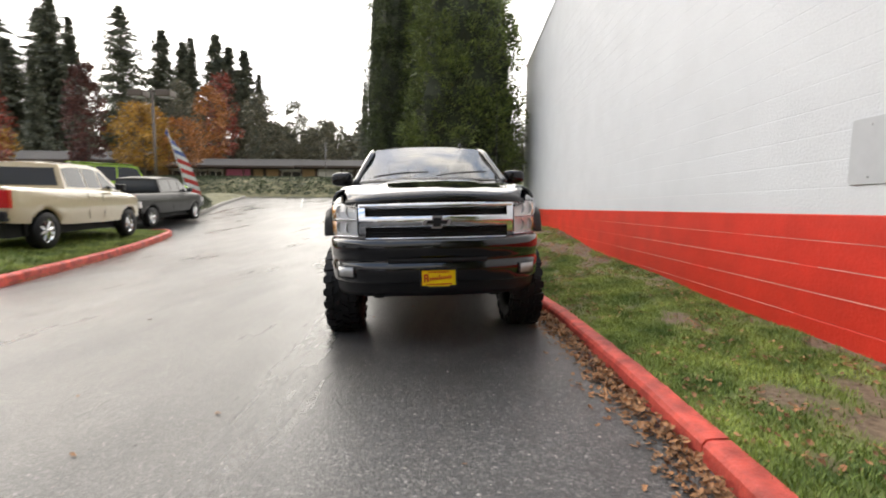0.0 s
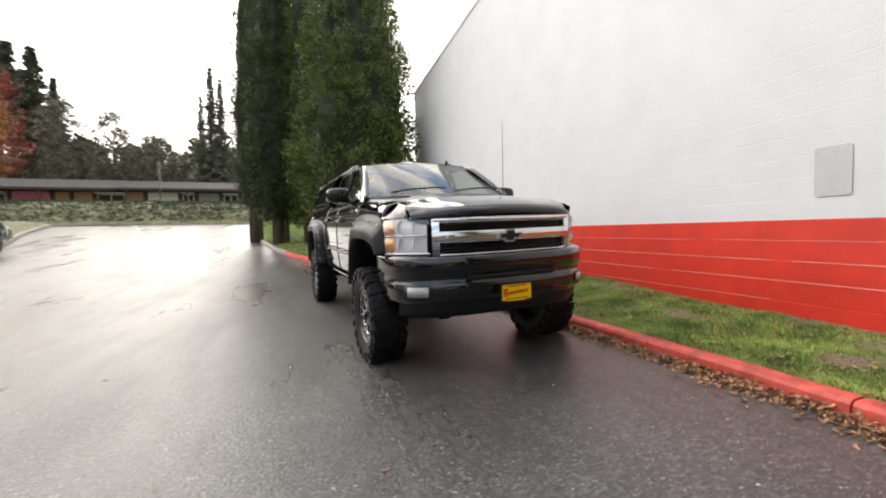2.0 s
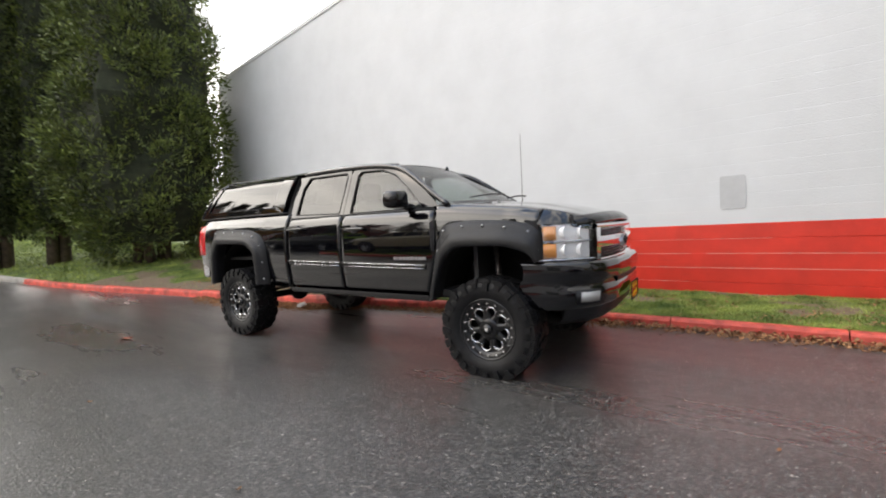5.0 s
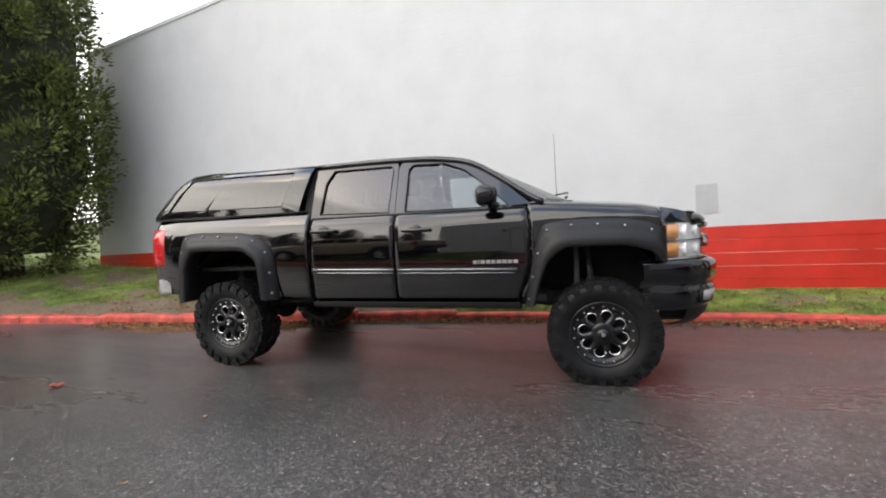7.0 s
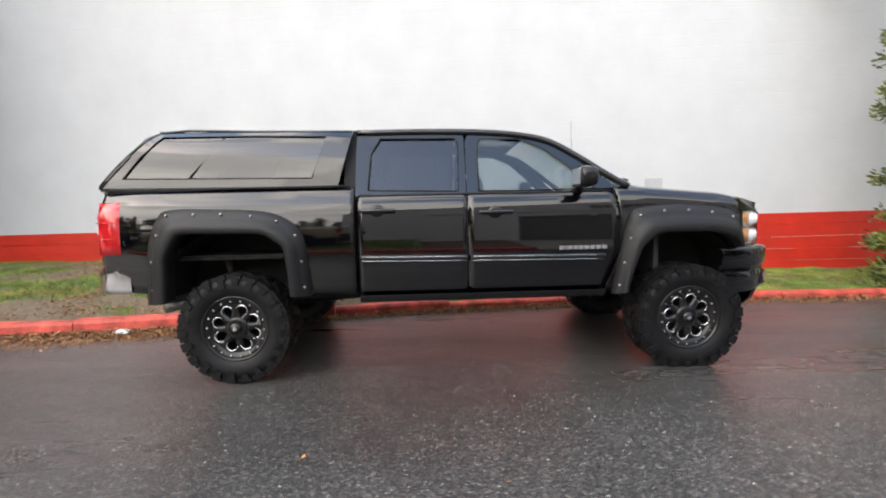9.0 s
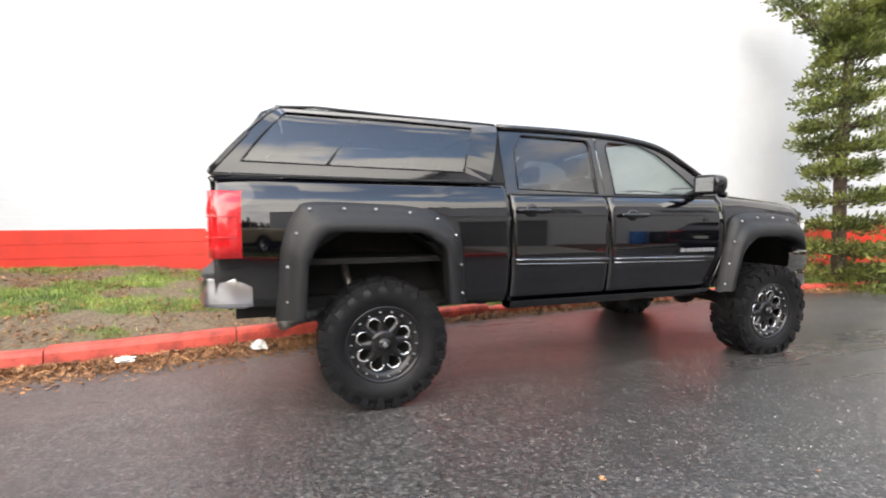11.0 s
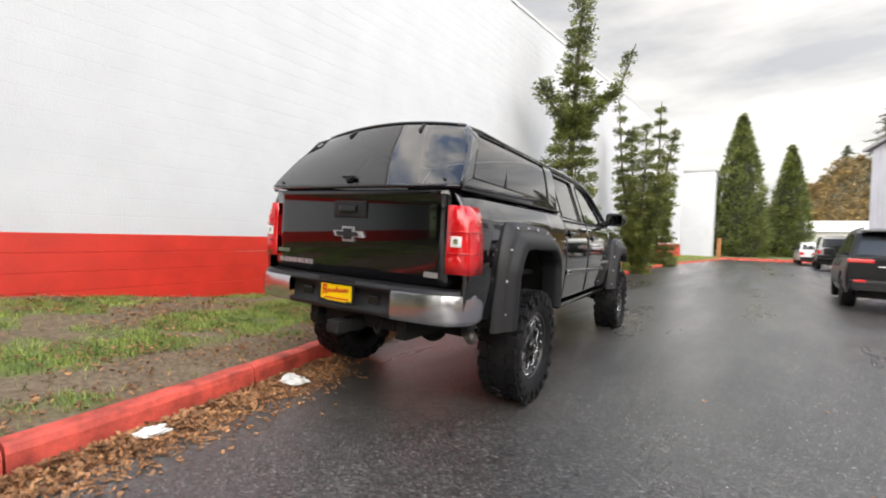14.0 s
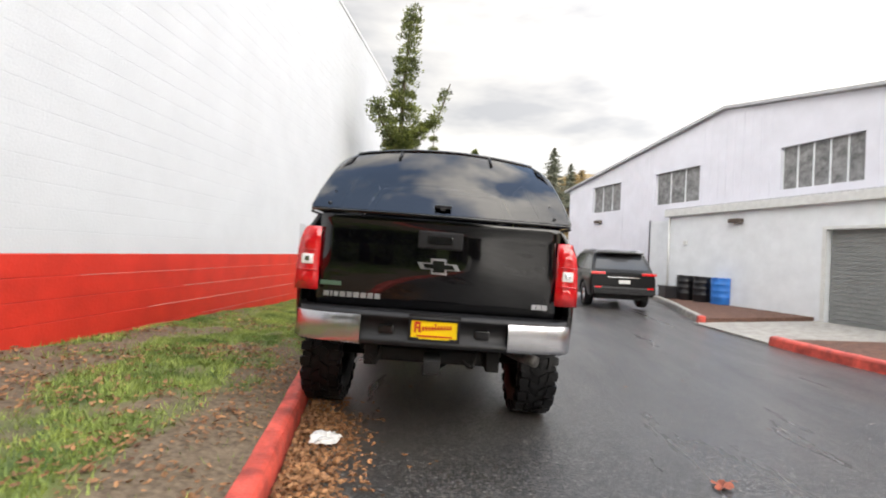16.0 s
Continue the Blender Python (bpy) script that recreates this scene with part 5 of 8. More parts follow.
def make_wheel():
    """A mud-terrain tyre on a black eight-window rim, its axle along x and the outer face towards -x."""
    wheel = thing("wheel", None)
    wheel["label"] = "black eight-window rim with machined edges, chunky mud tyre"
    R, W, r0 = 0.447, 0.305, 0.256
    prof = [(-W * 0.36, r0 - 0.005), (-W * 0.43, r0 + 0.02), (-W * 0.50, r0 + 0.075), (-W * 0.50, R - 0.075), (-W * 0.46, R - 0.040), (-W * 0.40, R - 0.022), (0, R - 0.016),
            (W * 0.40, R - 0.022), (W * 0.46, R - 0.040), (W * 0.50, R - 0.075), (W * 0.50, r0 + 0.075), (W * 0.43, r0 + 0.02), (W * 0.36, r0 - 0.005)]
    verts, faces = [], []
    N = 64
    for k in range(N):
        a = math.tau * k / N
        for x, r in prof:
            verts.append((x, r * math.cos(a), r * math.sin(a)))
    c = len(prof)
    for k in range(N):
        for j in range(c - 1):
            faces.append((k * c + j, k * c + j + 1, ((k + 1) % N) * c + j + 1, ((k + 1) % N) * c + j))

    tyre = raw("tyre", verts, faces, M["rubber"], wheel, "mud-terrain tyre with deep lugs", smooth=True)
    verts, faces = [], []

    def lug(a0, x0, x1, ra, rb, wa, skew):
        base = len(verts)
        for x, dr in ((x0, 0), (x1, 0)):
            for r, sh in ((ra, 1.12), (rb, 1.0)):
                for q in (-1, 1):
                    a = a0 + q * wa * sh / R + skew * (x - x0)
                    verts.append((x, r * math.cos(a), r * math.sin(a)))
        b = base
        faces.extend([(b, b + 1, b + 3, b + 2), (b + 4, b + 6, b + 7, b + 5), (b + 2, b + 3, b + 7, b + 6), (b, b + 2, b + 6, b + 4), (b + 1, b + 5, b + 7, b + 3)])
    n = 22
    for k in range(n):
        a = math.tau * k / n
        for sgn in (-1, 1):
            off = 0 if sgn < 0 else math.pi / n
            lug(a + off, sgn * W * 0.50, sgn * W * 0.26, R - 0.045, R - (0.002 if k % 2 else 0.0), 0.036, 0.2 * sgn)
            lug(a + off + math.pi / n, sgn * W * 0.46, sgn * W * 0.22, R - 0.04, R - 0.004, 0.018, -0.3 * sgn)
            lug(a + off, sgn * W * 0.22, sgn * W * 0.02, R - 0.03, R, 0.028, 1.5 * sgn)
            # side biters on the shoulder
            base = len(verts)
            L = 0.066 if k % 2 else 0.044
            for x in (sgn * W * 0.49, sgn * W * 0.548):
                for r in (R - 0.030, R - 0.034 - L):
                    for q in (-1, 1):
                        aa = a + off + q * 0.028 / R
                        verts.append((x, r * math.cos(aa), r * math.sin(aa)))
            b = base
            faces.extend([(b + 4, b + 5, b + 7, b + 6), (b, b + 1, b + 5, b + 4), (b + 2, b + 6, b + 7, b + 3), (b, b + 4, b + 6, b + 2), (b + 1, b + 3, b + 7, b + 5)])
    tagged(raw("tread", verts, faces, M["rubber"], wheel), "deep staggered tread lugs", kind="stuff")
    # rim barrel and lip
    def ring(x, r, nn=48):
        return [Vector((x, r * math.cos(a), r * math.sin(a))) for a in span(0, math.tau, nn)]
    rows = [ring(-W * 0.38, 0.275), ring(-W * 0.42, 0.268), ring(-W * 0.42, 0.256), ring(-W * 0.36, 0.247), ring(W * 0.10, 0.226), ring(W * 0.40, 0.258)]
    rim = part("rim", grid(rows), M["rim_black"], wheel, smooth=True)
    # outer beadring and the eight spokes with windows between them
    rows = [ring(-W * 0.36, 0.247), ring(-W * 0.335, 0.212), ring(-W * 0.26, 0.196), ring(-W * 0.20, 0.192)]
    part("bead_ring", grid(rows), M["rim_black"], wheel, smooth=True)
    rows = [ring(-W * 0.20, 0.098), ring(-W * 0.30, 0.092), ring(-W * 0.33, 0.070), ring(-W * 0.33, 0.0005)]
    part("hub_face", grid(rows), M["rim_black"], wheel, smooth=True)
    rows = [ring(-W * 0.36, 0.048, 20), ring(-W * 0.42, 0.044, 20), ring(-W * 0.43, 0.0005, 20)]
    part("hub_cap", grid(rows), M["gloss_black"], wheel, smooth=True)
    bm = bmesh.new()
    box_into(bm, -W * 0.445, -W * 0.425, -0.014, 0.014, -0.014, 0.014, 0.004)
    part("cap_emblem", bm, M["machined"], wheel)
    rows = [ring(W * 0.02, 0.225, 32), ring(W * 0.02, 0.0005, 32)]
    part("brake_disc", grid(rows), M["dark"], wheel)
    for k in range(8):
        a = math.tau * (k + 0.5) / 8
        bm = bmesh.new()
        rr = []
        for r, w, x in ((0.085, 0.052, -W * 0.30), (0.13, 0.032, -W * 0.29), (0.165, 0.030, -W * 0.28), (0.205, 0.062, -W * 0.27)):
            row = []
            for q, dx in ((-1, 0.035), (-0.92, 0.004), (0, 0.0), (0.92, 0.004), (1, 0.035)):
                aa = a + q * w / r * 0.85
                row.append(Vector((x + dx, r * math.cos(aa), r * math.sin(aa))))
            rr.append(row)
        part("spoke", grid(rr), M["rim_black"], wheel, smooth=True)
        b = math.tau * k / 8
        pts = []
        for q in span(-1.0, 1.0, 14):
            th = q * 1.75
            rad = 0.046
            rc, tc = 0.150 + rad * math.cos(th), rad * 0.98 * math.sin(th)
            pts.append(Vector((-W * 0.30, rc * math.cos(b) - tc * math.sin(b), rc * math.sin(b) + tc * math.cos(b))))
        tube("machined_edge", pts, [0.0025 + 0.0075 * (1 - abs(q)) for q in span(-1, 1, 14)], M["machined"], wheel, sides=6)
    for k in range(18):
        a = math.tau * k / 18
        bm = bmesh.new()
        bmesh.ops.create_cone(bm, cap_ends=True, segments=6, radius1=0.0105, radius2=0.008, depth=0.014)
        bmesh.ops.transform(bm, matrix=Matrix.Translation((-W * 0.355, 0.228 * math.cos(a), 0.228 * math.sin(a))) @ Matrix.Rotation(radians(-90), 4, "Y"), verts=bm.verts)
        part("ring_bolt", bm, M["machined"], wheel)
    return wheel


wheel = make_wheel()
wheel.parent = pickup
wheel.matrix_basis = Matrix.Translation(T(-0.912, 4.450, 0.420)) @ Matrix.Rotation(radians(11), 4, "X")
for x, y, rz, spin in ((0.902, 4.450, 180, 40), (-0.890, 8.190, 0, 63), (0.890, 8.190, 180, 20)):
    copy_thing(wheel, Matrix.Translation(T(x, y, 0.420 if y < 6 else 0.438)) @ Matrix.Rotation(radians(rz), 4, "Z") @ Matrix.Rotation(radians(spin), 4, "X"))

# ---- plants ----
def leaf_mat(name, dark, light, rough=0.55, scale=0.9):
    return mat(name, dark, rough, var=0.45, scale=scale, tint=light, random_amount=0.45)


M["cypress"] = leaf_mat("cypress_foliage", (0.036, 0.060, 0.014), (0.175, 0.225, 0.046), scale=2.2)
M["cypress_dark"] = leaf_mat("dark_cypress_foliage", (0.024, 0.040, 0.013), (0.095, 0.125, 0.034), scale=2.2)
M["juniper"] = leaf_mat("juniper_foliage", (0.055, 0.082, 0.022), (0.24, 0.275, 0.065), scale=2.4)
# fir green is lightened to carry the haze of the distance
M["fir"] = leaf_mat("hazed_fir_foliage", (0.090, 0.110, 0.078), (0.20, 0.21, 0.145))
M["cedar"] = leaf_mat("cedar_foliage", (0.060, 0.090, 0.018), (0.19, 0.22, 0.048))
M["yellow_leaf"] = leaf_mat("yellow_leaves", (0.42, 0.22, 0.03), (0.62, 0.36, 0.05))
M["orange_leaf"] = leaf_mat("orange_leaves", (0.38, 0.13, 0.03), (0.52, 0.22, 0.05))
M["maroon_leaf"] = leaf_mat("maroon_leaves", (0.085, 0.028, 0.024), (0.17, 0.06, 0.045))
M["red_leaf"] = leaf_mat("red_leaves", (0.28, 0.04, 0.03), (0.42, 0.09, 0.05))
M["shrub_leaf"] = leaf_mat("shrub_leaves", (0.03, 0.05, 0.02), (0.07, 0.10, 0.04))
# far-wood colour raised too, with aerial haze mixed into it
M["wood_mix"] = leaf_mat("hazed_mixed_wood", (0.095, 0.105, 0.070), (0.22, 0.20, 0.13))
M["autumn_mix"] = leaf_mat("autumn_hillside", (0.13, 0.10, 0.05), (0.36, 0.24, 0.08))
M["bark"] = mat("bark", (0.085, 0.062, 0.045), 0.9, var=0.35, scale=9.0, bump=0.9, bump_scale=30.0)
M["bark_grey"] = mat("grey_bark", (0.14, 0.12, 0.10), 0.9, var=0.35, scale=9.0, bump=0.9, bump_scale=30.0)
# near-black green puts the shade between the boughs into the core's colour
M["inner"] = mat("shaded_crown_core", (0.020, 0.026, 0.011), 0.9, var=0.5, scale=6.0, bump=0.8, bump_scale=14.0)
RND = random.Random(7)


class Leaves:
    """Collects small leaf blades for one crown mesh."""

    def __init__(self, seed):
        self.v, self.f, self.r = [], [], random.Random(seed)

    def blade(self, p, d, length, width):
        r = self.r
        d = d.normalized()
        a = d.cross(Vector((r.uniform(-1, 1), r.uniform(-1, 1), r.uniform(-1, 1))))
        if a.length < 1e-3:
            a = Vector((1, 0, 0))
        a.normalize()
        b = len(self.v)
        tip = p + d * length
        mid = p + d * length * 0.45
        self.v += [tuple(p), tuple(mid + a * width * 0.5), tuple(tip), tuple(mid - a * width * 0.5)]
        self.f.append((b, b + 1, b + 2, b + 3))

    def clump(self, c, rad, n, length, up=0.4, droop=0.0, axis=None, stretch=1.0):
        r = self.r
        for _ in range(n):
            q = Vector((r.gauss(0, 1), r.gauss(0, 1), r.gauss(0, 1) * stretch))
            q = q.normalized() * (r.random() ** 0.45) if q.length > 0 else Vector((0, 0, 0))
            p = c + Vector((q.x * rad, q.y * rad, q.z * rad * stretch))
            d = q + Vector((0, 0, up - droop)) + Vector((r.uniform(-1, 1), r.uniform(-1, 1), r.uniform(-1, 1))) * 0.5
            if axis is not None:
                d += axis
            self.blade(p, d, length * r.uniform(0.6, 1.3), length * r.uniform(0.28, 0.5))

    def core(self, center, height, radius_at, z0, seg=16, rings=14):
        """A solid heart of the crown that closes its gaps, uneven like the crown itself."""
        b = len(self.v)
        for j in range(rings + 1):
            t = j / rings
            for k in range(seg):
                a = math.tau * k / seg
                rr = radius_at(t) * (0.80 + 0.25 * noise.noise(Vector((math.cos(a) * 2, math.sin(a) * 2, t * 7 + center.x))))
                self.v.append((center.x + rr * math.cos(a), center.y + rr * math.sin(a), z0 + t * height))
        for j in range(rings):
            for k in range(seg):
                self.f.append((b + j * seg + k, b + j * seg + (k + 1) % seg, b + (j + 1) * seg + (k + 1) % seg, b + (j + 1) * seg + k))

    def done(self, name, material, parent, label=""):
        return raw(name, self.v, self.f, material, parent, label)


standing = set(scene.collection.objects)


def column_tree(x, y, z, height, radius, skirt, material, seed, plumes, blades, leaf=0.13, label="", core=0.72, stems=5):
    """A tall dense columnar conifer made of upright plumes."""
    tree = thing("conifer", Matrix.Translation((x, y, z)), label, "tree", group="tall conifers beside the drive")
    r = random.Random(seed)
    for k in range(stems):
        bm = bmesh.new()
        a = math.tau * k / stems + r.random()
        tube_into(bm, [Vector((0.16 * radius * math.cos(a), 0.16 * radius * math.sin(a), -0.25)), Vector((0.18 * radius * math.cos(a), 0.18 * radius * math.sin(a), skirt + 0.5)), Vector((0.1 * radius * math.cos(a), 0.1 * radius * math.sin(a), height * 0.6))], [0.17, 0.13, 0.05], 7)
        part("trunk", bm, M["bark"], tree, smooth=True)
    L = Leaves(seed)

    def rad(t):
        return radius * (0.62 + 0.38 * min(1, t * 6)) * (1 - 0.25 * t - 0.62 * t ** 5)
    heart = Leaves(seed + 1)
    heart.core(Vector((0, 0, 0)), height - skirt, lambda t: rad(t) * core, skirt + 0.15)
    heart.done("inner_crown", M["inner"], tree, "solid crown core, coloured dark for the shade inside")
    # rounded boughs that stand out of the crown one by one, the dark core showing between them
    for _ in range(plumes):
        t = r.random() ** 1.1
        a = r.uniform(0, math.tau)
        size = r.uniform(0.24, 0.60) * (1 - 0.35 * t) * min(1.0, radius / 1.5)
        rr = rad(t) * r.uniform(0.84, 1.10) - size * 0.7
        out = Vector((math.cos(a), math.sin(a), 0))
        c = out * rr + Vector((0, 0, skirt + t * (height - skirt)))
        for _ in range(int(blades * (size / 0.3) ** 2)):
            d = Vector((r.gauss(0, 1), r.gauss(0, 1), r.gauss(0, 1)))
            d = d.normalized() + out * 0.55 + Vector((0, 0, 0.45))
            p = c + Vector((d.x, d.y, d.z * 1.15)) * size * r.uniform(0.55, 0.95)
            L.blade(p, d + Vector((r.uniform(-1, 1), r.uniform(-1, 1), r.uniform(-0.4, 1))) * 0.55, leaf * r.uniform(0.6, 1.2), leaf * r.uniform(0.30, 0.5))
        if t < 0.04:
            L.clump(c - Vector((0, 0, 0.3)), 0.25, blades // 2, leaf, up=-0.4, axis=out * 0.3)
    L.done("crown", material, tree)
    return tree


def gz_bank(x, y):
    return lawn_z(x, y)


column_tree(1.05, 17.45, gz_bank(0.5, 17.9), 11.2, 2.30, 0.30, M["cypress"], 11, 620, 80, leaf=0.13, label="broad dense green cypress on the grass bank", core=1.04)
column_tree(-0.60, 20.0, gz_bank(-1.2, 20.0), 12.0, 1.05, 1.0, M["cypress"], 14, 380, 85, leaf=0.12, label="slim green cypress on the grass bank", core=1.0, stems=4)
column_tree(-1.80, 20.85, gz_bank(-2.45, 20.8), 12.8, 1.32, 1.3, M["cypress_dark"], 12, 480, 85, leaf=0.12, label="tall dark columnar cypress on the grass bank", core=1.0, stems=6)
column_tree(-3.0, 24.1, gz_bank(-3.75, 24.0), 14.0, 1.02, 1.7, M["cypress_dark"], 13, 380, 85, leaf=0.12, label="slim dark columnar cypress on the grass bank", core=1.0)


def juniper(x, y, z, spines, seed, label, leaf=0.085, tall=1.0, wide=1.0):
    """An upright conifer of ragged spires: each spine is (points, radius at its foot, radius at its tip)."""
    tree = thing("conifer", Matrix.Translation((x, y, z)), label, "tree", group="conifers along the white wall")
    r = random.Random(seed)
    bm = bmesh.new()
    L = Leaves(seed)
    for pts, r0, r1 in spines:
        r0, r1 = r0 * wide, r1 * wide
        line = [Vector((q[0], q[1], q[2] * tall)) for q in smooth_line(pts, 6)]
        n = len(line)
        tube_into(bm, line, [0.085 * (1 - i / n) * (r0 / 0.9) + 0.015 for i in range(n)], 6)
        length = sum((b - a).length for a, b in zip(line, line[1:]))
        want = int(length * (r0 + r1) * 62)
        while want > 0:
            t = r.random()
            rr = r0 + (r1 - r0) * t ** 0.85
            if r.random() > rr / r0:
                continue
            want -= 1
            p = line[min(n - 1, int(t * (n - 1)))]
            a = r.uniform(0, math.tau)
            # whorls of up-swept limbs with small gaps between them
            rr *= 0.62 + 0.38 * abs(math.sin(t * length * 3.6 + 1.3 * math.sin(a * 2 + seed)))
            reach = rr * r.uniform(0.25, 1.0) ** 0.7
            c = p + Vector((reach * math.cos(a), reach * math.sin(a), 0.16 * reach + r.uniform(-0.1, 0.1)))
            out = Vector((math.cos(a), math.sin(a), 0.25))
            if reach > 0.3 and r.random() < 0.4:
                tube_into(bm, [p, p.lerp(c, 0.9)], [0.022, 0.008], 4, caps=False)
            L.clump(c, 0.13 + 0.10 * r.random(), 58, leaf, up=0.45, axis=out * 0.8, stretch=0.7)
    part("trunk", bm, M["bark"], tree, smooth=True)
    L.done("crown", M["juniper"], tree)
    return tree


juniper(1.62, -0.50, lawn_z(1.62, -0.50), [([(0, 0, -0.2), (0.03, 0.02, 2.5), (-0.05, 0.0, 5.0), (-0.12, 0.0, 7.2), (-0.28, 0.0, 9.0)], 1.05, 0.12), ([(0, 0, 4.4), (-0.55, -0.35, 5.1), (-1.05, -0.6, 5.7), (-1.4, -0.75, 6.9)], 0.30, 0.08), ([(0, 0, 4.4), (0.4, 0.7, 5.2), (0.5, 0.95, 5.6)], 0.40, 0.15)], 21, "ragged green conifer with one raised limb, by the wall", tall=0.94)
juniper(1.40, -7.1, lawn_z(1.40, -7.1), [([(0, 0, -0.2), (0.25, 0, 1.8), (0.62, -0.2, 4.0), (0.85, -0.2, 6.9)], 0.72, 0.10), ([(0, 0, 0.6), (0.1, -0.6, 2.4), (0.42, -0.8, 4.4), (0.45, -0.9, 6.0)], 0.62, 0.12), ([(0, 0, 1.0), (-0.2, 0.1, 2.4), (-0.30, 0.1, 4.0), (-0.30, 0.1, 5.8)], 0.62, 0.11), ([(0, 0, 0.5), (-0.55, 0.1, 1.9), (-1.0, 0.1, 3.6), (-1.32, 0.1, 5.5)], 0.66, 0.12)], 22, "dark green conifer with four ragged spires by the wall")
juniper(1.98, -14.3, lawn_z(1.98, -14.3), [([(0, 0, -0.2), (0.0, 0.0, 1.6), (0.05, -0.1, 3.6), (0.0, 0.0, 6.9)], 0.85, 0.10), ([(0, 0, 1.2), (-0.3, -0.7, 2.6), (-0.5, -1.1, 4.0)], 0.55, 0.10)], 23, "small green conifer with ragged spires by the wall", tall=1.25, wide=1.45)


def cone_tree(x, y, z, height, radius, material, seed, n, leaf, label, group="trimmed cedars"):
    tree = thing("conifer", Matrix.Translation((x, y, z)), label, "tree", group=group)
    r = random.Random(seed)
    bm = bmesh.new()
    tube_into(bm, [Vector((0, 0, -0.3)), Vector((0, 0, height * 0.9))], [0.22, 0.04], 7)
    part("trunk", bm, M["bark"], tree, smooth=True)
    L = Leaves(seed)
    rad = lambda t: radius * (0.80 + 0.20 * min(1, t * 6)) * max(0.02, 1 - t ** 1.7) * (1 - 0.13 * math.exp(-((t - 0.34) / 0.03) ** 2))
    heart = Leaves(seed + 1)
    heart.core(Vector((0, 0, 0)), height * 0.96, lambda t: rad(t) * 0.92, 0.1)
    heart.done("inner_crown", M["inner"], tree, "solid crown core, coloured dark for the shade inside")
    for _ in range(n):
        t = r.random() ** 1.25
        a = r.uniform(0, math.tau)
        rr = rad(t) * r.uniform(0.82, 1.05)
        L.clump(Vector((rr * math.cos(a), rr * math.sin(a), 0.1 + t * height)), 0.32, 14, leaf, up=0.6, axis=Vector((math.cos(a), math.sin(a), 0)) * 0.6, stretch=1.3)
    L.done("crown", material, tree)
    return tree


cone_tree(-1.75, -40.5, road_z(-2, -40), 13.6, 2.65, M["cedar"], 31, 1500, 0.26, "broad green cone-shaped cedar at the end of the drive")
cone_tree(-6.05, -46.5, road_z(-6, -40), 11.3, 2.00, M["cedar"], 32, 1100, 0.26, "green cone-shaped cedar at the end of the drive")


def fir(height, radius, seed, bare, material, n_whorl, dens, leaf):
    """A forest conifer: a bare lower stem, drooping whorls with gaps above."""
    tree = thing("fir_tree", None, "tall dark forest fir with a bare lower stem", "tree", group="firs behind the houses")
    r = random.Random(seed)
    bm = bmesh.new()
    tube_into(bm, [Vector((0, 0, -2)), Vector((0.1, 0, height * 0.5)), Vector((0, 0, height))], [height * 0.012, height * 0.008, 0.05], 7)
    L = Leaves(seed)
    for w in range(n_whorl):
        t = w / n_whorl
        z = height * (bare + (1 - bare) * t)
        rr = radius * (1 - t) ** 0.8 * r.uniform(0.5, 1.2) * (0.65 + 0.35 * min(1, t * 5))
        for b in range(r.randint(5, 8)):
            a = r.uniform(0, math.tau)
            le = rr * r.uniform(0.55, 1.15)
            tip = Vector((le * math.cos(a), le * math.sin(a), z - 0.22 * le))
            tube_into(bm, [Vector((0, 0, z)), tip * 0.9 + Vector((0, 0, z * 0.1))], [0.05, 0.02], 3, caps=False)
            for q in range(dens):
                s = (q + 0.6) / dens
                c = Vector((0, 0, z)).lerp(tip, s)
                L.clump(c, (0.75 + 0.45 * (1 - s)) * (1 - 0.6 * t), 11, leaf * (1 - 0.5 * t), up=-0.1, droop=0.2, axis=Vector((math.cos(a), math.sin(a), -0.2)) * 0.6, stretch=0.6)
    part("trunk", bm, M["bark"], tree, smooth=True)
    L.done("crown", material, tree)
    return tree


FIR = [fir(40, 11.5, 41, 0.28, M["fir"], 38, 7, 0.9), fir(38, 7.2, 42, 0.38, M["fir"], 30, 5, 1.1), fir(40, 4.6, 43, 0.25, M["fir"], 36, 5, 1.0), fir(38, 6.4, 44, 0.46, M["fir"], 26, 5, 1.2)]
FIR.append(fir(40, 3.0, 45, 0.2, M["fir"], 34, 5, 0.8))
FIR_AT = [(-96.6, 99, 3, 0, 1.0), (-90, 102, 3, 0, 1.06), (-86, 100, 4, 1, 1.12), (-81, 99, 3, 2, 0.98), (-100, 94, 3, 1, 1.0), (-92, 96, 2, 0, 0.86), (-70, 99, 4, 0, 1.02), (-63.5, 103, 4, 1, 0.98), (-60.5, 106, 4, 1, 0.94),
          (-57.5, 104, 4, 2, 0.90), (-54.4, 109, 4, 3, 1.02), (-51.5, 110, 4, 3, 0.95), (-47.5, 109, 4, 3, 0.92), (-44.5, 110, 4, 2, 0.74), (-12.8, 96, 4, 4, 0.70), (-14.6, 97, 4, 4, 0.76), (-16.6, 98, 4, 4, 0.62), (-66, 73, 3, 2, 0.55), (-108, 80, 3, 0, 0.95), (-116, 70, 3, 1, 1.0), (-112, 62, 3, 0, 0.9), (-75, 110, 3, 1, 0.70)]
fir_rng = random.Random(5)
used = set()
for x, y, z, k, sc in FIR_AT:
    m = Matrix.Translation((x, y, z)) @ Matrix.Rotation(fir_rng.uniform(0, 6.28), 4, "Z") @ Matrix.Scale(sc, 4)
    if k not in used:
        FIR[k].matrix_basis = m
        used.add(k)
    else:
        c = copy_thing(FIR[k], m)
        c.scale = (sc, sc, sc)


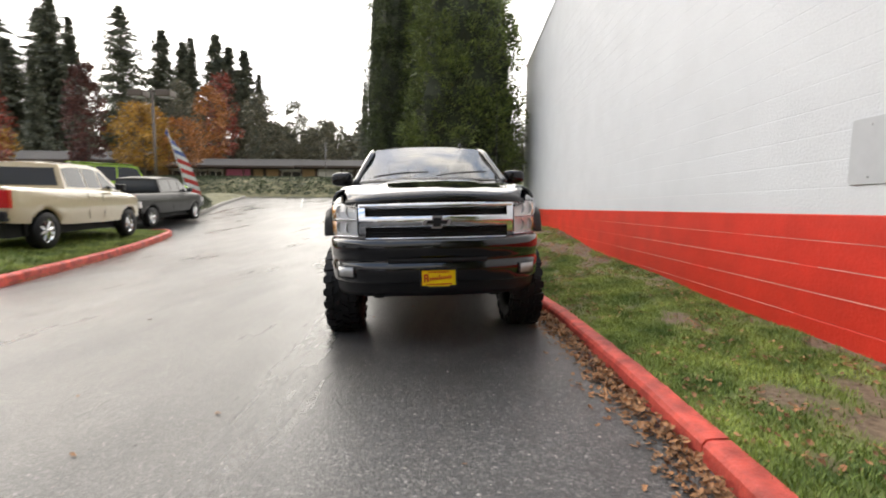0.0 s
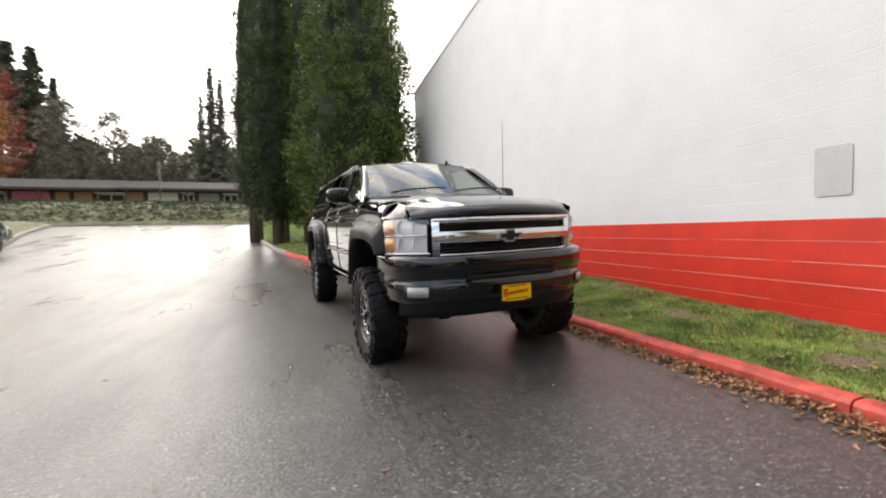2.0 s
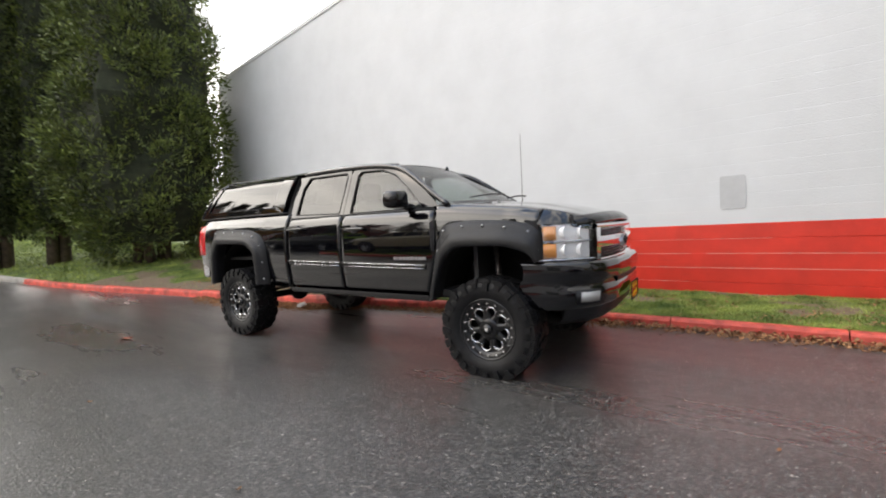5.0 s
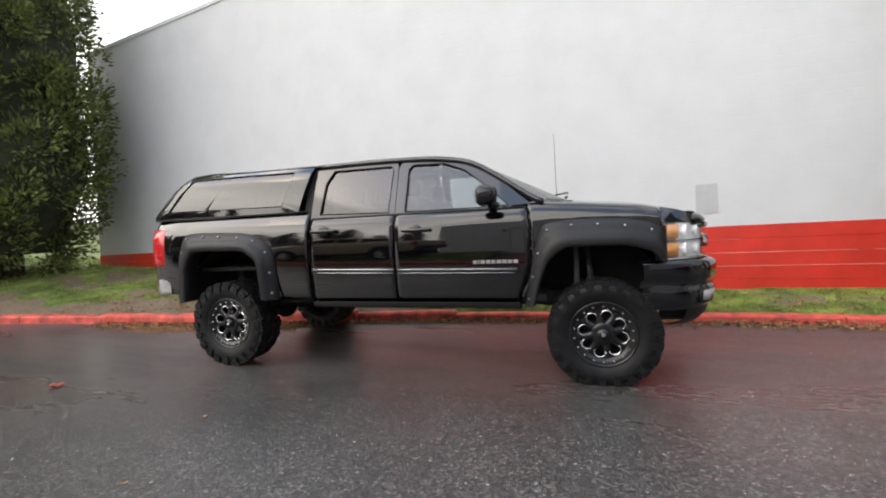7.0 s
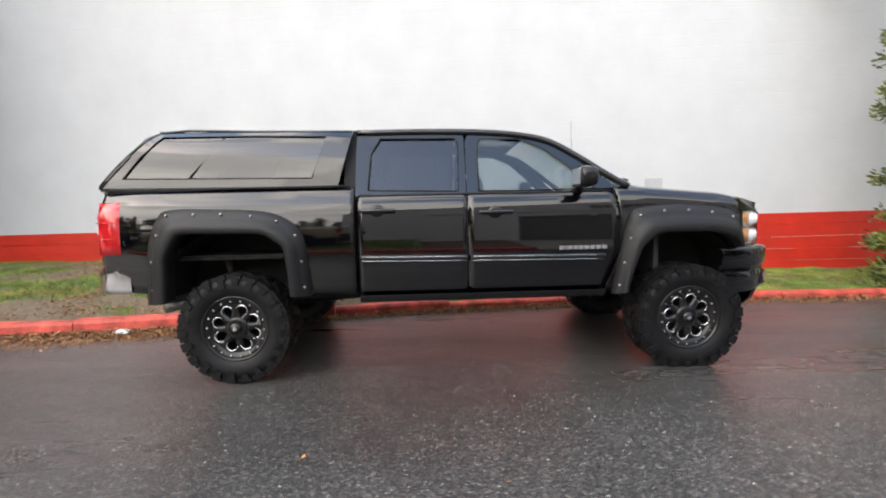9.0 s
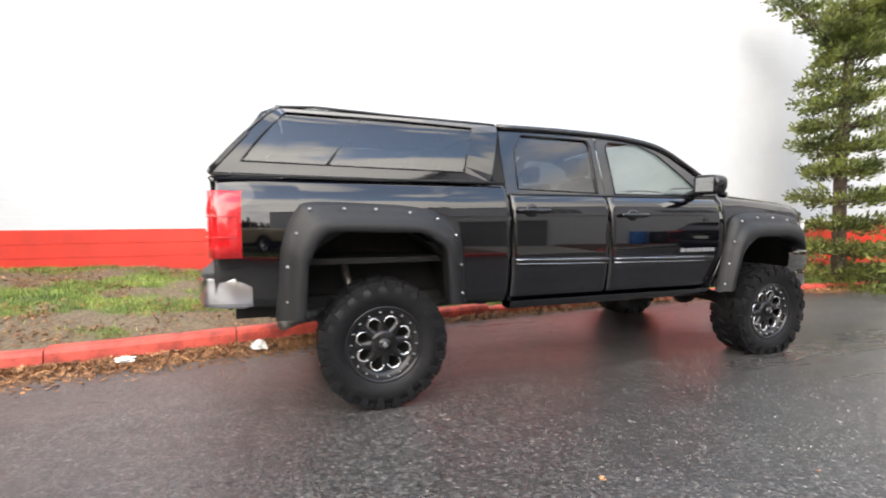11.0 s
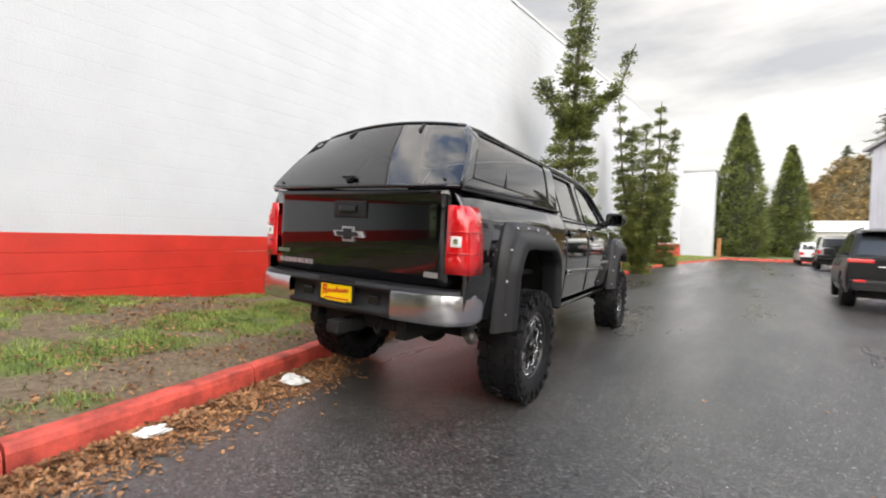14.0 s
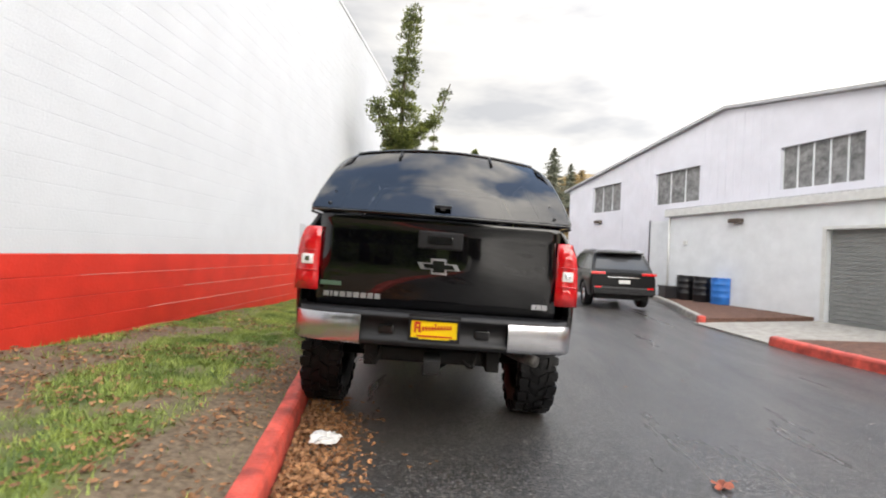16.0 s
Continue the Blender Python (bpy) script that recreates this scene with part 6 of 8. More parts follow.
def broadleaf(x, y, z, height, crown, low, material, seed, n, leaf, label, group, width=1.0):
    """A deciduous tree: forked limbs carrying separate clumps with gaps between."""
    tree = thing("broadleaf_tree", Matrix.Translation((x, y, z)), label, "tree", group=group)
    r = random.Random(seed)
    bm = bmesh.new()
    tube_into(bm, [Vector((0, 0, -0.4)), Vector((0.05, 0, low)), Vector((0, 0.1, height * 0.8))], [0.16, 0.12, 0.03], 7)
    L = Leaves(seed)
    for k in range(n):
        t = r.random()
        zz = low + (height - low) * t
        rr = crown * width * math.sin(math.pi * min(0.96, 0.14 + t * 0.82)) ** 0.7
        a = r.uniform(0, math.tau)
        c = Vector((rr * r.random() ** 0.5 * math.cos(a), rr * r.random() ** 0.5 * math.sin(a), zz))
        if k % 5 == 0:
            tube_into(bm, [Vector((0, 0, max(low * 0.8, zz - 1.2))), c], [0.04, 0.012], 4, caps=False)
        L.clump(c, r.uniform(0.28, 0.5) * crown / 2.2, 26, leaf, up=0.0, stretch=0.8)
    part("trunk", bm, M["bark_grey"], tree, smooth=True)
    L.done("crown", material, tree)
    return tree


AUT = "autumn trees by the houses"
broadleaf(-36.5, 46.0, 3.0, 12.6, 2.0, 1.6, M["maroon_leaf"], 51, 230, 0.34, "narrow dark maroon tree beside the houses", AUT)
broadleaf(-32.5, 48.5, 3.2, 8.8, 3.4, 2.2, M["yellow_leaf"], 52, 240, 0.34, "spreading yellow autumn tree beside the houses", AUT)
broadleaf(-29.5, 50.5, 3.4, 7.6, 2.6, 2.4, M["orange_leaf"], 53, 130, 0.32, "small orange autumn tree beside the houses", AUT)
broadleaf(-44.5, 42.0, 2.8, 12.0, 3.2, 2.0, M["red_leaf"], 54, 230, 0.36, "red autumn tree beside the car park", AUT)
broadleaf(-47.0, 45.0, 2.8, 7.5, 3.2, 2.0, M["yellow_leaf"], 55, 170, 0.34, "yellow autumn tree beside the car park", AUT)
for x, y, h, mk, sd in ((-37, 72, 15, "orange_leaf", 56), (-30, 74, 15, "wood_mix", 57), (-44, 76, 17, "wood_mix", 58), (-40, 82, 20, "red_leaf", 59), (-24, 74, 13, "wood_mix", 60), (-50, 74, 15, "wood_mix", 61), (-18.5, 72, 10, "wood_mix", 62)):
    broadleaf(x, y, 5, h, 3.6, 4, M[mk], sd, 150, 0.45, "half-bare autumn tree in front of the woods", "thin trees behind the houses", width=0.9)


def woods(name, spots, material, seed, label):
    """A far wood as one uneven mass of tree-shaped clumps."""
    L = Leaves(seed)
    r = random.Random(seed)
    for x, y, z, h, w in spots:
        L.core(Vector((x, y, 0)), h * 0.9, lambda q: w * 0.72 * (1 - q) ** 0.8 + 0.02, z, 8, 5)
        n = 16
        for k in range(n):
            t = k / n
            rr = w * (1 - t) ** 0.8
            for _ in range(4):
                a = r.uniform(0, math.tau)
                L.clump(Vector((x + rr * 0.7 * math.cos(a), y + rr * 0.7 * math.sin(a), z + h * t)), 0.40 * w * (1.15 - t), 9, 0.22 * w + 0.5, up=0.2, stretch=1.2)
    return tagged(L.done(name, material, None), label, "woods", kind="stuff")


wr = random.Random(77)
spots = []
for k in range(300):
    x = wr.uniform(-105, 25)
    d = wr.uniform(0, 45)
    spots.append((x, 112 + d, 3, (wr.uniform(12, 19) if wr.random() < 0.75 else wr.uniform(18, 22)) * (1 + d / 130), wr.uniform(2.6, 4.2)))
woods("far_woods", spots, M["wood_mix"], 70, "distant dark mixed woods behind the houses")
# tree belt added as a backdrop to the west, mostly out of view
spots = [(wr.uniform(-110, -80) - 10 * k % 40, -60 + k * 3.4, 0, wr.uniform(13, 24), wr.uniform(2.6, 4.2)) for k in range(50)]
woods("west_woods", spots, M["wood_mix"], 71, "distant dark tree belt added as a backdrop beyond the car park")
def hill_z(d, a):
    return -1.5 + max(0.0, d - 84) * 0.30 * max(0.0, min(1.0, (0.02 - a) / 0.22)) * (1 + 0.12 * math.sin(a * 17))


hv, hf = [], []
HD, HA = span(80, 230, 15), span(-0.95, 0.15, 24)
for d in HD:
    for a in HA:
        hv.append((d * math.sin(a) - 2, -d * math.cos(a), hill_z(d, a)))
for j in range(15):
    for i in range(24):
        k = j * 25 + i
        hf.append((k, k + 1, k + 26, k + 25))
tagged(raw("hillside", hv, hf, M["autumn_mix"], smooth=True), "distant yellow-brown autumn hillside", "hill", kind="structure")
spots = []
for k in range(260):
    d = wr.uniform(85, 190)
    a = wr.uniform(-0.62, 0.12)
    spots.append((d * math.sin(a) - 2, -d * math.cos(a), hill_z(d, a) - 1, wr.uniform(7, 12), wr.uniform(2.2, 4.0)))
woods("hillside_woods", spots, M["autumn_mix"], 72, "distant hillside of yellowing autumn trees")
for x, y, z, sc in ((-24, -100, 8, 0.55), (-33, -118, 12, 0.45), (-17, -95, 4, 0.40)):
    c = copy_thing(FIR[0], Matrix.Translation((x, y, z)) @ Matrix.Scale(sc, 4))
    c.scale = (sc, sc, sc)
    c["group"] = "firs on the hillside"
    c["label"] = "dark fir standing out on the hillside"
broadleaf(-11.8, -60.0, 0.0, 12.0, 2.2, 3.0, M["autumn_mix"], 63, 150, 0.4, "tall fading yellow autumn tree behind the grey building", "yellow trees behind the grey building")


def shrub(x, y, z, rad, seed, label):
    s = thing("shrub", Matrix.Translation((x, y, z)), label, "shrub", group="clipped shrubs by the car park")
    L = Leaves(seed)
    r = random.Random(seed)
    for _ in range(90):
        a, b = r.uniform(0, math.tau), r.uniform(0, 1.4)
        L.clump(Vector((rad * math.cos(a) * math.cos(b), rad * math.sin(a) * math.cos(b), rad * 0.85 * math.sin(b))), 0.16, 16, 0.12, up=0.3)
    bm = bmesh.new()
    tube_into(bm, [Vector((0, 0, -0.1)), Vector((0, 0, rad * 0.5))], [0.05, 0.03], 5)
    part("stem", bm, M["bark"], s)
    L.done("foliage", M["shrub_leaf"], s)

# ---- car park side: island, parked vehicles, houses ----
def lot_z(x, y):
    return road_z(min(x, 1.6), y)


ISL = [(-6.12, 4.0), (-6.22, 5.1), (-6.48, 6.35), (-6.86, 7.68), (-7.6, 10.0), (-8.35, 12.3), (-9.0, 14.3), (-9.35, 15.3), (-9.75, 15.75), (-10.3, 15.7)]
kerb_run("red-painted kerb round the lawn island", ISL, 3.05, 0.16, 0.13, M["red_kerb"], -1)


def isl_edge(y):
    return lerp_table([(b, a) for a, b in ISL[:9]], y)


def isl_z(x, y):
    t = max(0, min(1, (isl_edge(y) - 0.12 - x) / 1.7))
    return lot_z(x, y) + 0.12 + 0.20 * t - 0.22 * max(0, min(1, (y - 13.4) / 2.4)) * t + 0.01 * noise.noise(Vector((x * 2, y * 2, 0)))


iv, jf = [], []
IY = span(6.3, 15.75, 40)
for y in IY:
    for i in range(14):
        x = isl_edge(y) - 0.10 - (9.0 if y < 15 else 9.0 * (15.75 - y)) * (i / 13) ** 1.3
        iv.append((x, y, isl_z(x, y)))
for j in range(40):
    for i in range(13):
        a = j * 14 + i
        jf.append((a, a + 14, a + 15, a + 1))
tagged(raw("lawn_island", iv, jf, M["turf"], smooth=True), "green lawn island beside the drive", "lawn", kind="structure")

K2 = [(-12.2, 21.6), (-12.65, 22.7), (-13.7, 26.0), (-15.8, 32.0), (-17.6, 38.0), (-19.0, 43.0)]
kerb_run("concrete kerb of the planted strip", K2, 3.0, 0.16, 0.14, M["concrete"], -1)


def k2_edge(y):
    return lerp_table([(b, a) for a, b in K2], y)


sv, sf = [], []
for y in span(21.6, 43.0, 24):
    for i in range(8):
        x = k2_edge(y) - 0.1 - 3.2 * i / 7
        sv.append((x, y, lot_z(x, y) + 0.14 + 0.25 * math.sin(min(1, i / 4) * 1.57)))
for j in range(24):
    for i in range(7):
        a = j * 8 + i
        sf.append((a, a + 8, a + 9, a + 1))
tagged(raw("planted_strip", sv, sf, M["ivy"], smooth=True), "low planted strip along the car park", "planting", kind="structure")
for k, (dx, y, r) in enumerate(((-0.75, 22.6, 0.62), (-0.85, 24.0, 0.8), (-0.7, 25.6, 0.72), (-0.8, 27.2, 0.6))):
    x = k2_edge(y) + dx
    shrub(x, y, lot_z(x, y) + 0.2, r, 80 + k, "rounded green shrub in the planted strip")

# grassy mound in front of the houses
mv, mf = [], []
MX = span(-75, 6, 81)
for y, h in ((44.2, 0.0), (45.2, 0.55), (46.5, 1.25), (48.0, 1.85), (50.0, 2.25), (53.0, 2.45), (58.0, 2.6), (70.0, 2.6), (125.0, 1.5)):
    for x in MX:
        up = 0.25 * noise.noise(Vector((x * 0.25, y * 0.25, 3)))
        mv.append((x, y, 2.18 + h + (up if h > 0.3 else 0)))
for j in range(8):
    for i in range(81):
        a = j * 82 + i
        mf.append((a, a + 1, a + 83, a + 82))
tagged(raw("mound", mv, mf, M["ivy"], smooth=True), "low mound of grass and ground cover", "bank", kind="structure")
L = Leaves(90)
lr = random.Random(90)
for _ in range(3600):
    x, y = lr.uniform(-40, -1), lr.uniform(44.6, 52)
    h = lerp_table([(44.2, 0.0), (45.2, 0.55), (46.5, 1.25), (48.0, 1.85), (50.0, 2.25), (53.0, 2.45)], y)
    L.clump(Vector((x, y, 2.22 + h)), 0.22, 5, 0.22, up=0.8, stretch=0.5)
tagged(L.done("ground_cover", M["shrub_leaf"], None), "clumps of low ground cover on the mound", "ground cover", kind="stuff")

M["shingle"] = mat("dark_roof_shingle", (0.05, 0.045, 0.042), 0.95, var=0.25, scale=3.0, bump=0.4, bump_scale=20.0)
M["house_white"] = mat("white_render", (0.62, 0.62, 0.60), 0.7, var=0.08)
M["house_tan"] = mat("tan_cladding", (0.36, 0.24, 0.13), 0.7, var=0.15)
M["house_pink"] = mat("pink_panels", (0.55, 0.16, 0.27), 0.6, var=0.15)
M["house_brown"] = mat("dark_brown_cladding", (0.065, 0.045, 0.036), 0.75, var=0.15)
M["house_grey"] = mat("grey_cladding", (0.25, 0.25, 0.25), 0.7, var=0.1)
M["window_dark"] = mat("dark_window", (0.03, 0.035, 0.04), 0.08)


def shop(x0, x1, y, z, roof_h, label, bays):
    """A long low shop row: wall, overhanging roof, bays with windows or panels."""
    h = thing("shop_row", Matrix.Translation((x0, y, z)), label, "building", group="low shop row behind the mound")
    w = x1 - x0
    box("wall", 0, w, 0.0, 9.0, -0.9, 2.35, M["house_brown"], h)
    bm = bmesh.new()
    q = [(-0.5, -1.5, 2.30), (w + 0.5, -1.5, 2.30), (w + 0.5, 4.5, 2.30 + roof_h), (-0.5, 4.5, 2.30 + roof_h), (-0.5, 10, 2.30), (w + 0.5, 10, 2.30)]
    v = [bm.verts.new(p) for p in q] + [bm.verts.new((p[0], p[1], p[2] - 0.18)) for p in q]
    for f in ((0, 1, 2, 3), (3, 2, 5, 4), (0, 6, 7, 1), (4, 5, 11, 10), (0, 3, 9, 6), (3, 4, 10, 9), (1, 7, 8, 2), (2, 8, 11, 5)):
        bm.faces.new([v[i] for i in f])
    roof = part("roof", bm, M["shingle"], h)
    box("fascia", -0.5, w + 0.5, -1.56, -1.503, 2.06, 2.32, M["house_brown"], h)
    x = 0.3
    k = 0
    while x < w - 1.2:
        mk, bw = bays[k % len(bays)]
        if mk == "window":
            fr = box("window", x, x + bw, -0.06, -0.01, 0.35, 1.75, M["house_white"], h)
            box("awning", x - 0.1, x + bw + 0.1, -0.75, -0.02, 1.80, 1.90, M["house_white"], h)
            for i in (0, 1):
                box("pane", x + 0.08 + i * (bw / 2 - 0.02), x + bw / 2 - 0.04 + i * (bw / 2 - 0.04), -0.075, -0.062, 0.45, 1.65, M["window_dark"], fr)
        else:
            box("panel", x, x + bw, -0.07, -0.01, -0.3, 1.95, M[mk], h)
        x += bw + 0.5
        k += 1
    for k in range(int(w / 6)):
        box("post", 0.5 + k * 6, 0.65 + k * 6, -1.45, -1.3, -0.5, 2.2, M["house_brown"], h)
    return h


shop(-66, -39.5, 56.5, 4.55, 1.75, "long low brown building with a dark shingle roof", [("window", 3.2), ("window", 2.2), ("house_tan", 1.0), ("window", 3.0), ("window", 2.4)])
shop(-38.5, -19.6, 59.5, 4.25, 1.5, "low shop row with tan, white and pink panels", [("house_tan", 1.6), ("window", 2.6), ("window", 1.4), ("window", 1.8), ("house_pink", 3.2), ("house_tan", 1.2)])
shop(-18.9, -2.0, 59.8, 4.35, 1.4, "low shop row with a white front and dark roof", [("house_tan", 1.6), ("house_white", 3.0), ("window", 1.2), ("house_grey", 2.2), ("window", 1.6)])
for x in (-31.5, -14.2):
    tube("street_pole", [(x, 55, 4.0), (x, 55, 9.2)], 0.07, M["steel"], None)
    tagged(scene.collection.objects[-1], "thin grey pole in front of the shop row", "pole", group="poles by the shops")
for x, y, h in ((-25.0, 66, 3.2), (-12.4, 66, 3.0)):
    ob = tube("roof_vent", [(x, y - 2, 6.9), (x, y - 2, 6.9 + h * 0.35)], 0.12, M["steel"], None)
    tagged(ob, "small metal vent on the shop roof", "vent", group="roof vents")

# car-park lamp with two heads, feather banner
lamp = thing("parking_lamp", Matrix.Translation((-14.7, 22.9, lot_z(-14.7, 22.9))), "brown twin-head car-park lamp on a tall pole", "street lamp")
M["brown_metal"] = mat("brown_metal", (0.09, 0.065, 0.05), 0.5, var=0.1)
tube("pole", [(0, 0, 0), (0, 0, 6.35)], 0.065, M["brown_metal"], lamp)
box("base", -0.16, 0.16, -0.16, 0.16, -0.1, 0.35, M["concrete"], lamp, bevel=0.03)
tube("arm", [(-0.75, 0, 6.35), (0.75, 0, 6.35)], 0.035, M["brown_metal"], lamp)
for s in (-1, 1):
    bm = bmesh.new()
    box_into(bm, s * 0.70 - 0.38, s * 0.70 + 0.38, -0.3, 0.3, 6.02, 6.36, 0.06)
    hd = part("lamp_head", bm, M["brown_metal"], lamp)
    box("diffuser", s * 0.70 - 0.28, s * 0.70 + 0.28, -0.22, 0.22, 6.005, 6.018, M["white_lens"], hd)

M["flag_red"] = mat("banner_red", (0.55, 0.05, 0.05), 0.75, var=0.1)
M["flag_white"] = mat("banner_white", (0.72, 0.72, 0.72), 0.75, var=0.06)
M["flag_blue"] = mat("banner_blue", (0.10, 0.14, 0.38), 0.75, var=0.1)
banner = thing("feather_banner", Matrix.Translation((-13.9, 24.4, lot_z(-13.9, 24.4) + 0.2)) @ Matrix.Rotation(radians(20), 4, "Z"), "striped red, white and blue feather banner on a pole", "flag")


def feather(t):
    """Left and right edge of the banner at a height from 0 to 1."""
    z = 0.75 + 3.6 * t
    lean = -0.95 * t
    return Vector((0.02 + lean, 0.03 * math.sin(t * 5), z)), Vector((-0.10 + lean + 0.98 * (1 - t ** 3) * (0.75 + 0.25 * t), 0.05 * math.sin(t * 7 + 1), z - 0.25))


tube("pole", smooth_line([(0.02, 0, 0), (-0.25, 0, 1.6), (-0.62, 0, 3.0), (-0.93, 0, 4.35)], 5), 0.018, M["flag_white"], banner)
for k in range(14):
    t0, t1 = k / 14, (k + 1) / 14
    key = ("flag_blue" if k % 2 else "flag_white") if k >= 8 else ("flag_red" if k % 2 else "flag_white")
    a0, b0 = feather(t0)
    a1, b1 = feather(t1)
    rows = [[a.lerp(b, u) + Vector((0, d, 0)) for u in span(0, 1, 4)] for a, b, d in ((a0, b0, 0), (a1, b1, 0), (a1, b1, 0.008), (a0, b0, 0.008), (a0, b0, 0))]
    part("cloth_stripe", grid(rows), M[key], banner)


# the raised end of the car park behind the planted strip
upper = bmesh.new()
box_into(upper, -27.0, -13.35, 17.4, 24.5, 0.2, 1.06, 0.05)
tagged(part("upper_car_park", upper, M["asphalt"]), "raised asphalt terrace of the car park", "pavement", kind="structure")


# ---- parked vehicles ----
def vehicle(name, m, label, category, L, W, stations, cabin, wheels, wheel_r, paint, rear_lamps, pickup_bed=None, glass="glass_dark", trim="trim_black", spare=False, front_lamps=True, group="", rear_plate=None, rear_glass=True):
    """A parked vehicle along +y, its rear at y = 0. stations: (y, low z, top z, half width); cabin: (y, z) of the glasshouse outline from rear foot to front foot."""
    car = thing(name, m, label, category, group=group)
    P = M[paint]
    zs = lambda y, k: lerp_table([(s[0], s[k]) for s in stations], y)

    def arch(y):
        lo = zs(y, 1)
        for wy in wheels:
            d = abs(y - wy)
            R = wheel_r * 1.22
            if d < R:
                lo = max(lo, wheel_r + math.sqrt(R * R - d * d) * 0.96)
        return lo
    ys = sorted(set([round(v, 3) for v in span(0, L, 56)] + [round(w + s * wheel_r * 1.215, 3) for w in wheels for s in (-1, 1)]))
    rows = []
    for y in ys:
        lo, hi, w = arch(y), zs(y, 2), zs(y, 3)
        lo = min(lo, hi - 0.12)
        low = zs(y, 1)
        sec = [(w * k, max(lo, low + (hi - low) * f)) for k, f in ((0.95, 0.0), (0.985, 0.18), (0.998, 0.36), (1.0, 0.55), (0.992, 0.72), (0.975, 0.86))] + [(w * 0.945, hi - 0.025), (w * 0.86, hi)]
        bed = pickup_bed and pickup_bed[0] < y < pickup_bed[1]
        mid = [(w * 0.80, hi - 0.02), (w * 0.79, hi - 0.45), (0, hi - 0.45)] if bed else [(w * 0.7, hi + 0.012), (w * 0.4, hi + 0.028), (0, hi + 0.032)]
        half = sec + mid
        row = [Vector((-x, y, z)) for x, z in half] + [Vector((x, y, z)) for x, z in reversed(half[:-1])]
        rows.append(row)
    bm = grid(rows)
    for end in (0, -1):
        vs = [bm.verts.new(p) for p in rows[end]]
        f = bm.faces.new(vs)
    bmesh.ops.remove_doubles(bm, verts=bm.verts[:], dist=1e-4)
    bmesh.ops.recalc_face_normals(bm, faces=bm.faces[:])
    body = part("body", bm, P, car, smooth=False)
    for p in body.data.polygons:
        p.use_smooth = len(p.vertices) < 5
    # glasshouse
    w0 = zs((cabin[0][0] + cabin[-1][0]) / 2, 3)
    top = max(z for _, z in cabin)
    base = min(z for _, z in cabin)
    gx = lambda z: w0 * 0.93 - (z - base) / (top - base) * 0.17 * w0 / 0.95
    rows = []
    for u in span(-1, 1, 10):
        rows.append([Vector((u * gx(z), y, z + 0.04 * (1 - u * u) * (1 if z > top - 0.1 else 0.2))) for y, z in cabin])
    bm = grid(rows)
    for s in (-1, 1):
        bm.faces.new([bm.verts.new((s * gx(z), y, z)) for y, z in cabin])
    bmesh.ops.remove_doubles(bm, verts=bm.verts[:], dist=1e-4)
    bmesh.ops.recalc_face_normals(bm, faces=bm.faces[:])
    cab = part("cabin", bm, P, car)
    roof_line = [(y, z) for y, z in cabin]

    def inset_quad(s, y0, y1):
        def top_at(y):
            return lerp_table(roof_line, y)
        n = 6
        yy = span(y0, y1, n)
        lo = [(y, base + 0.06) for y in yy]
        hi = [(y, max(base + 0.08, top_at(y) - 0.09)) for y in reversed(yy)]
        bm2 = bmesh.new()
        vs = [bm2.verts.new((s * (gx(z) + 0.006), y, z)) for y, z in lo + hi]
        bm2.faces.new(vs if s > 0 else list(reversed(vs)))
        part("side_window", bm2, M["window_dark"], cab)
    y_r, y_f = cabin[0][0], cabin[-1][0]
    edges = [y_r + 0.10, y_r + (y_f - y_r) * 0.36, y_r + (y_f - y_r) * 0.62, y_f - 0.22]
    for s in (-1, 1):
        for a, b in zip(edges, edges[1:]):
            inset_quad(s, a + 0.03, b - 0.03)
    (ya, za), (yb, zb) = cabin[0], cabin[1]
    if rear_glass:
        rowsr = []
        for t in (0.14, 0.86):
            y, z = ya + (yb - ya) * t, za + (zb - za) * t
            rowsr.append([Vector((u * gx(z) * 0.88, y - 0.012, z + 0.008)) for u in span(-1, 1, 4)])
        part("rear_window", grid(rowsr), M["window_dark"], cab)
    (ya, za), (yb, zb) = cabin[-1], cabin[-2]
    rowsr = []
    for t in (0.06, 0.92):
        y, z = ya + (yb - ya) * t, za + (zb - za) * t
        rowsr.append([Vector((u * gx(z) * 0.90, y + 0.012, z + 0.01)) for u in span(-1, 1, 4)])
    part("windscreen", grid(rowsr), M["window_dark"], cab)
    # wheels
    for wy in wheels:
        for s in (-1, 1):
            wx = s * (zs(wy, 3) - 0.13)
            wh = thing("wheel", Matrix.Translation((wx, wy, wheel_r)))
            wh.parent = car
            ring = lambda x, r: [Vector((s * x, r * math.cos(a), r * math.sin(a))) for a in span(0, math.tau, 24)]
            part("tyre", grid([ring(-0.11, wheel_r * 0.6), ring(-0.12, wheel_r * 0.93), ring(-0.08, wheel_r), ring(0.08, wheel_r), ring(0.12, wheel_r * 0.93), ring(0.11, wheel_r * 0.62)]), M["rubber"], wh, smooth=True)
            rim = part("rim", grid([ring(0.09, wheel_r * 0.62), ring(0.075, wheel_r * 0.55), ring(0.02, wheel_r * 0.50)]), M["machined"], wh, smooth=True)
            part("rim_back", grid([ring(0.02, wheel_r * 0.55), ring(0.02, 0.001)]), M["dark"], wh)
            for k in range(8):
                a = math.tau * k / 8 + wy
                bm2 = bmesh.new()
                tube_into(bm2, [Vector((s * 0.075, 0, 0)), Vector((s * 0.075, wheel_r * 0.56 * math.cos(a), wheel_r * 0.56 * math.sin(a)))], [0.03, 0.024], 5)
                part("spoke", bm2, M["machined"], wh)
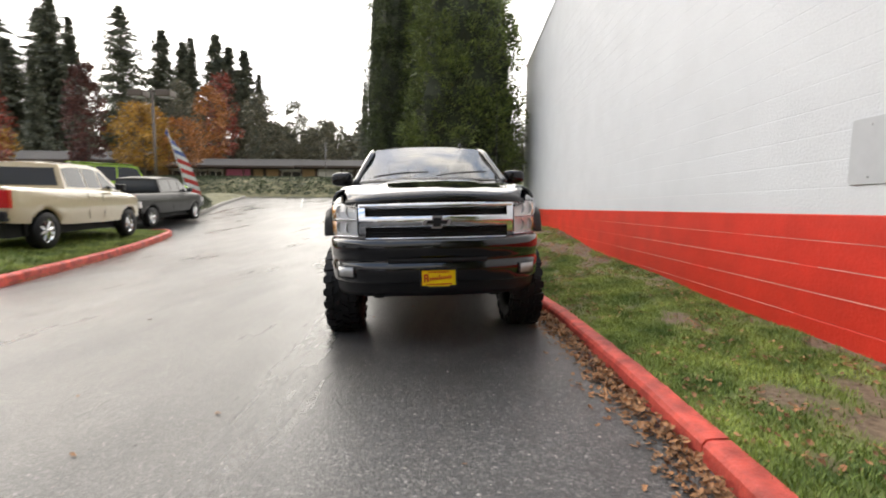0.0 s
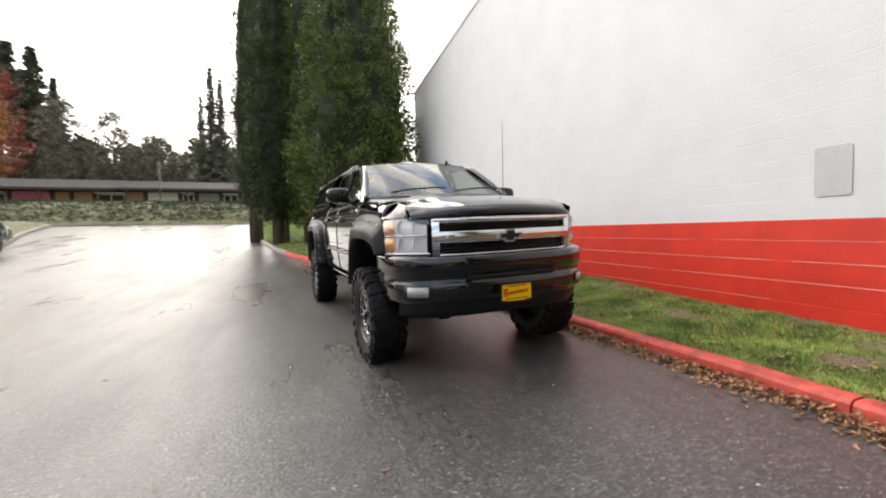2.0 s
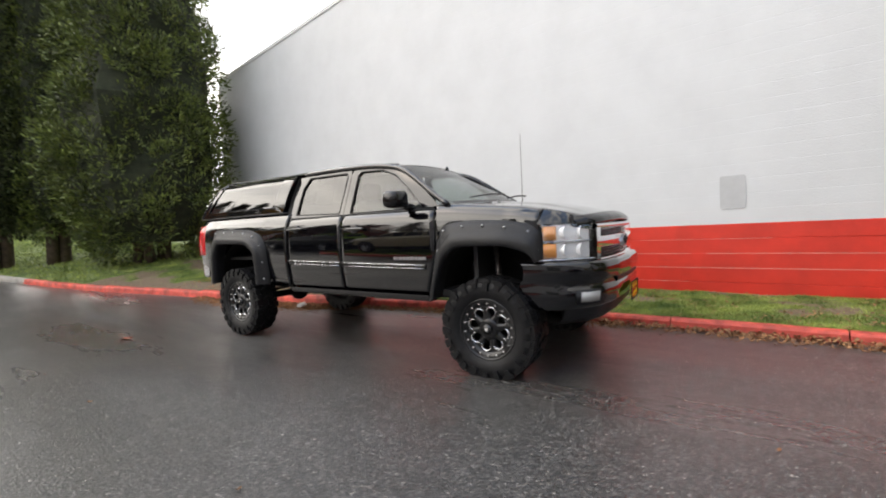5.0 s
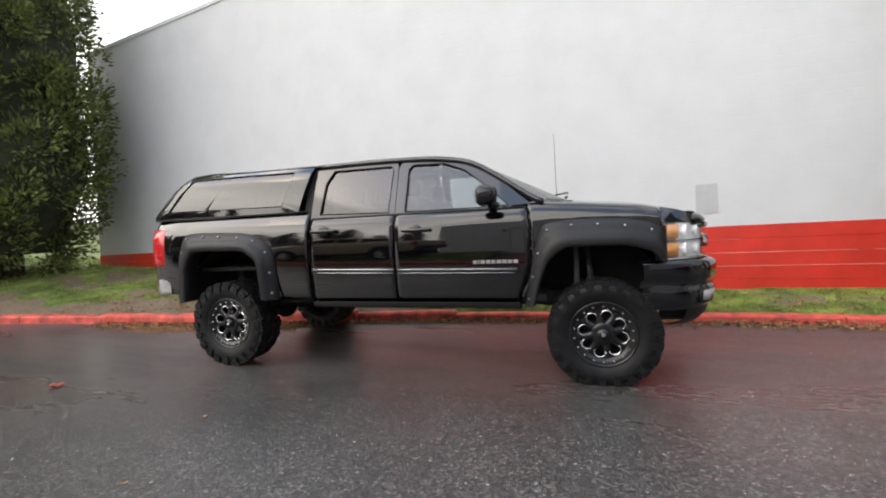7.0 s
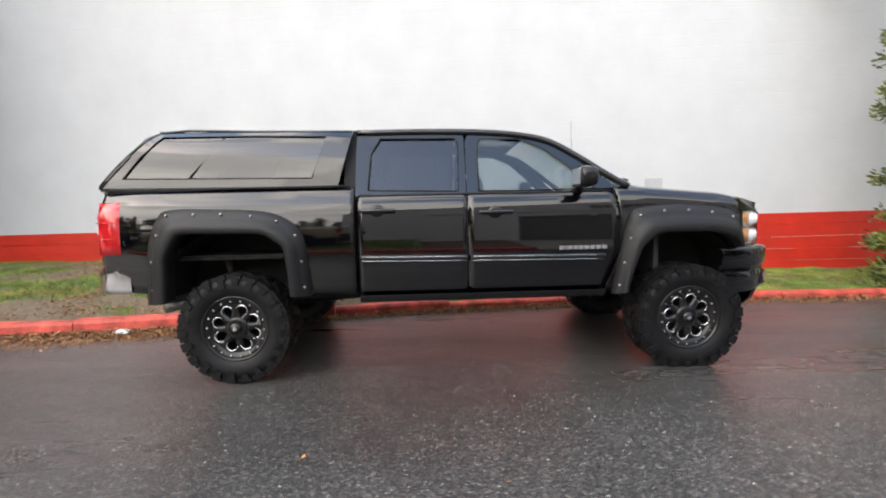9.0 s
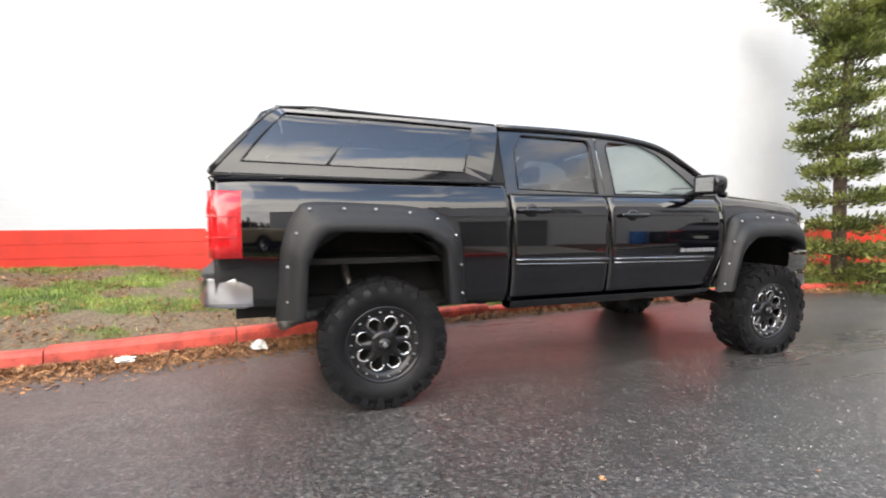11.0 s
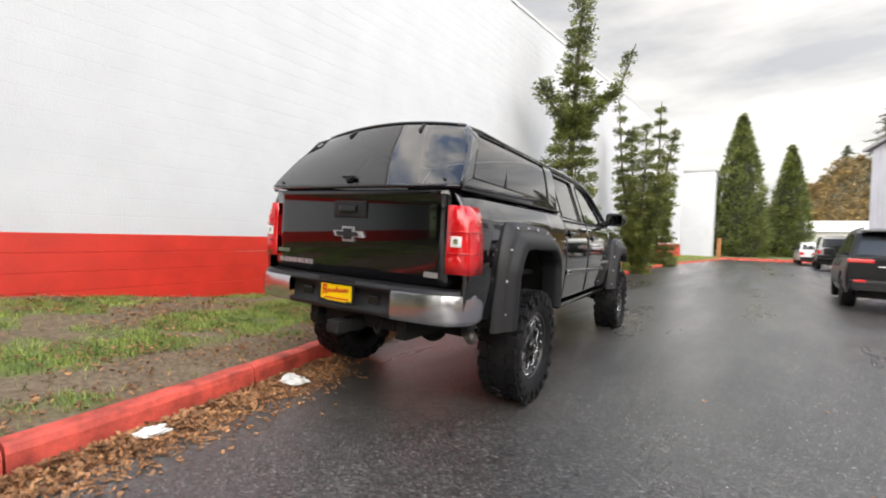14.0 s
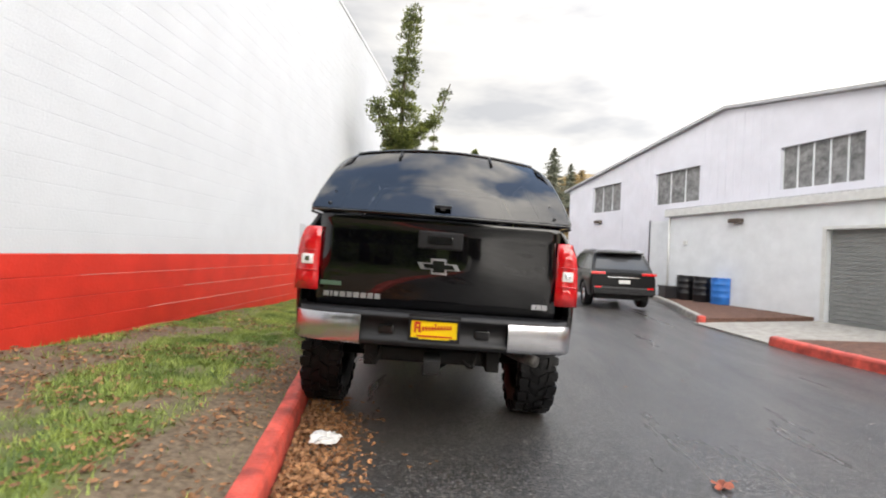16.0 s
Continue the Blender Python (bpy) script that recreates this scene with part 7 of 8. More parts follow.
            box("arch_lining", min(s * 0.30, wx - s * 0.02), max(s * 0.30, wx - s * 0.02), wy - wheel_r * 1.2, wy + wheel_r * 1.2, wheel_r * 0.8, min(zs(wy, 2) - 0.15, wheel_r * 2.15), M["dark"], car)
    # lamps, bumpers, mirrors, handles
    wr = zs(0.05, 3)
    for s in (-1, 1):
        x0, x1, z0, z1 = rear_lamps
        box("tail_lamp", min(s * x0, s * x1), max(s * x0, s * x1), -0.025, 0.10, z0, z1, M["red_lens"], car, bevel=0.015)
        if front_lamps:
            box("headlamp", min(s * (wr - 0.30), s * (wr - 0.02)), max(s * (wr - 0.30), s * (wr - 0.02)), L - 0.12, L + 0.015, zs(L, 2) - 0.28, zs(L, 2) - 0.08, M["white_lens"], car, bevel=0.02)
        bm2 = bmesh.new()
        box_into(bm2, min(s * (w0 - 0.02), s * (w0 + 0.20)), max(s * (w0 - 0.02), s * (w0 + 0.20)), cabin[-1][0] - 0.42, cabin[-1][0] - 0.28, base + 0.02, base + 0.20, 0.03)
        part("door_mirror", bm2, M["trim_black"], car)
        for hy in (0.45, 0.72):
            yy = y_r + (y_f - y_r) * hy
            box("door_handle", min(s * (zs(yy, 3) - 0.01), s * (zs(yy, 3) + 0.015)), max(s * (zs(yy, 3) - 0.01), s * (zs(yy, 3) + 0.015)), yy - 0.12, yy + 0.06, base - 0.20, base - 0.165, P, car, bevel=0.006)
            bm2 = bmesh.new()
            tube_into(bm2, [Vector((s * (zs(yy, 3) + 0.001), yy - 0.34, zs(yy, 1) + 0.12)), Vector((s * (zs(yy, 3) * 0.985), yy - 0.34, base - 0.06))], 0.006, 4)
            part("door_gap", bm2, M["dark"], car)
    box("rear_bumper", -wr * 0.97, wr * 0.97, -0.10, 0.06, zs(0, 1) + 0.02, zs(0, 1) + 0.22, M[trim], car, bevel=0.04)
    box("front_bumper", -wr * 0.97, wr * 0.97, L - 0.06, L + 0.08, zs(L, 1) + 0.02, zs(L, 1) + 0.25, M[trim], car, bevel=0.04)
    box("underbody", -wr * 0.8, wr * 0.8, 0.15, L - 0.2, wheel_r * 0.75, zs(L / 2, 1) + 0.25, M["dark"], car)
    if rear_plate:
        box("number_plate", -0.155, 0.155, -0.125, -0.108, rear_plate, rear_plate + 0.15, M["plate_yellow"], car, bevel=0.003)
    return car


M["dull_black"] = mat("dull_black_car_paint", (0.006, 0.006, 0.007), 0.32, coat=0.15, spec=0.25, var=0.1, scale=3.0)
M["cream_paint"] = mat("cream_car_paint", (0.60, 0.50, 0.33), 0.25, coat=1.0, var=0.03)
M["green_paint"] = mat("lime_car_paint", (0.30, 0.52, 0.02), 0.25, coat=1.0, var=0.03)
M["silver_paint"] = mat("silver_car_paint", (0.35, 0.36, 0.36), 0.3, metal=0.5, coat=1.0)
M["white_paint"] = mat("white_car_paint", (0.70, 0.70, 0.70), 0.3, coat=1.0)

TRUCK_ST = [(0.0, 0.62, 1.30, 0.97), (0.15, 0.60, 1.32, 1.0), (1.85, 0.50, 1.32, 1.0), (3.4, 0.48, 1.31, 1.0), (4.2, 0.50, 1.29, 1.0), (4.9, 0.55, 1.24, 0.99), (5.3, 0.55, 1.18, 0.94), (5.46, 0.60, 1.08, 0.86)]
TRUCK_CAB = [(1.80, 1.30), (1.90, 1.86), (2.3, 1.92), (3.1, 1.93), (3.5, 1.88), (4.28, 1.30)]


def ground_pose(x, y, yaw, zf):
    return Matrix.Translation((x, y, zf(x, y))) @ Matrix.Rotation(radians(yaw), 4, "Z")


cz = 0.29
vehicle("pickup_truck", Matrix.Translation((-9.07, 8.08, cz)) @ Matrix.Rotation(radians(11.5), 4, "Z") @ Matrix.Rotation(radians(0.9), 4, "X"), "cream crew-cab pickup parked on the lawn island", "pickup truck", 5.46, 2.0, TRUCK_ST, TRUCK_CAB, (1.05, 4.60), 0.40, "cream_paint", (0.79, 0.988, 0.90, 1.25), pickup_bed=(0.08, 1.78), trim="trim_black")
vehicle("pickup_truck", Matrix.Translation((-12.05, 15.95, lot_z(-11.9, 17.0) + 0.0)) @ Matrix.Rotation(radians(4.5), 4, "Z") @ Matrix.Rotation(radians(3.3), 4, "X"), "black crew-cab pickup with chrome trim parked by the planted strip", "pickup truck", 5.46, 2.0, TRUCK_ST, TRUCK_CAB, (1.05, 4.60), 0.39, "dull_black", (0.79, 0.988, 0.90, 1.25), pickup_bed=(0.08, 1.78), trim="satin_chrome")
JEEP_ST = [(0.0, 0.62, 1.14, 0.80), (0.1, 0.60, 1.16, 0.82), (2.6, 0.55, 1.16, 0.82), (3.0, 0.58, 1.15, 0.80), (4.2, 0.62, 1.10, 0.72), (4.3, 0.66, 1.04, 0.70)]
JEEP_CAB = [(0.06, 1.15), (0.14, 1.82), (0.6, 1.86), (2.2, 1.86), (2.45, 1.80), (2.80, 1.15)]
jeep = vehicle("off_road_car", Matrix.Translation((-16.45, 19.35, 1.06)) @ Matrix.Rotation(radians(-58), 4, "Z"), "lime green boxy four-door off-road car", "car", 4.7, 1.72, [(a * 1.093, b, c + 0.06, d * 1.04) for a, b, c, d in JEEP_ST], [(a * 1.093, b + (0.06 if b < 1.3 else 0.14)) for a, b in JEEP_CAB], (0.90, 3.95), 0.44, "green_paint", (0.66, 0.80, 0.90, 1.10))
box("roof_panel", -0.70, 0.70, 0.15, 2.50, 2.025, 2.065, M["green_paint"], jeep, bevel=0.015)
vehicle("car", Matrix.Translation((-21.5, 18.8, 1.06)) @ Matrix.Rotation(radians(-35), 4, "Z"), "dark parked car behind the lime one", "car", 4.6, 1.8, [(0, 0.35, 0.95, 0.86), (0.2, 0.3, 1.0, 0.9), (3.4, 0.25, 0.98, 0.9), (4.6, 0.35, 0.75, 0.82)], [(0.35, 0.98), (0.8, 1.48), (1.4, 1.56), (2.4, 1.55), (3.4, 0.98)], (0.85, 3.65), 0.33, "silver_paint", (0.62, 0.85, 0.70, 0.88))
SUV_ST = [(0.0, 0.42, 1.02, 0.88), (0.15, 0.36, 1.06, 0.92), (1.0, 0.32, 1.08, 0.93), (3.2, 0.30, 1.05, 0.93), (3.9, 0.34, 1.00, 0.91), (4.4, 0.38, 0.86, 0.84), (4.62, 0.42, 0.74, 0.76)]
SUV_CAB = [(0.16, 1.05), (0.55, 1.58), (1.2, 1.67), (2.2, 1.66), (2.6, 1.58), (3.45, 1.05)]
suv = vehicle("suv", Matrix.Translation((-4.92, -0.42, lot_z(-4.9, -2))) @ Matrix.Rotation(radians(176), 4, "Z"), "dark grey compact suv parked by the kerb", "car", 4.62, 1.86, SUV_ST, SUV_CAB, (0.90, 3.62), 0.36, "dull_black", (0.50, 0.90, 0.98, 1.06), trim="trim_black")
box("number_plate", -0.155, 0.155, -0.115, -0.105, 0.74, 0.84, M["house_white"], suv)
for s in (-1, 1):
    box("bumper_reflector", min(s * 0.62, s * 0.80), max(s * 0.62, s * 0.80), -0.108, -0.09, 0.60, 0.65, M["red_lens"], suv)
    tube("roof_bar", [(s * 0.62, 0.7, 1.70), (s * 0.62, 2.4, 1.70)], 0.018, M["satin_chrome"], suv)
box("chrome_trim", -0.45, 0.45, -0.04, -0.02, 0.90, 0.925, M["chrome"], suv)
box("roof_spoiler", -0.66, 0.66, 0.36, 0.62, 1.60, 1.635, M["paint_black"], suv, bevel=0.012)
box("bumper_trim", -0.80, 0.80, -0.112, -0.10, 0.44, 0.52, M["trim_black"], suv, bevel=0.004)
j2 = vehicle("off_road_car", Matrix.Translation((-6.45, -20.2, lot_z(-6, -20))) @ Matrix.Rotation(radians(178), 4, "Z"), "silver boxy off-road car parked by the grey building", "car", 4.0, 1.7, JEEP_ST, JEEP_CAB, (0.85, 3.45), 0.40, "silver_paint", (0.66, 0.80, 0.90, 1.10), rear_plate=0.72)
bm = bmesh.new()
bmesh.ops.create_cone(bm, cap_ends=True, segments=20, radius1=0.37, radius2=0.37, depth=0.24)
bmesh.ops.transform(bm, matrix=Matrix.Translation((0.0, -0.14, 1.02)) @ Matrix.Rotation(radians(90), 4, "X"), verts=bm.verts)
part("spare_wheel", bm, M["rubber"], j2)
vehicle("car", Matrix.Translation((-6.3, -27.0, lot_z(-6, -27))) @ Matrix.Rotation(radians(180), 4, "Z"), "white parked car far down the drive", "car", 4.6, 1.8, [(0, 0.35, 0.95, 0.86), (0.2, 0.3, 1.0, 0.9), (3.4, 0.25, 0.98, 0.9), (4.6, 0.35, 0.75, 0.82)], [(0.35, 0.98), (0.8, 1.48), (1.4, 1.56), (2.4, 1.55), (3.4, 0.98)], (0.85, 3.65), 0.33, "white_paint", (0.62, 0.85, 0.70, 0.88))

# ---- grey metal building with the annex ----
M["lav_metal"] = mat("pale_lavender_metal", (0.70, 0.70, 0.76), 0.5, var=0.05, scale=1.2)
M["annex_paint"] = mat("pale_grey_paint", (0.72, 0.74, 0.76), 0.6, var=0.06, scale=2.0)
M["roller"] = mat("grey_roller_door", (0.20, 0.205, 0.20), 0.5, var=0.1, scale=3.0)
M["old_glass"] = mat("weathered_translucent_panel", (0.20, 0.20, 0.20), 0.5, var=0.5, scale=6.0)
M["bark_bed"] = mat("red_bark_mulch", (0.13, 0.065, 0.045), 0.95, var=0.4, scale=9.0, bump=1.0, bump_scale=70.0)
GB = math.atan(0.33)
GREY = Matrix.Translation((-10.05, 0.0, 0.0)) @ Matrix.Rotation(GB, 4, "Z")
# local frame: +y runs along the front wall, x = 0 is the annex front, -x goes into the building
K = math.sqrt(1 + 0.33 ** 2)
gb = thing("grey_building", GREY, "pale lavender metal building with a low gable", "building", kind="structure")


def gy(y):
    return y * K


def gable_z(y):
    peak = gy(-3.12)
    return 6.86 - (0.175 * abs(y - peak) if y < peak else 0.170 * (y - peak))


y0, y1 = gy(-12.2), gy(9.0)
XW = -0.30
bm = bmesh.new()
WINS = [(gy(-10.2), gy(-8.2), 3.81, 5.11), (gy(-6.15), gy(-4.1), 3.82, 5.12), (gy(-1.33), gy(0.69), 3.83, 5.12)]
cols = sorted({y0, gy(-3.12), y1} | {w[0] for w in WINS} | {w[1] for w in WINS})
for a, b in zip(cols, cols[1:]):
    hole = [w for w in WINS if abs(w[0] - a) < 1e-6 and abs(w[1] - b) < 1e-6]
    if hole:
        w = hole[0]
        bm.faces.new([bm.verts.new((XW, y, z)) for y, z in ((a, -0.3), (b, -0.3), (b, w[2]), (a, w[2]))])
        bm.faces.new([bm.verts.new((XW, y, z)) for y, z in ((a, w[3]), (b, w[3]), (b, gable_z(b)), (a, gable_z(a)))])
        for p, q in (((a, w[2]), (b, w[2])), ((b, w[2]), (b, w[3])), ((b, w[3]), (a, w[3])), ((a, w[3]), (a, w[2]))):
            bm.faces.new([bm.verts.new((x, yz[0], yz[1])) for x, yz in ((XW, p), (XW, q), (XW - 0.25, q), (XW - 0.25, p))])
    else:
        bm.faces.new([bm.verts.new((XW, y, z)) for y, z in ((a, -0.3), (b, -0.3), (b, gable_z(b)), (a, gable_z(a)))])
bm.faces.new([bm.verts.new(p) for p in ((XW, y0, -0.3), (XW, y0, gable_z(y0)), (XW - 18, y0, gable_z(y0)), (XW - 18, y0, -0.3))])
part("front_wall", bm, M["lav_metal"], gb)
bm = bmesh.new()
yp = gy(-3.12)
for a, b in ((y0 - 0.3, yp), (yp, y1)):
    za, zb = gable_z(a), gable_z(b)
    q = [(XW + 0.18, a, za + 0.02), (XW + 0.18, b, zb + 0.02), (XW - 18, b, zb + 0.02), (XW - 18, a, za + 0.02)]
    v = [bm.verts.new(p) for p in q] + [bm.verts.new((p[0], p[1], p[2] + 0.10)) for p in q]
    for f in ((0, 1, 2, 3), (4, 7, 6, 5), (0, 4, 5, 1), (3, 2, 6, 7), (0, 3, 7, 4), (1, 5, 6, 2)):
        bm.faces.new([v[i] for i in f])
part("roof", bm, M["flashing"], gb)
for w in WINS:
    win = box("window", XW - 0.16, XW - 0.12, w[0], w[1], w[2], w[3], M["old_glass"], gb, label="dirty translucent window panel")
    n = 5 if w is WINS[2] else 3
    for k in range(n + 1):
        yy = w[0] + (w[1] - w[0]) * k / n
        box("window_bar", XW - 0.118, XW - 0.095, yy - 0.02, yy + 0.02, w[2], w[3], M["annex_paint"], win)
# vertical ribs of the metal sheets
bm = bmesh.new()
yy = y0 + 0.15
while yy < y1:
    if not any(w[0] - 0.03 < yy < w[1] + 0.03 for w in WINS):
        box_into(bm, XW + 0.001, XW + 0.012, yy - 0.015, yy + 0.015, -0.2, gable_z(yy) - 0.05)
    yy += 0.305
tagged(part("wall_ribs", bm, M["lav_metal"], gb), kind="stuff")
# annex
ANX0, ANX1 = gy(-5.06), gy(6.0)
D0 = gy(0.10)
bm = bmesh.new()
for a, b, z0, z1 in ((ANX0, D0, -0.3, 3.26), (D0, D0 + 3.0, 2.54, 3.26), (D0 + 3.0, ANX1, -0.3, 3.26)):
    bm.faces.new([bm.verts.new((0, y, z)) for y, z in ((a, z0), (b, z0), (b, z1), (a, z1))])
for (p, q) in (((D0, -0.3), (D0, 2.54)), ((D0, 2.54), (D0 + 3.0, 2.54)), ((D0 + 3.0, 2.54), (D0 + 3.0, -0.3))):
    bm.faces.new([bm.verts.new(v) for v in ((0, *p), (0, *q), (-0.22, *q), (-0.22, *p))])
bm.faces.new([bm.verts.new((x, ANX0, z)) for x, z in ((0, -0.3), (0, 3.26), (XW, 3.26), (XW, -0.3))])
part("annex_wall", bm, M["annex_paint"], gb)
box("annex_eave", XW, 0.16, ANX0 - 0.12, ANX1, 3.24, 3.50, M["house_white"], gb, bevel=0.02)
bm = bmesh.new()
k = 0
yy = ANX0 - 0.1
while yy < ANX1:
    box_into(bm, XW, 0.14, yy, yy + 0.07, 3.50, 3.535)
    yy += 0.14
tagged(part("corrugated_roof", bm, M["flashing"], gb), kind="stuff")
door = thing("roller_door", None)
door.parent = gb
door["label"] = "closed grey roller door"
for k in range(21):
    box("slat", -0.20, -0.165, D0 + 0.02, D0 + 2.98, 0.03 + k * 0.12, 0.03 + k * 0.12 + 0.113, M["roller"], door)
box("door_frame", -0.01, 0.03, D0 - 0.09, D0, 0.0, 2.62, M["house_white"], gb)
box("door_frame", -0.01, 0.03, D0, D0 + 3.0, 2.54, 2.62, M["house_white"], gb)
door = thing("roller_door", None)
door.parent = gb
door["label"] = "pale roller door beside the annex"
for k in range(24):
    box("slat", XW + 0.004, XW + 0.03, gy(-6.3), ANX0 - 0.02, 0.03 + k * 0.13, 0.03 + k * 0.13 + 0.122, M["annex_paint"], door)
box("door_frame", XW, XW + 0.05, gy(-6.3) - 0.05, gy(-6.3), 0.0, 3.18, M["trim_black"], gb)
tube("downpipe", [(0.06, ANX0 + 0.05, 0.1), (0.06, ANX0 + 0.05, 3.2)], 0.04, M["house_white"], gb)
for yy, zz, nm in ((gy(-2.35), 2.85, "wall_lamp"), (gy(-9.6), 3.25, "wall_lamp")):
    bm = bmesh.new()
    xx = 0.0 if zz < 3 else XW
    box_into(bm, xx, xx + 0.22, yy - 0.2, yy + 0.2, zz, zz + 0.14, 0.03)
    part(nm, bm, M["brown_metal"], gb)
box("meter_box", 0.0, 0.06, gy(-4.35), gy(-4.35) + 0.12, 2.15, 2.30, M["house_white"], gb)

# kerbs, bark beds and the apron before the roller door
def flat_patch(name, pts, z, material, label, category, thick=0.08):
    bm = bmesh.new()
    f = bm.faces.new([bm.verts.new((x, y, z)) for x, y in pts])
    out = bmesh.ops.extrude_face_region(bm, geom=[f])
    bmesh.ops.translate(bm, vec=(0, 0, thick), verts=[g for g in out["geom"] if isinstance(g, bmesh.types.BMVert)])
    bmesh.ops.recalc_face_normals(bm, faces=bm.faces[:])
    return tagged(part(name, bm, material), label, category, kind="structure")


RK = [(-8.2, -7.5), (-7.56, -4.1), (-6.9, -1.6), (-6.02, 1.47)]
kerb_run("concrete kerb with a red-painted end by the bark bed", RK, 1.5, 0.16, 0.14, M["concrete"], -1, mats=lambda p: M["red_kerb"] if p[1] > 0.75 else M["concrete"])
flat_patch("bark_bed", [(-6.15, 1.45), (-9.98, -0.08), (-8.45, -4.8), (-7.7, -7.4), (-8.25, -7.4), (-7.7, -4.1), (-7.0, -1.6)], 0.02, M["bark_bed"], "reddish bark mulch bed along the grey building", "mulch bed", 0.12)
flat_patch("bark_bed", [(-6.25, 3.97), (-11.2, 3.4), (-12.1, 6.5), (-6.62, 6.5), (-6.36, 5.2)], 0.02, M["bark_bed"], "reddish bark mulch bed beside the apron", "mulch bed", 0.12)
flat_patch("concrete_apron", [(-5.85, 1.6), (-5.95, 3.95), (-11.1, 3.3), (-10.02, -0.02)], 0.018, M["concrete"], "pale concrete apron before the roller door", "pavement", 0.03)


def drum(x, y, z, material, label, rad=0.29, h=0.88):
    d = thing("drum", Matrix.Translation((x, y, z)), label, "drum", group="drums by the annex")
    ring = lambda r, zz: [Vector((r * math.cos(a), r * math.sin(a), zz)) for a in span(0, math.tau, 24)]
    rows = [ring(0.001, 0.0), ring(rad * 0.97, 0.0), ring(rad, 0.02)]
    for k in range(3):
        zc = h * (0.28 + 0.24 * k)
        rows += [ring(rad, zc - 0.02), ring(rad + 0.012, zc), ring(rad, zc + 0.02)]
    rows += [ring(rad, h - 0.02), ring(rad + 0.008, h), ring(rad * 0.96, h), ring(rad * 0.95, h - 0.02)]
    part("barrel", grid(rows), M[material], d, smooth=True)
    part("lid", grid([ring(rad * 0.95, h - 0.02), ring(0.001, h - 0.015)]), M[material], d)
    bm2 = bmesh.new()
    bmesh.ops.create_cone(bm2, cap_ends=True, segments=10, radius1=0.035, radius2=0.035, depth=0.03)
    bmesh.ops.translate(bm2, vec=(rad * 0.6, 0, h), verts=bm2.verts)
    part("bung", bm2, M["trim_black"], d)


M["drum_blue"] = mat("blue_plastic", (0.02, 0.17, 0.55), 0.4, var=0.12)
M["drum_black"] = mat("black_drum_paint", (0.015, 0.015, 0.017), 0.35, var=0.2)
drum(-9.05, -2.75, 0.14, "drum_blue", "blue plastic drum beside the annex wall")
drum(-8.80, -3.40, 0.14, "drum_black", "black steel drum beside the annex wall")
drum(-8.55, -4.05, 0.14, "drum_black", "black steel drum beside the annex wall")
tubx = thing("crate", Matrix.Translation((-8.15, -4.35, 0.14)), "low black plastic crate by the drums", "crate")
box("tub", -0.3, 0.3, -0.3, 0.3, 0, 0.42, M["drum_black"], tubx, bevel=0.04)
box("rim", -0.33, 0.33, -0.33, 0.33, 0.40, 0.46, M["drum_black"], tubx, bevel=0.02)

# ---- end of the drive ----
kerb_run("red kerb across the end of the drive", [(0.55, -33.0), (-3.0, -33.6), (-9.5, -35.0), (-16, -37.0)], 3.0, 0.16, 0.14, M["red_kerb"], 1)
flat_patch("end_lawn", [(0.5, -33.1), (-3.0, -33.7), (-9.5, -35.1), (-16, -37.1), (-16, -80), (40, -80), (40, -36.4), (0.5, -36.4)], -0.05, M["turf"], "grass beyond the end of the drive", "lawn", 0.20)
wb = thing("white_building", None, "white building at the end of the drive", "building", kind="structure")
box("white_wall", 0.15, 14, -62, -36.6, -0.4, 8.2, M["white_block"], wb)
box("roof_edge", 0.05, 14.1, -62.1, -36.5, 8.2, 8.36, M["flashing"], wb)
sh = thing("white_shed", Matrix.Translation((-8.0, -52.0, -0.2)), "low white shed far down the drive", "building")
box("wall", -6, 3, -8, 0, 0, 3.2, M["house_white"], sh)
bm = bmesh.new()
q = [(-6.3, -8.2, 3.2), (3.3, -8.2, 3.2), (3.3, 0.3, 3.2), (-6.3, 0.3, 3.2), (-6.3, -4, 4.6), (3.3, -4, 4.6)]
v = [bm.verts.new(p) for p in q]
for f in ((0, 1, 5, 4), (2, 3, 4, 5), (0, 4, 3), (1, 2, 5)):
    bm.faces.new([v[i] for i in f])
part("roof", bm, M["house_white"], sh)
M["orange_wood"] = mat("orange_wood", (0.38, 0.17, 0.06), 0.7, var=0.2, scale=5.0)
ps = thing("wooden_post", Matrix.Translation((-0.5, -33.6, 0.0)), "orange-brown wooden sign post by the kerb", "post")
box("post_shaft", -0.14, 0.14, -0.14, 0.14, 0, 1.75, M["orange_wood"], ps, bevel=0.02)
box("post_cap", -0.17, 0.17, -0.17, 0.17, 1.75, 1.83, M["orange_wood"], ps, bevel=0.02)

# the car park and the yard lie turned some two degrees from the line of the white wall
def turned(x, y, degrees, dx, dy, dz):
    c = Vector((x, y, 0))
    return Matrix.Translation(c + Vector((dx, dy, dz))) @ Matrix.Rotation(radians(degrees), 4, "Z") @ Matrix.Translation(-c)


CAR_PARK, YARD = turned(-0.8, 0.2, 1.9, 0.055, -0.04, 0.04), turned(-0.5, 12.0, 2.05, -0.57, 0.0, 0.04)
for ob in [o for o in scene.collection.objects if o not in standing and o.parent is None and o.get("group") != "conifers along the white wall"]:
    spots = [o.matrix_basis @ Vector(p) if o is ob else ob.matrix_basis @ o.matrix_basis @ Vector(p) for o in (ob, *ob.children) if o.type == "MESH" for p in o.bound_box]
    ob.matrix_basis = (CAR_PARK if sum(p.y for p in spots) / len(spots) > 6.0 else YARD) @ ob.matrix_basis

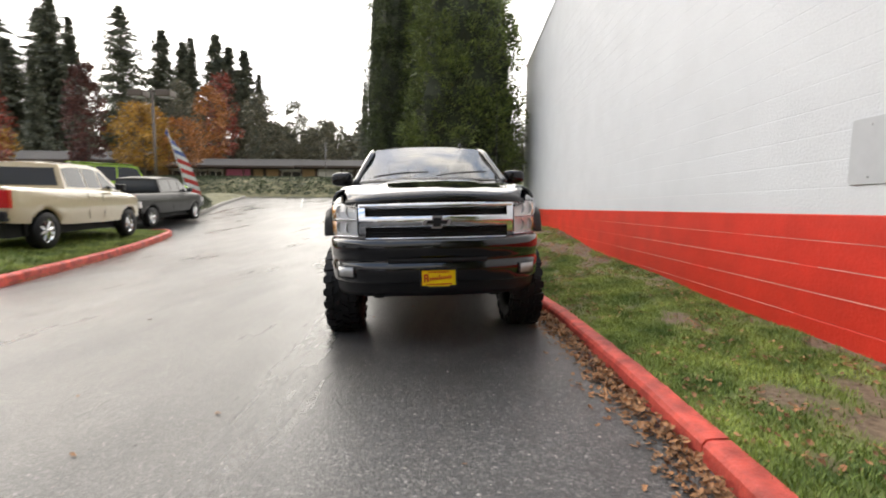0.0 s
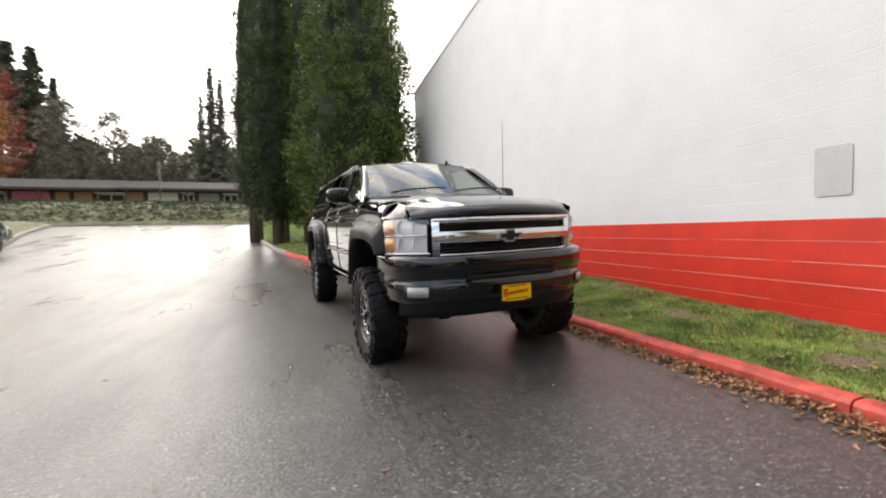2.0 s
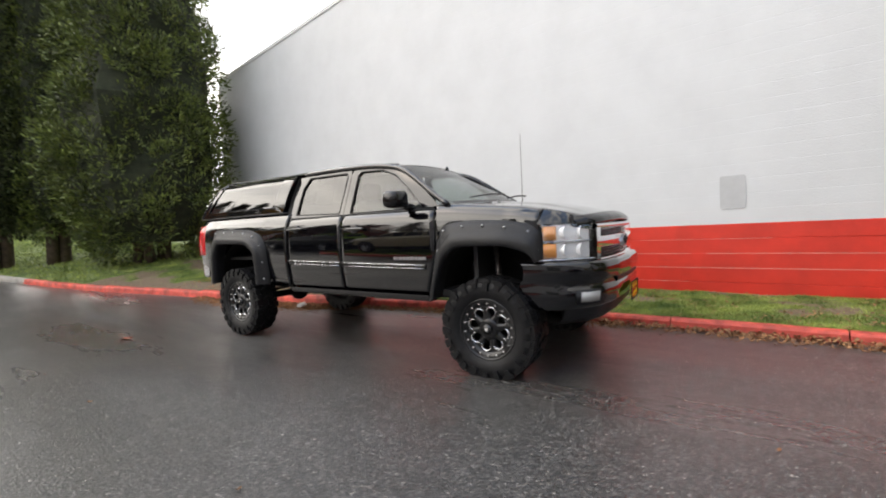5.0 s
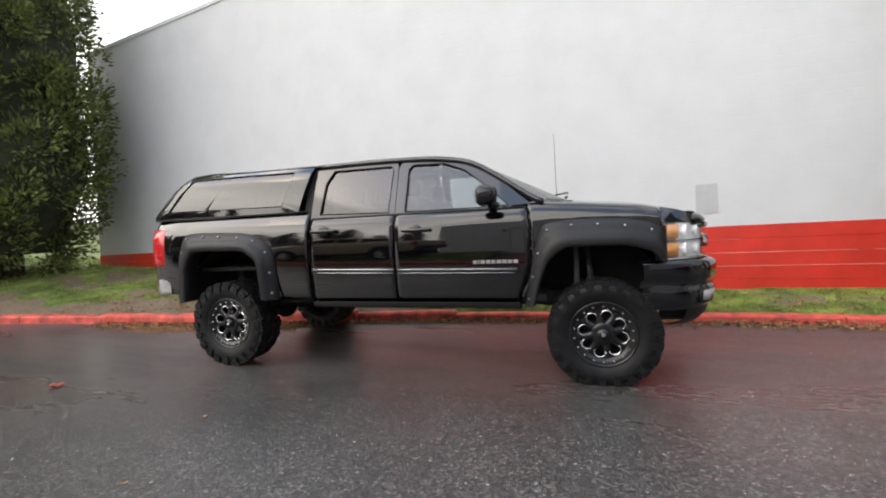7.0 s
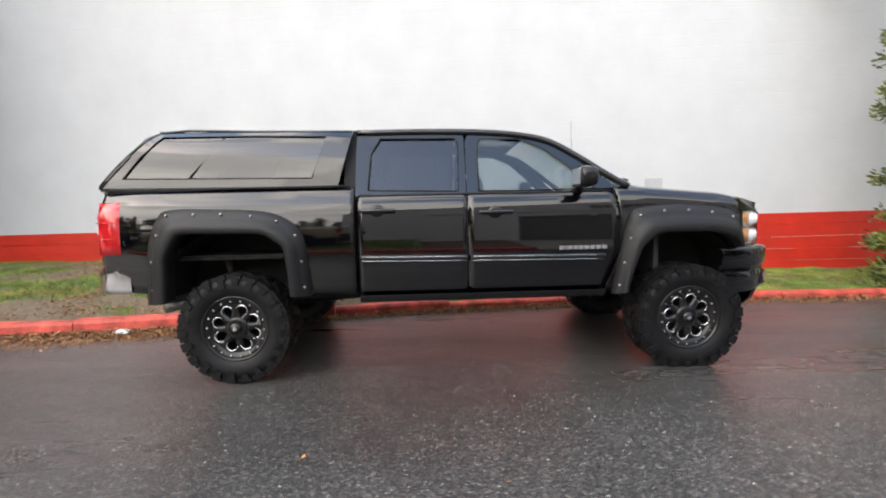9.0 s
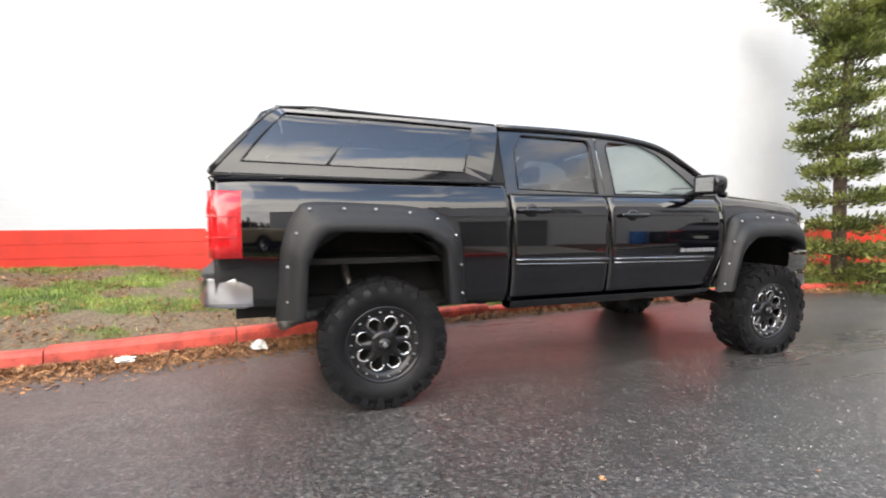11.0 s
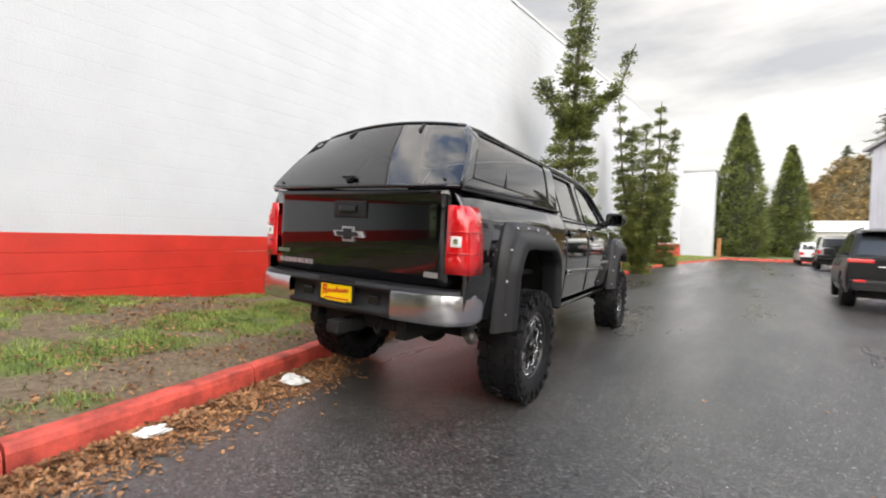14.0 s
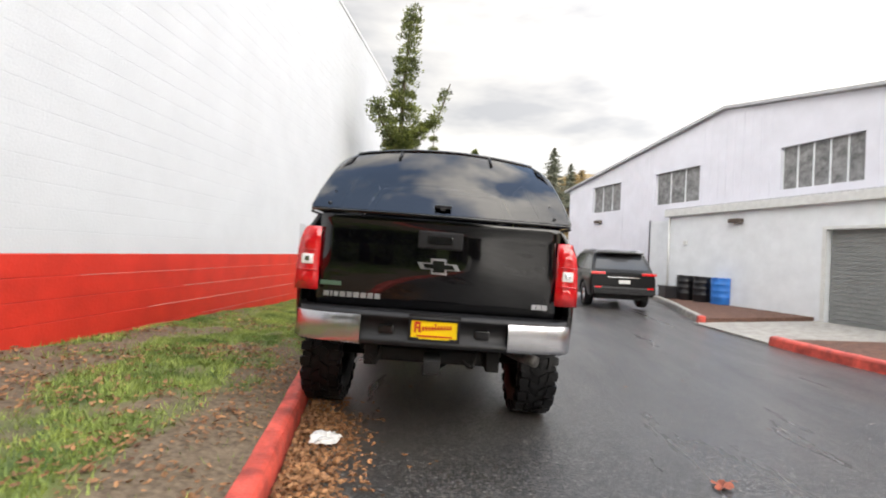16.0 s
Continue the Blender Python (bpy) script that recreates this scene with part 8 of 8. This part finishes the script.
# ---- grass, fallen leaves, litter ----
def grass_patch(name, spots, label, length, width, material, seed):
    """One sheet of single blades, each a bent sliver, with no two alike."""
    r = random.Random(seed)
    v, f = [], []
    for x, y, z in spots:
        h = length * r.uniform(0.5, 1.25)
        a = r.uniform(0, math.tau)
        lean = h * r.uniform(0.2, 0.95)
        w = width * r.uniform(0.7, 1.3)
        ca, sa = math.cos(a), math.sin(a)
        b = len(v)
        v += [(x - sa * w, y + ca * w, z - 0.01), (x + sa * w, y - ca * w, z - 0.01), (x + lean * ca, y + lean * sa, z + h * 0.8)]
        f.append((b, b + 1, b + 2))
    return tagged(raw(name, v, f, material), label, "grass", kind="stuff")


def strip_spots(y0, y1, n, seed, x_far=None):
    r = random.Random(seed)
    out = []
    while len(out) < n:
        y = r.uniform(y0, y1)
        k = kerb_x(y) + 0.13
        x = r.uniform(k, WALL_X - 0.02 if x_far is None else k + x_far)
        c = cover(x, y)
        if r.random() < max(0.015, (c - 0.28) * 1.7):
            out.append((x, y, lawn_z(x, y)))
    return out


grass_patch("grass", strip_spots(-3.5, 8.0, 150000, 1), "short green lawn grass along the white wall", 0.036, 0.0042, M["grass"], 2)
grass_patch("grass", strip_spots(8.0, 16.2, 42000, 3), "thin tufts of green grass on bare earth", 0.055, 0.0042, M["grass"], 4)
grass_patch("grass", strip_spots(-33, -3.5, 26000, 5), "green grass further along the white wall", 0.06, 0.010, M["grass"], 6)
grass_patch("grass", strip_spots(16.3, 42, 52000, 7, 7.5), "bright green grass bank under the tall conifers", 0.09, 0.013, M["grass"], 8)


def island_spots(n, seed):
    r = random.Random(seed)
    out = []
    while len(out) < n:
        y = r.uniform(6.4, 15.2)
        x = isl_edge(y) - 0.14 - 5.5 * r.random() ** 1.5
        out.append((x, y, isl_z(x, y)))
    return out


grass_patch("grass", island_spots(34000, 9), "short bright green grass on the lawn island", 0.075, 0.010, M["grass"], 10).matrix_basis = CAR_PARK


def leaf_heap(name, spots, label, seed, size=0.019):
    """Dead broad leaves, each folded and curled, lying as they fell."""
    r = random.Random(seed)
    v, f = [], []
    for x, y, z, tilt in spots:
        s = size * r.uniform(0.55, 1.35)
        w = s * r.uniform(0.45, 0.8)
        curl = s * r.uniform(0.05, 0.45)
        fold = s * r.uniform(-0.05, 0.3)
        m = Matrix.Translation((x, y, z)) @ Matrix.Rotation(r.uniform(0, math.tau), 4, "Z") @ Matrix.Rotation(r.uniform(-tilt, tilt), 4, "X") @ Matrix.Rotation(r.uniform(-tilt, tilt), 4, "Y")
        b = len(v)
        for px, py, pz in ((-s, 0, curl), (-0.45 * s, w, fold + 0.004), (-0.4 * s, 0, 0.002), (-0.45 * s, -w, fold + 0.004), (0.1 * s, 0.55 * w, fold * 0.6), (0.35 * s, w * 0.9, fold + curl * 0.3), (0.35 * s, 0, 0.002), (0.35 * s, -w * 0.9, fold + curl * 0.3), (0.1 * s, -0.55 * w, fold * 0.6), (1.05 * s, 0, curl)):
            v.append(tuple(m @ Vector((px, py, pz))))
        f += [(b, b + 2, b + 1), (b, b + 3, b + 2), (b + 1, b + 2, b + 4), (b + 2, b + 3, b + 8), (b + 2, b + 6, b + 5, b + 4), (b + 2, b + 8, b + 7, b + 6), (b + 6, b + 9, b + 5), (b + 6, b + 7, b + 9)]
    return tagged(raw(name, v, f, M["dry_leaf"]), label, "leaves", kind="stuff")


lr = random.Random(90)
spots = []
while len(spots) < 12500:
    y = lr.uniform(-3.0, 12.4) if lr.random() < 0.72 else lr.uniform(8.6, 11.6)
    amount = 0.55 + 0.7 * noise.noise(Vector((y * 1.1, 0.3, 5))) + (0.35 if y > 8 else 0.0)
    if lr.random() > amount + 0.25:
        continue
    band = 0.13 + 0.07 * max(0.0, amount) + (0.13 if 8.2 < y < 12 else 0.0)
    d = abs(lr.gauss(0, band * 0.62))
    x = kerb_x(y) - 0.015 - d
    spots.append((x, y, road_z(x, y) + 0.004 + max(0.0, 0.05 * (1 - d / band)) * lr.random(), 0.75 if d < band else 0.25))
leaf_heap("fallen_leaves", spots, "drift of brown dead leaves in the gutter by the red kerb", 91)
spots = []
while len(spots) < 6200:
    y = lr.uniform(-1, 7.5) if lr.random() < 0.30 else lr.uniform(7.5, 13.5)
    k = kerb_x(y) + 0.16
    x = lr.uniform(k, WALL_X - 0.05)
    patch = noise.noise(Vector((x * 1.6, y * 1.2, 9))) + 0.5 * noise.noise(Vector((x * 4, y * 4, 2)))
    if lr.random() < 0.22 + 0.9 * patch:
        spots.append((x, y, lawn_z(x, y) + lr.uniform(0.004, 0.03), 0.5))
leaf_heap("fallen_leaves", spots, "brown dead leaves scattered over the grass", 92)
for k in range(500):
    y = lr.uniform(6.5, 15)
    x = isl_edge(y) + abs(lr.gauss(0, 0.14))
    spots.append((x, y, road_z(x, y) + 0.006, 0.5))
leaf_heap("fallen_leaves", spots[-500:], "thin line of dead leaves along the island kerb", 94).matrix_basis = CAR_PARK
spots = [(x, y, road_z(x, y) + 0.004, 0.15) for x, y in ((lr.uniform(-4.5, 0.9), lr.uniform(-3, 13.5)) for _ in range(70))]
leaf_heap("fallen_leaves", spots, "single dead leaves and bits lying on the wet drive", 93, 0.018)


def maple_leaf(x, y):
    t = thing("fallen_leaf", Matrix.Translation((x, y, road_z(x, y) + 0.006)) @ Matrix.Rotation(0.7, 4, "Z"), "single rust-red lobed leaf lying on the wet asphalt", "leaf")
    bm = bmesh.new()
    ring = []
    for k in range(20):
        a = math.tau * k / 20
        rr = 0.075 * (0.55 + 0.45 * abs(math.cos(2.5 * a))) * (1.0 if k % 2 else 0.82)
        ring.append(bm.verts.new((rr * math.cos(a) * 1.25, rr * math.sin(a), 0.004 + 0.018 * abs(math.sin(a * 1.5)))))
    c = bm.verts.new((0, 0, 0.004))
    for k in range(20):
        bm.faces.new((c, ring[k], ring[(k + 1) % 20]))
    part("blade", bm, M["rust_leaf"], t)
    tube("stalk", [(-0.08, 0, 0.006), (-0.12, 0.01, 0.012), (-0.15, 0.03, 0.008)], 0.0022, M["rust_leaf"], t, 5)


M["rust_leaf"] = mat("rust_leaf", (0.30, 0.07, 0.03), 0.6, var=0.3, scale=30.0)
maple_leaf(-2.35, 9.26)
M["paper"] = mat("crumpled_paper", (0.72, 0.72, 0.70), 0.8, var=0.08, scale=20.0)


def crumpled(x, y, size, seed, label):
    """A scrap of crushed paper: a ball of sharp random creases."""
    r = random.Random(seed)
    bm = bmesh.new()
    bmesh.ops.create_icosphere(bm, subdivisions=3, radius=1.0)
    for w in bm.verts:
        n = noise.noise(w.co * 1.9 + Vector((seed, 0, 0))) * 0.55 + noise.noise(w.co * 5.0) * 0.28
        w.co = Vector((w.co.x * size * 1.25 * (1 + n), w.co.y * size * 0.8 * (1 + n), max(-0.35, w.co.z) * size * 0.5 * (1 + n) + size * 0.17))
    ob = raw("paper_scrap", [tuple(w.co) for w in bm.verts], [[w.index for w in fc.verts] for fc in bm.faces], M["paper"])
    bm.free()
    ob.matrix_basis = Matrix.Translation((x, y, road_z(x, y) + 0.03)) @ Matrix.Rotation(r.uniform(0, 6), 4, "Z")
    tagged(ob, label, "litter", group="litter in the gutter")


crumpled(0.25, 9.17, 0.082, 5, "crumpled white paper scrap among leaves in the gutter")
crumpled(0.08, 10.27, 0.066, 8, "small torn white paper scrap among leaves in the gutter")

# faded white bay line across the far drive
def road_line(pts, w, label):
    v, f = [], []
    for i, (x, y) in enumerate(pts):
        a, b = pts[max(0, i - 1)], pts[min(len(pts) - 1, i + 1)]
        d = Vector((b[0] - a[0], b[1] - a[1], 0)).normalized()
        o = Vector((-d.y, d.x, 0)) * w / 2
        for q in (-1, 1):
            p = Vector((x, y, 0)) + o * q
            v.append((p.x, p.y, road_z(p.x, p.y) + 0.006))
    for i in range(len(pts) - 1):
        f.append((2 * i, 2 * i + 1, 2 * i + 3, 2 * i + 2))
    return tagged(raw("road_line", v, f, M["line_paint"]), label, "road marking", kind="structure")


road_line([(-9.1 - 4.25 * t, 28.8 + 14.2 * t) for t in span(0, 1, 30)], 0.11, "faded white painted line on the drive").matrix_basis = CAR_PARK


# pale stone chips standing in the worn asphalt
M["stone_chip"] = mat("stone_chips", (0.20, 0.185, 0.165), 0.5, var=0.3, scale=40.0, tint=(0.42, 0.39, 0.35), random_amount=0.6)
cr = random.Random(55)
v, f = [], []
for _ in range(38000):
    x, y = cr.uniform(-5.2, 1.0), cr.uniform(-2.5, 13.5)
    if x > kerb_x(y) - 0.05 or cr.random() > 0.62 + 0.6 * noise.noise(Vector((x * 1.3, y * 0.8, 4))):
        continue
    s = cr.uniform(0.0030, 0.0078) * (1.6 if cr.random() < 0.10 else 1.0)
    z = road_z(x, y)
    a = cr.uniform(0, math.tau)
    b = len(v)
    for k in range(4):
        q = a + k * 1.5708 + cr.uniform(-0.4, 0.4)
        v.append((x + s * 1.3 * math.cos(q), y + s * math.sin(q), z - 0.001))
    v.append((x + cr.uniform(-0.3, 0.3) * s, y, z + s * 0.4))
    f += [(b + k, b + (k + 1) % 4, b + 4) for k in range(4)]
tagged(raw("stone_chips", v, f, M["stone_chip"]), "pale stone chips in the worn asphalt", "gravel", kind="stuff")
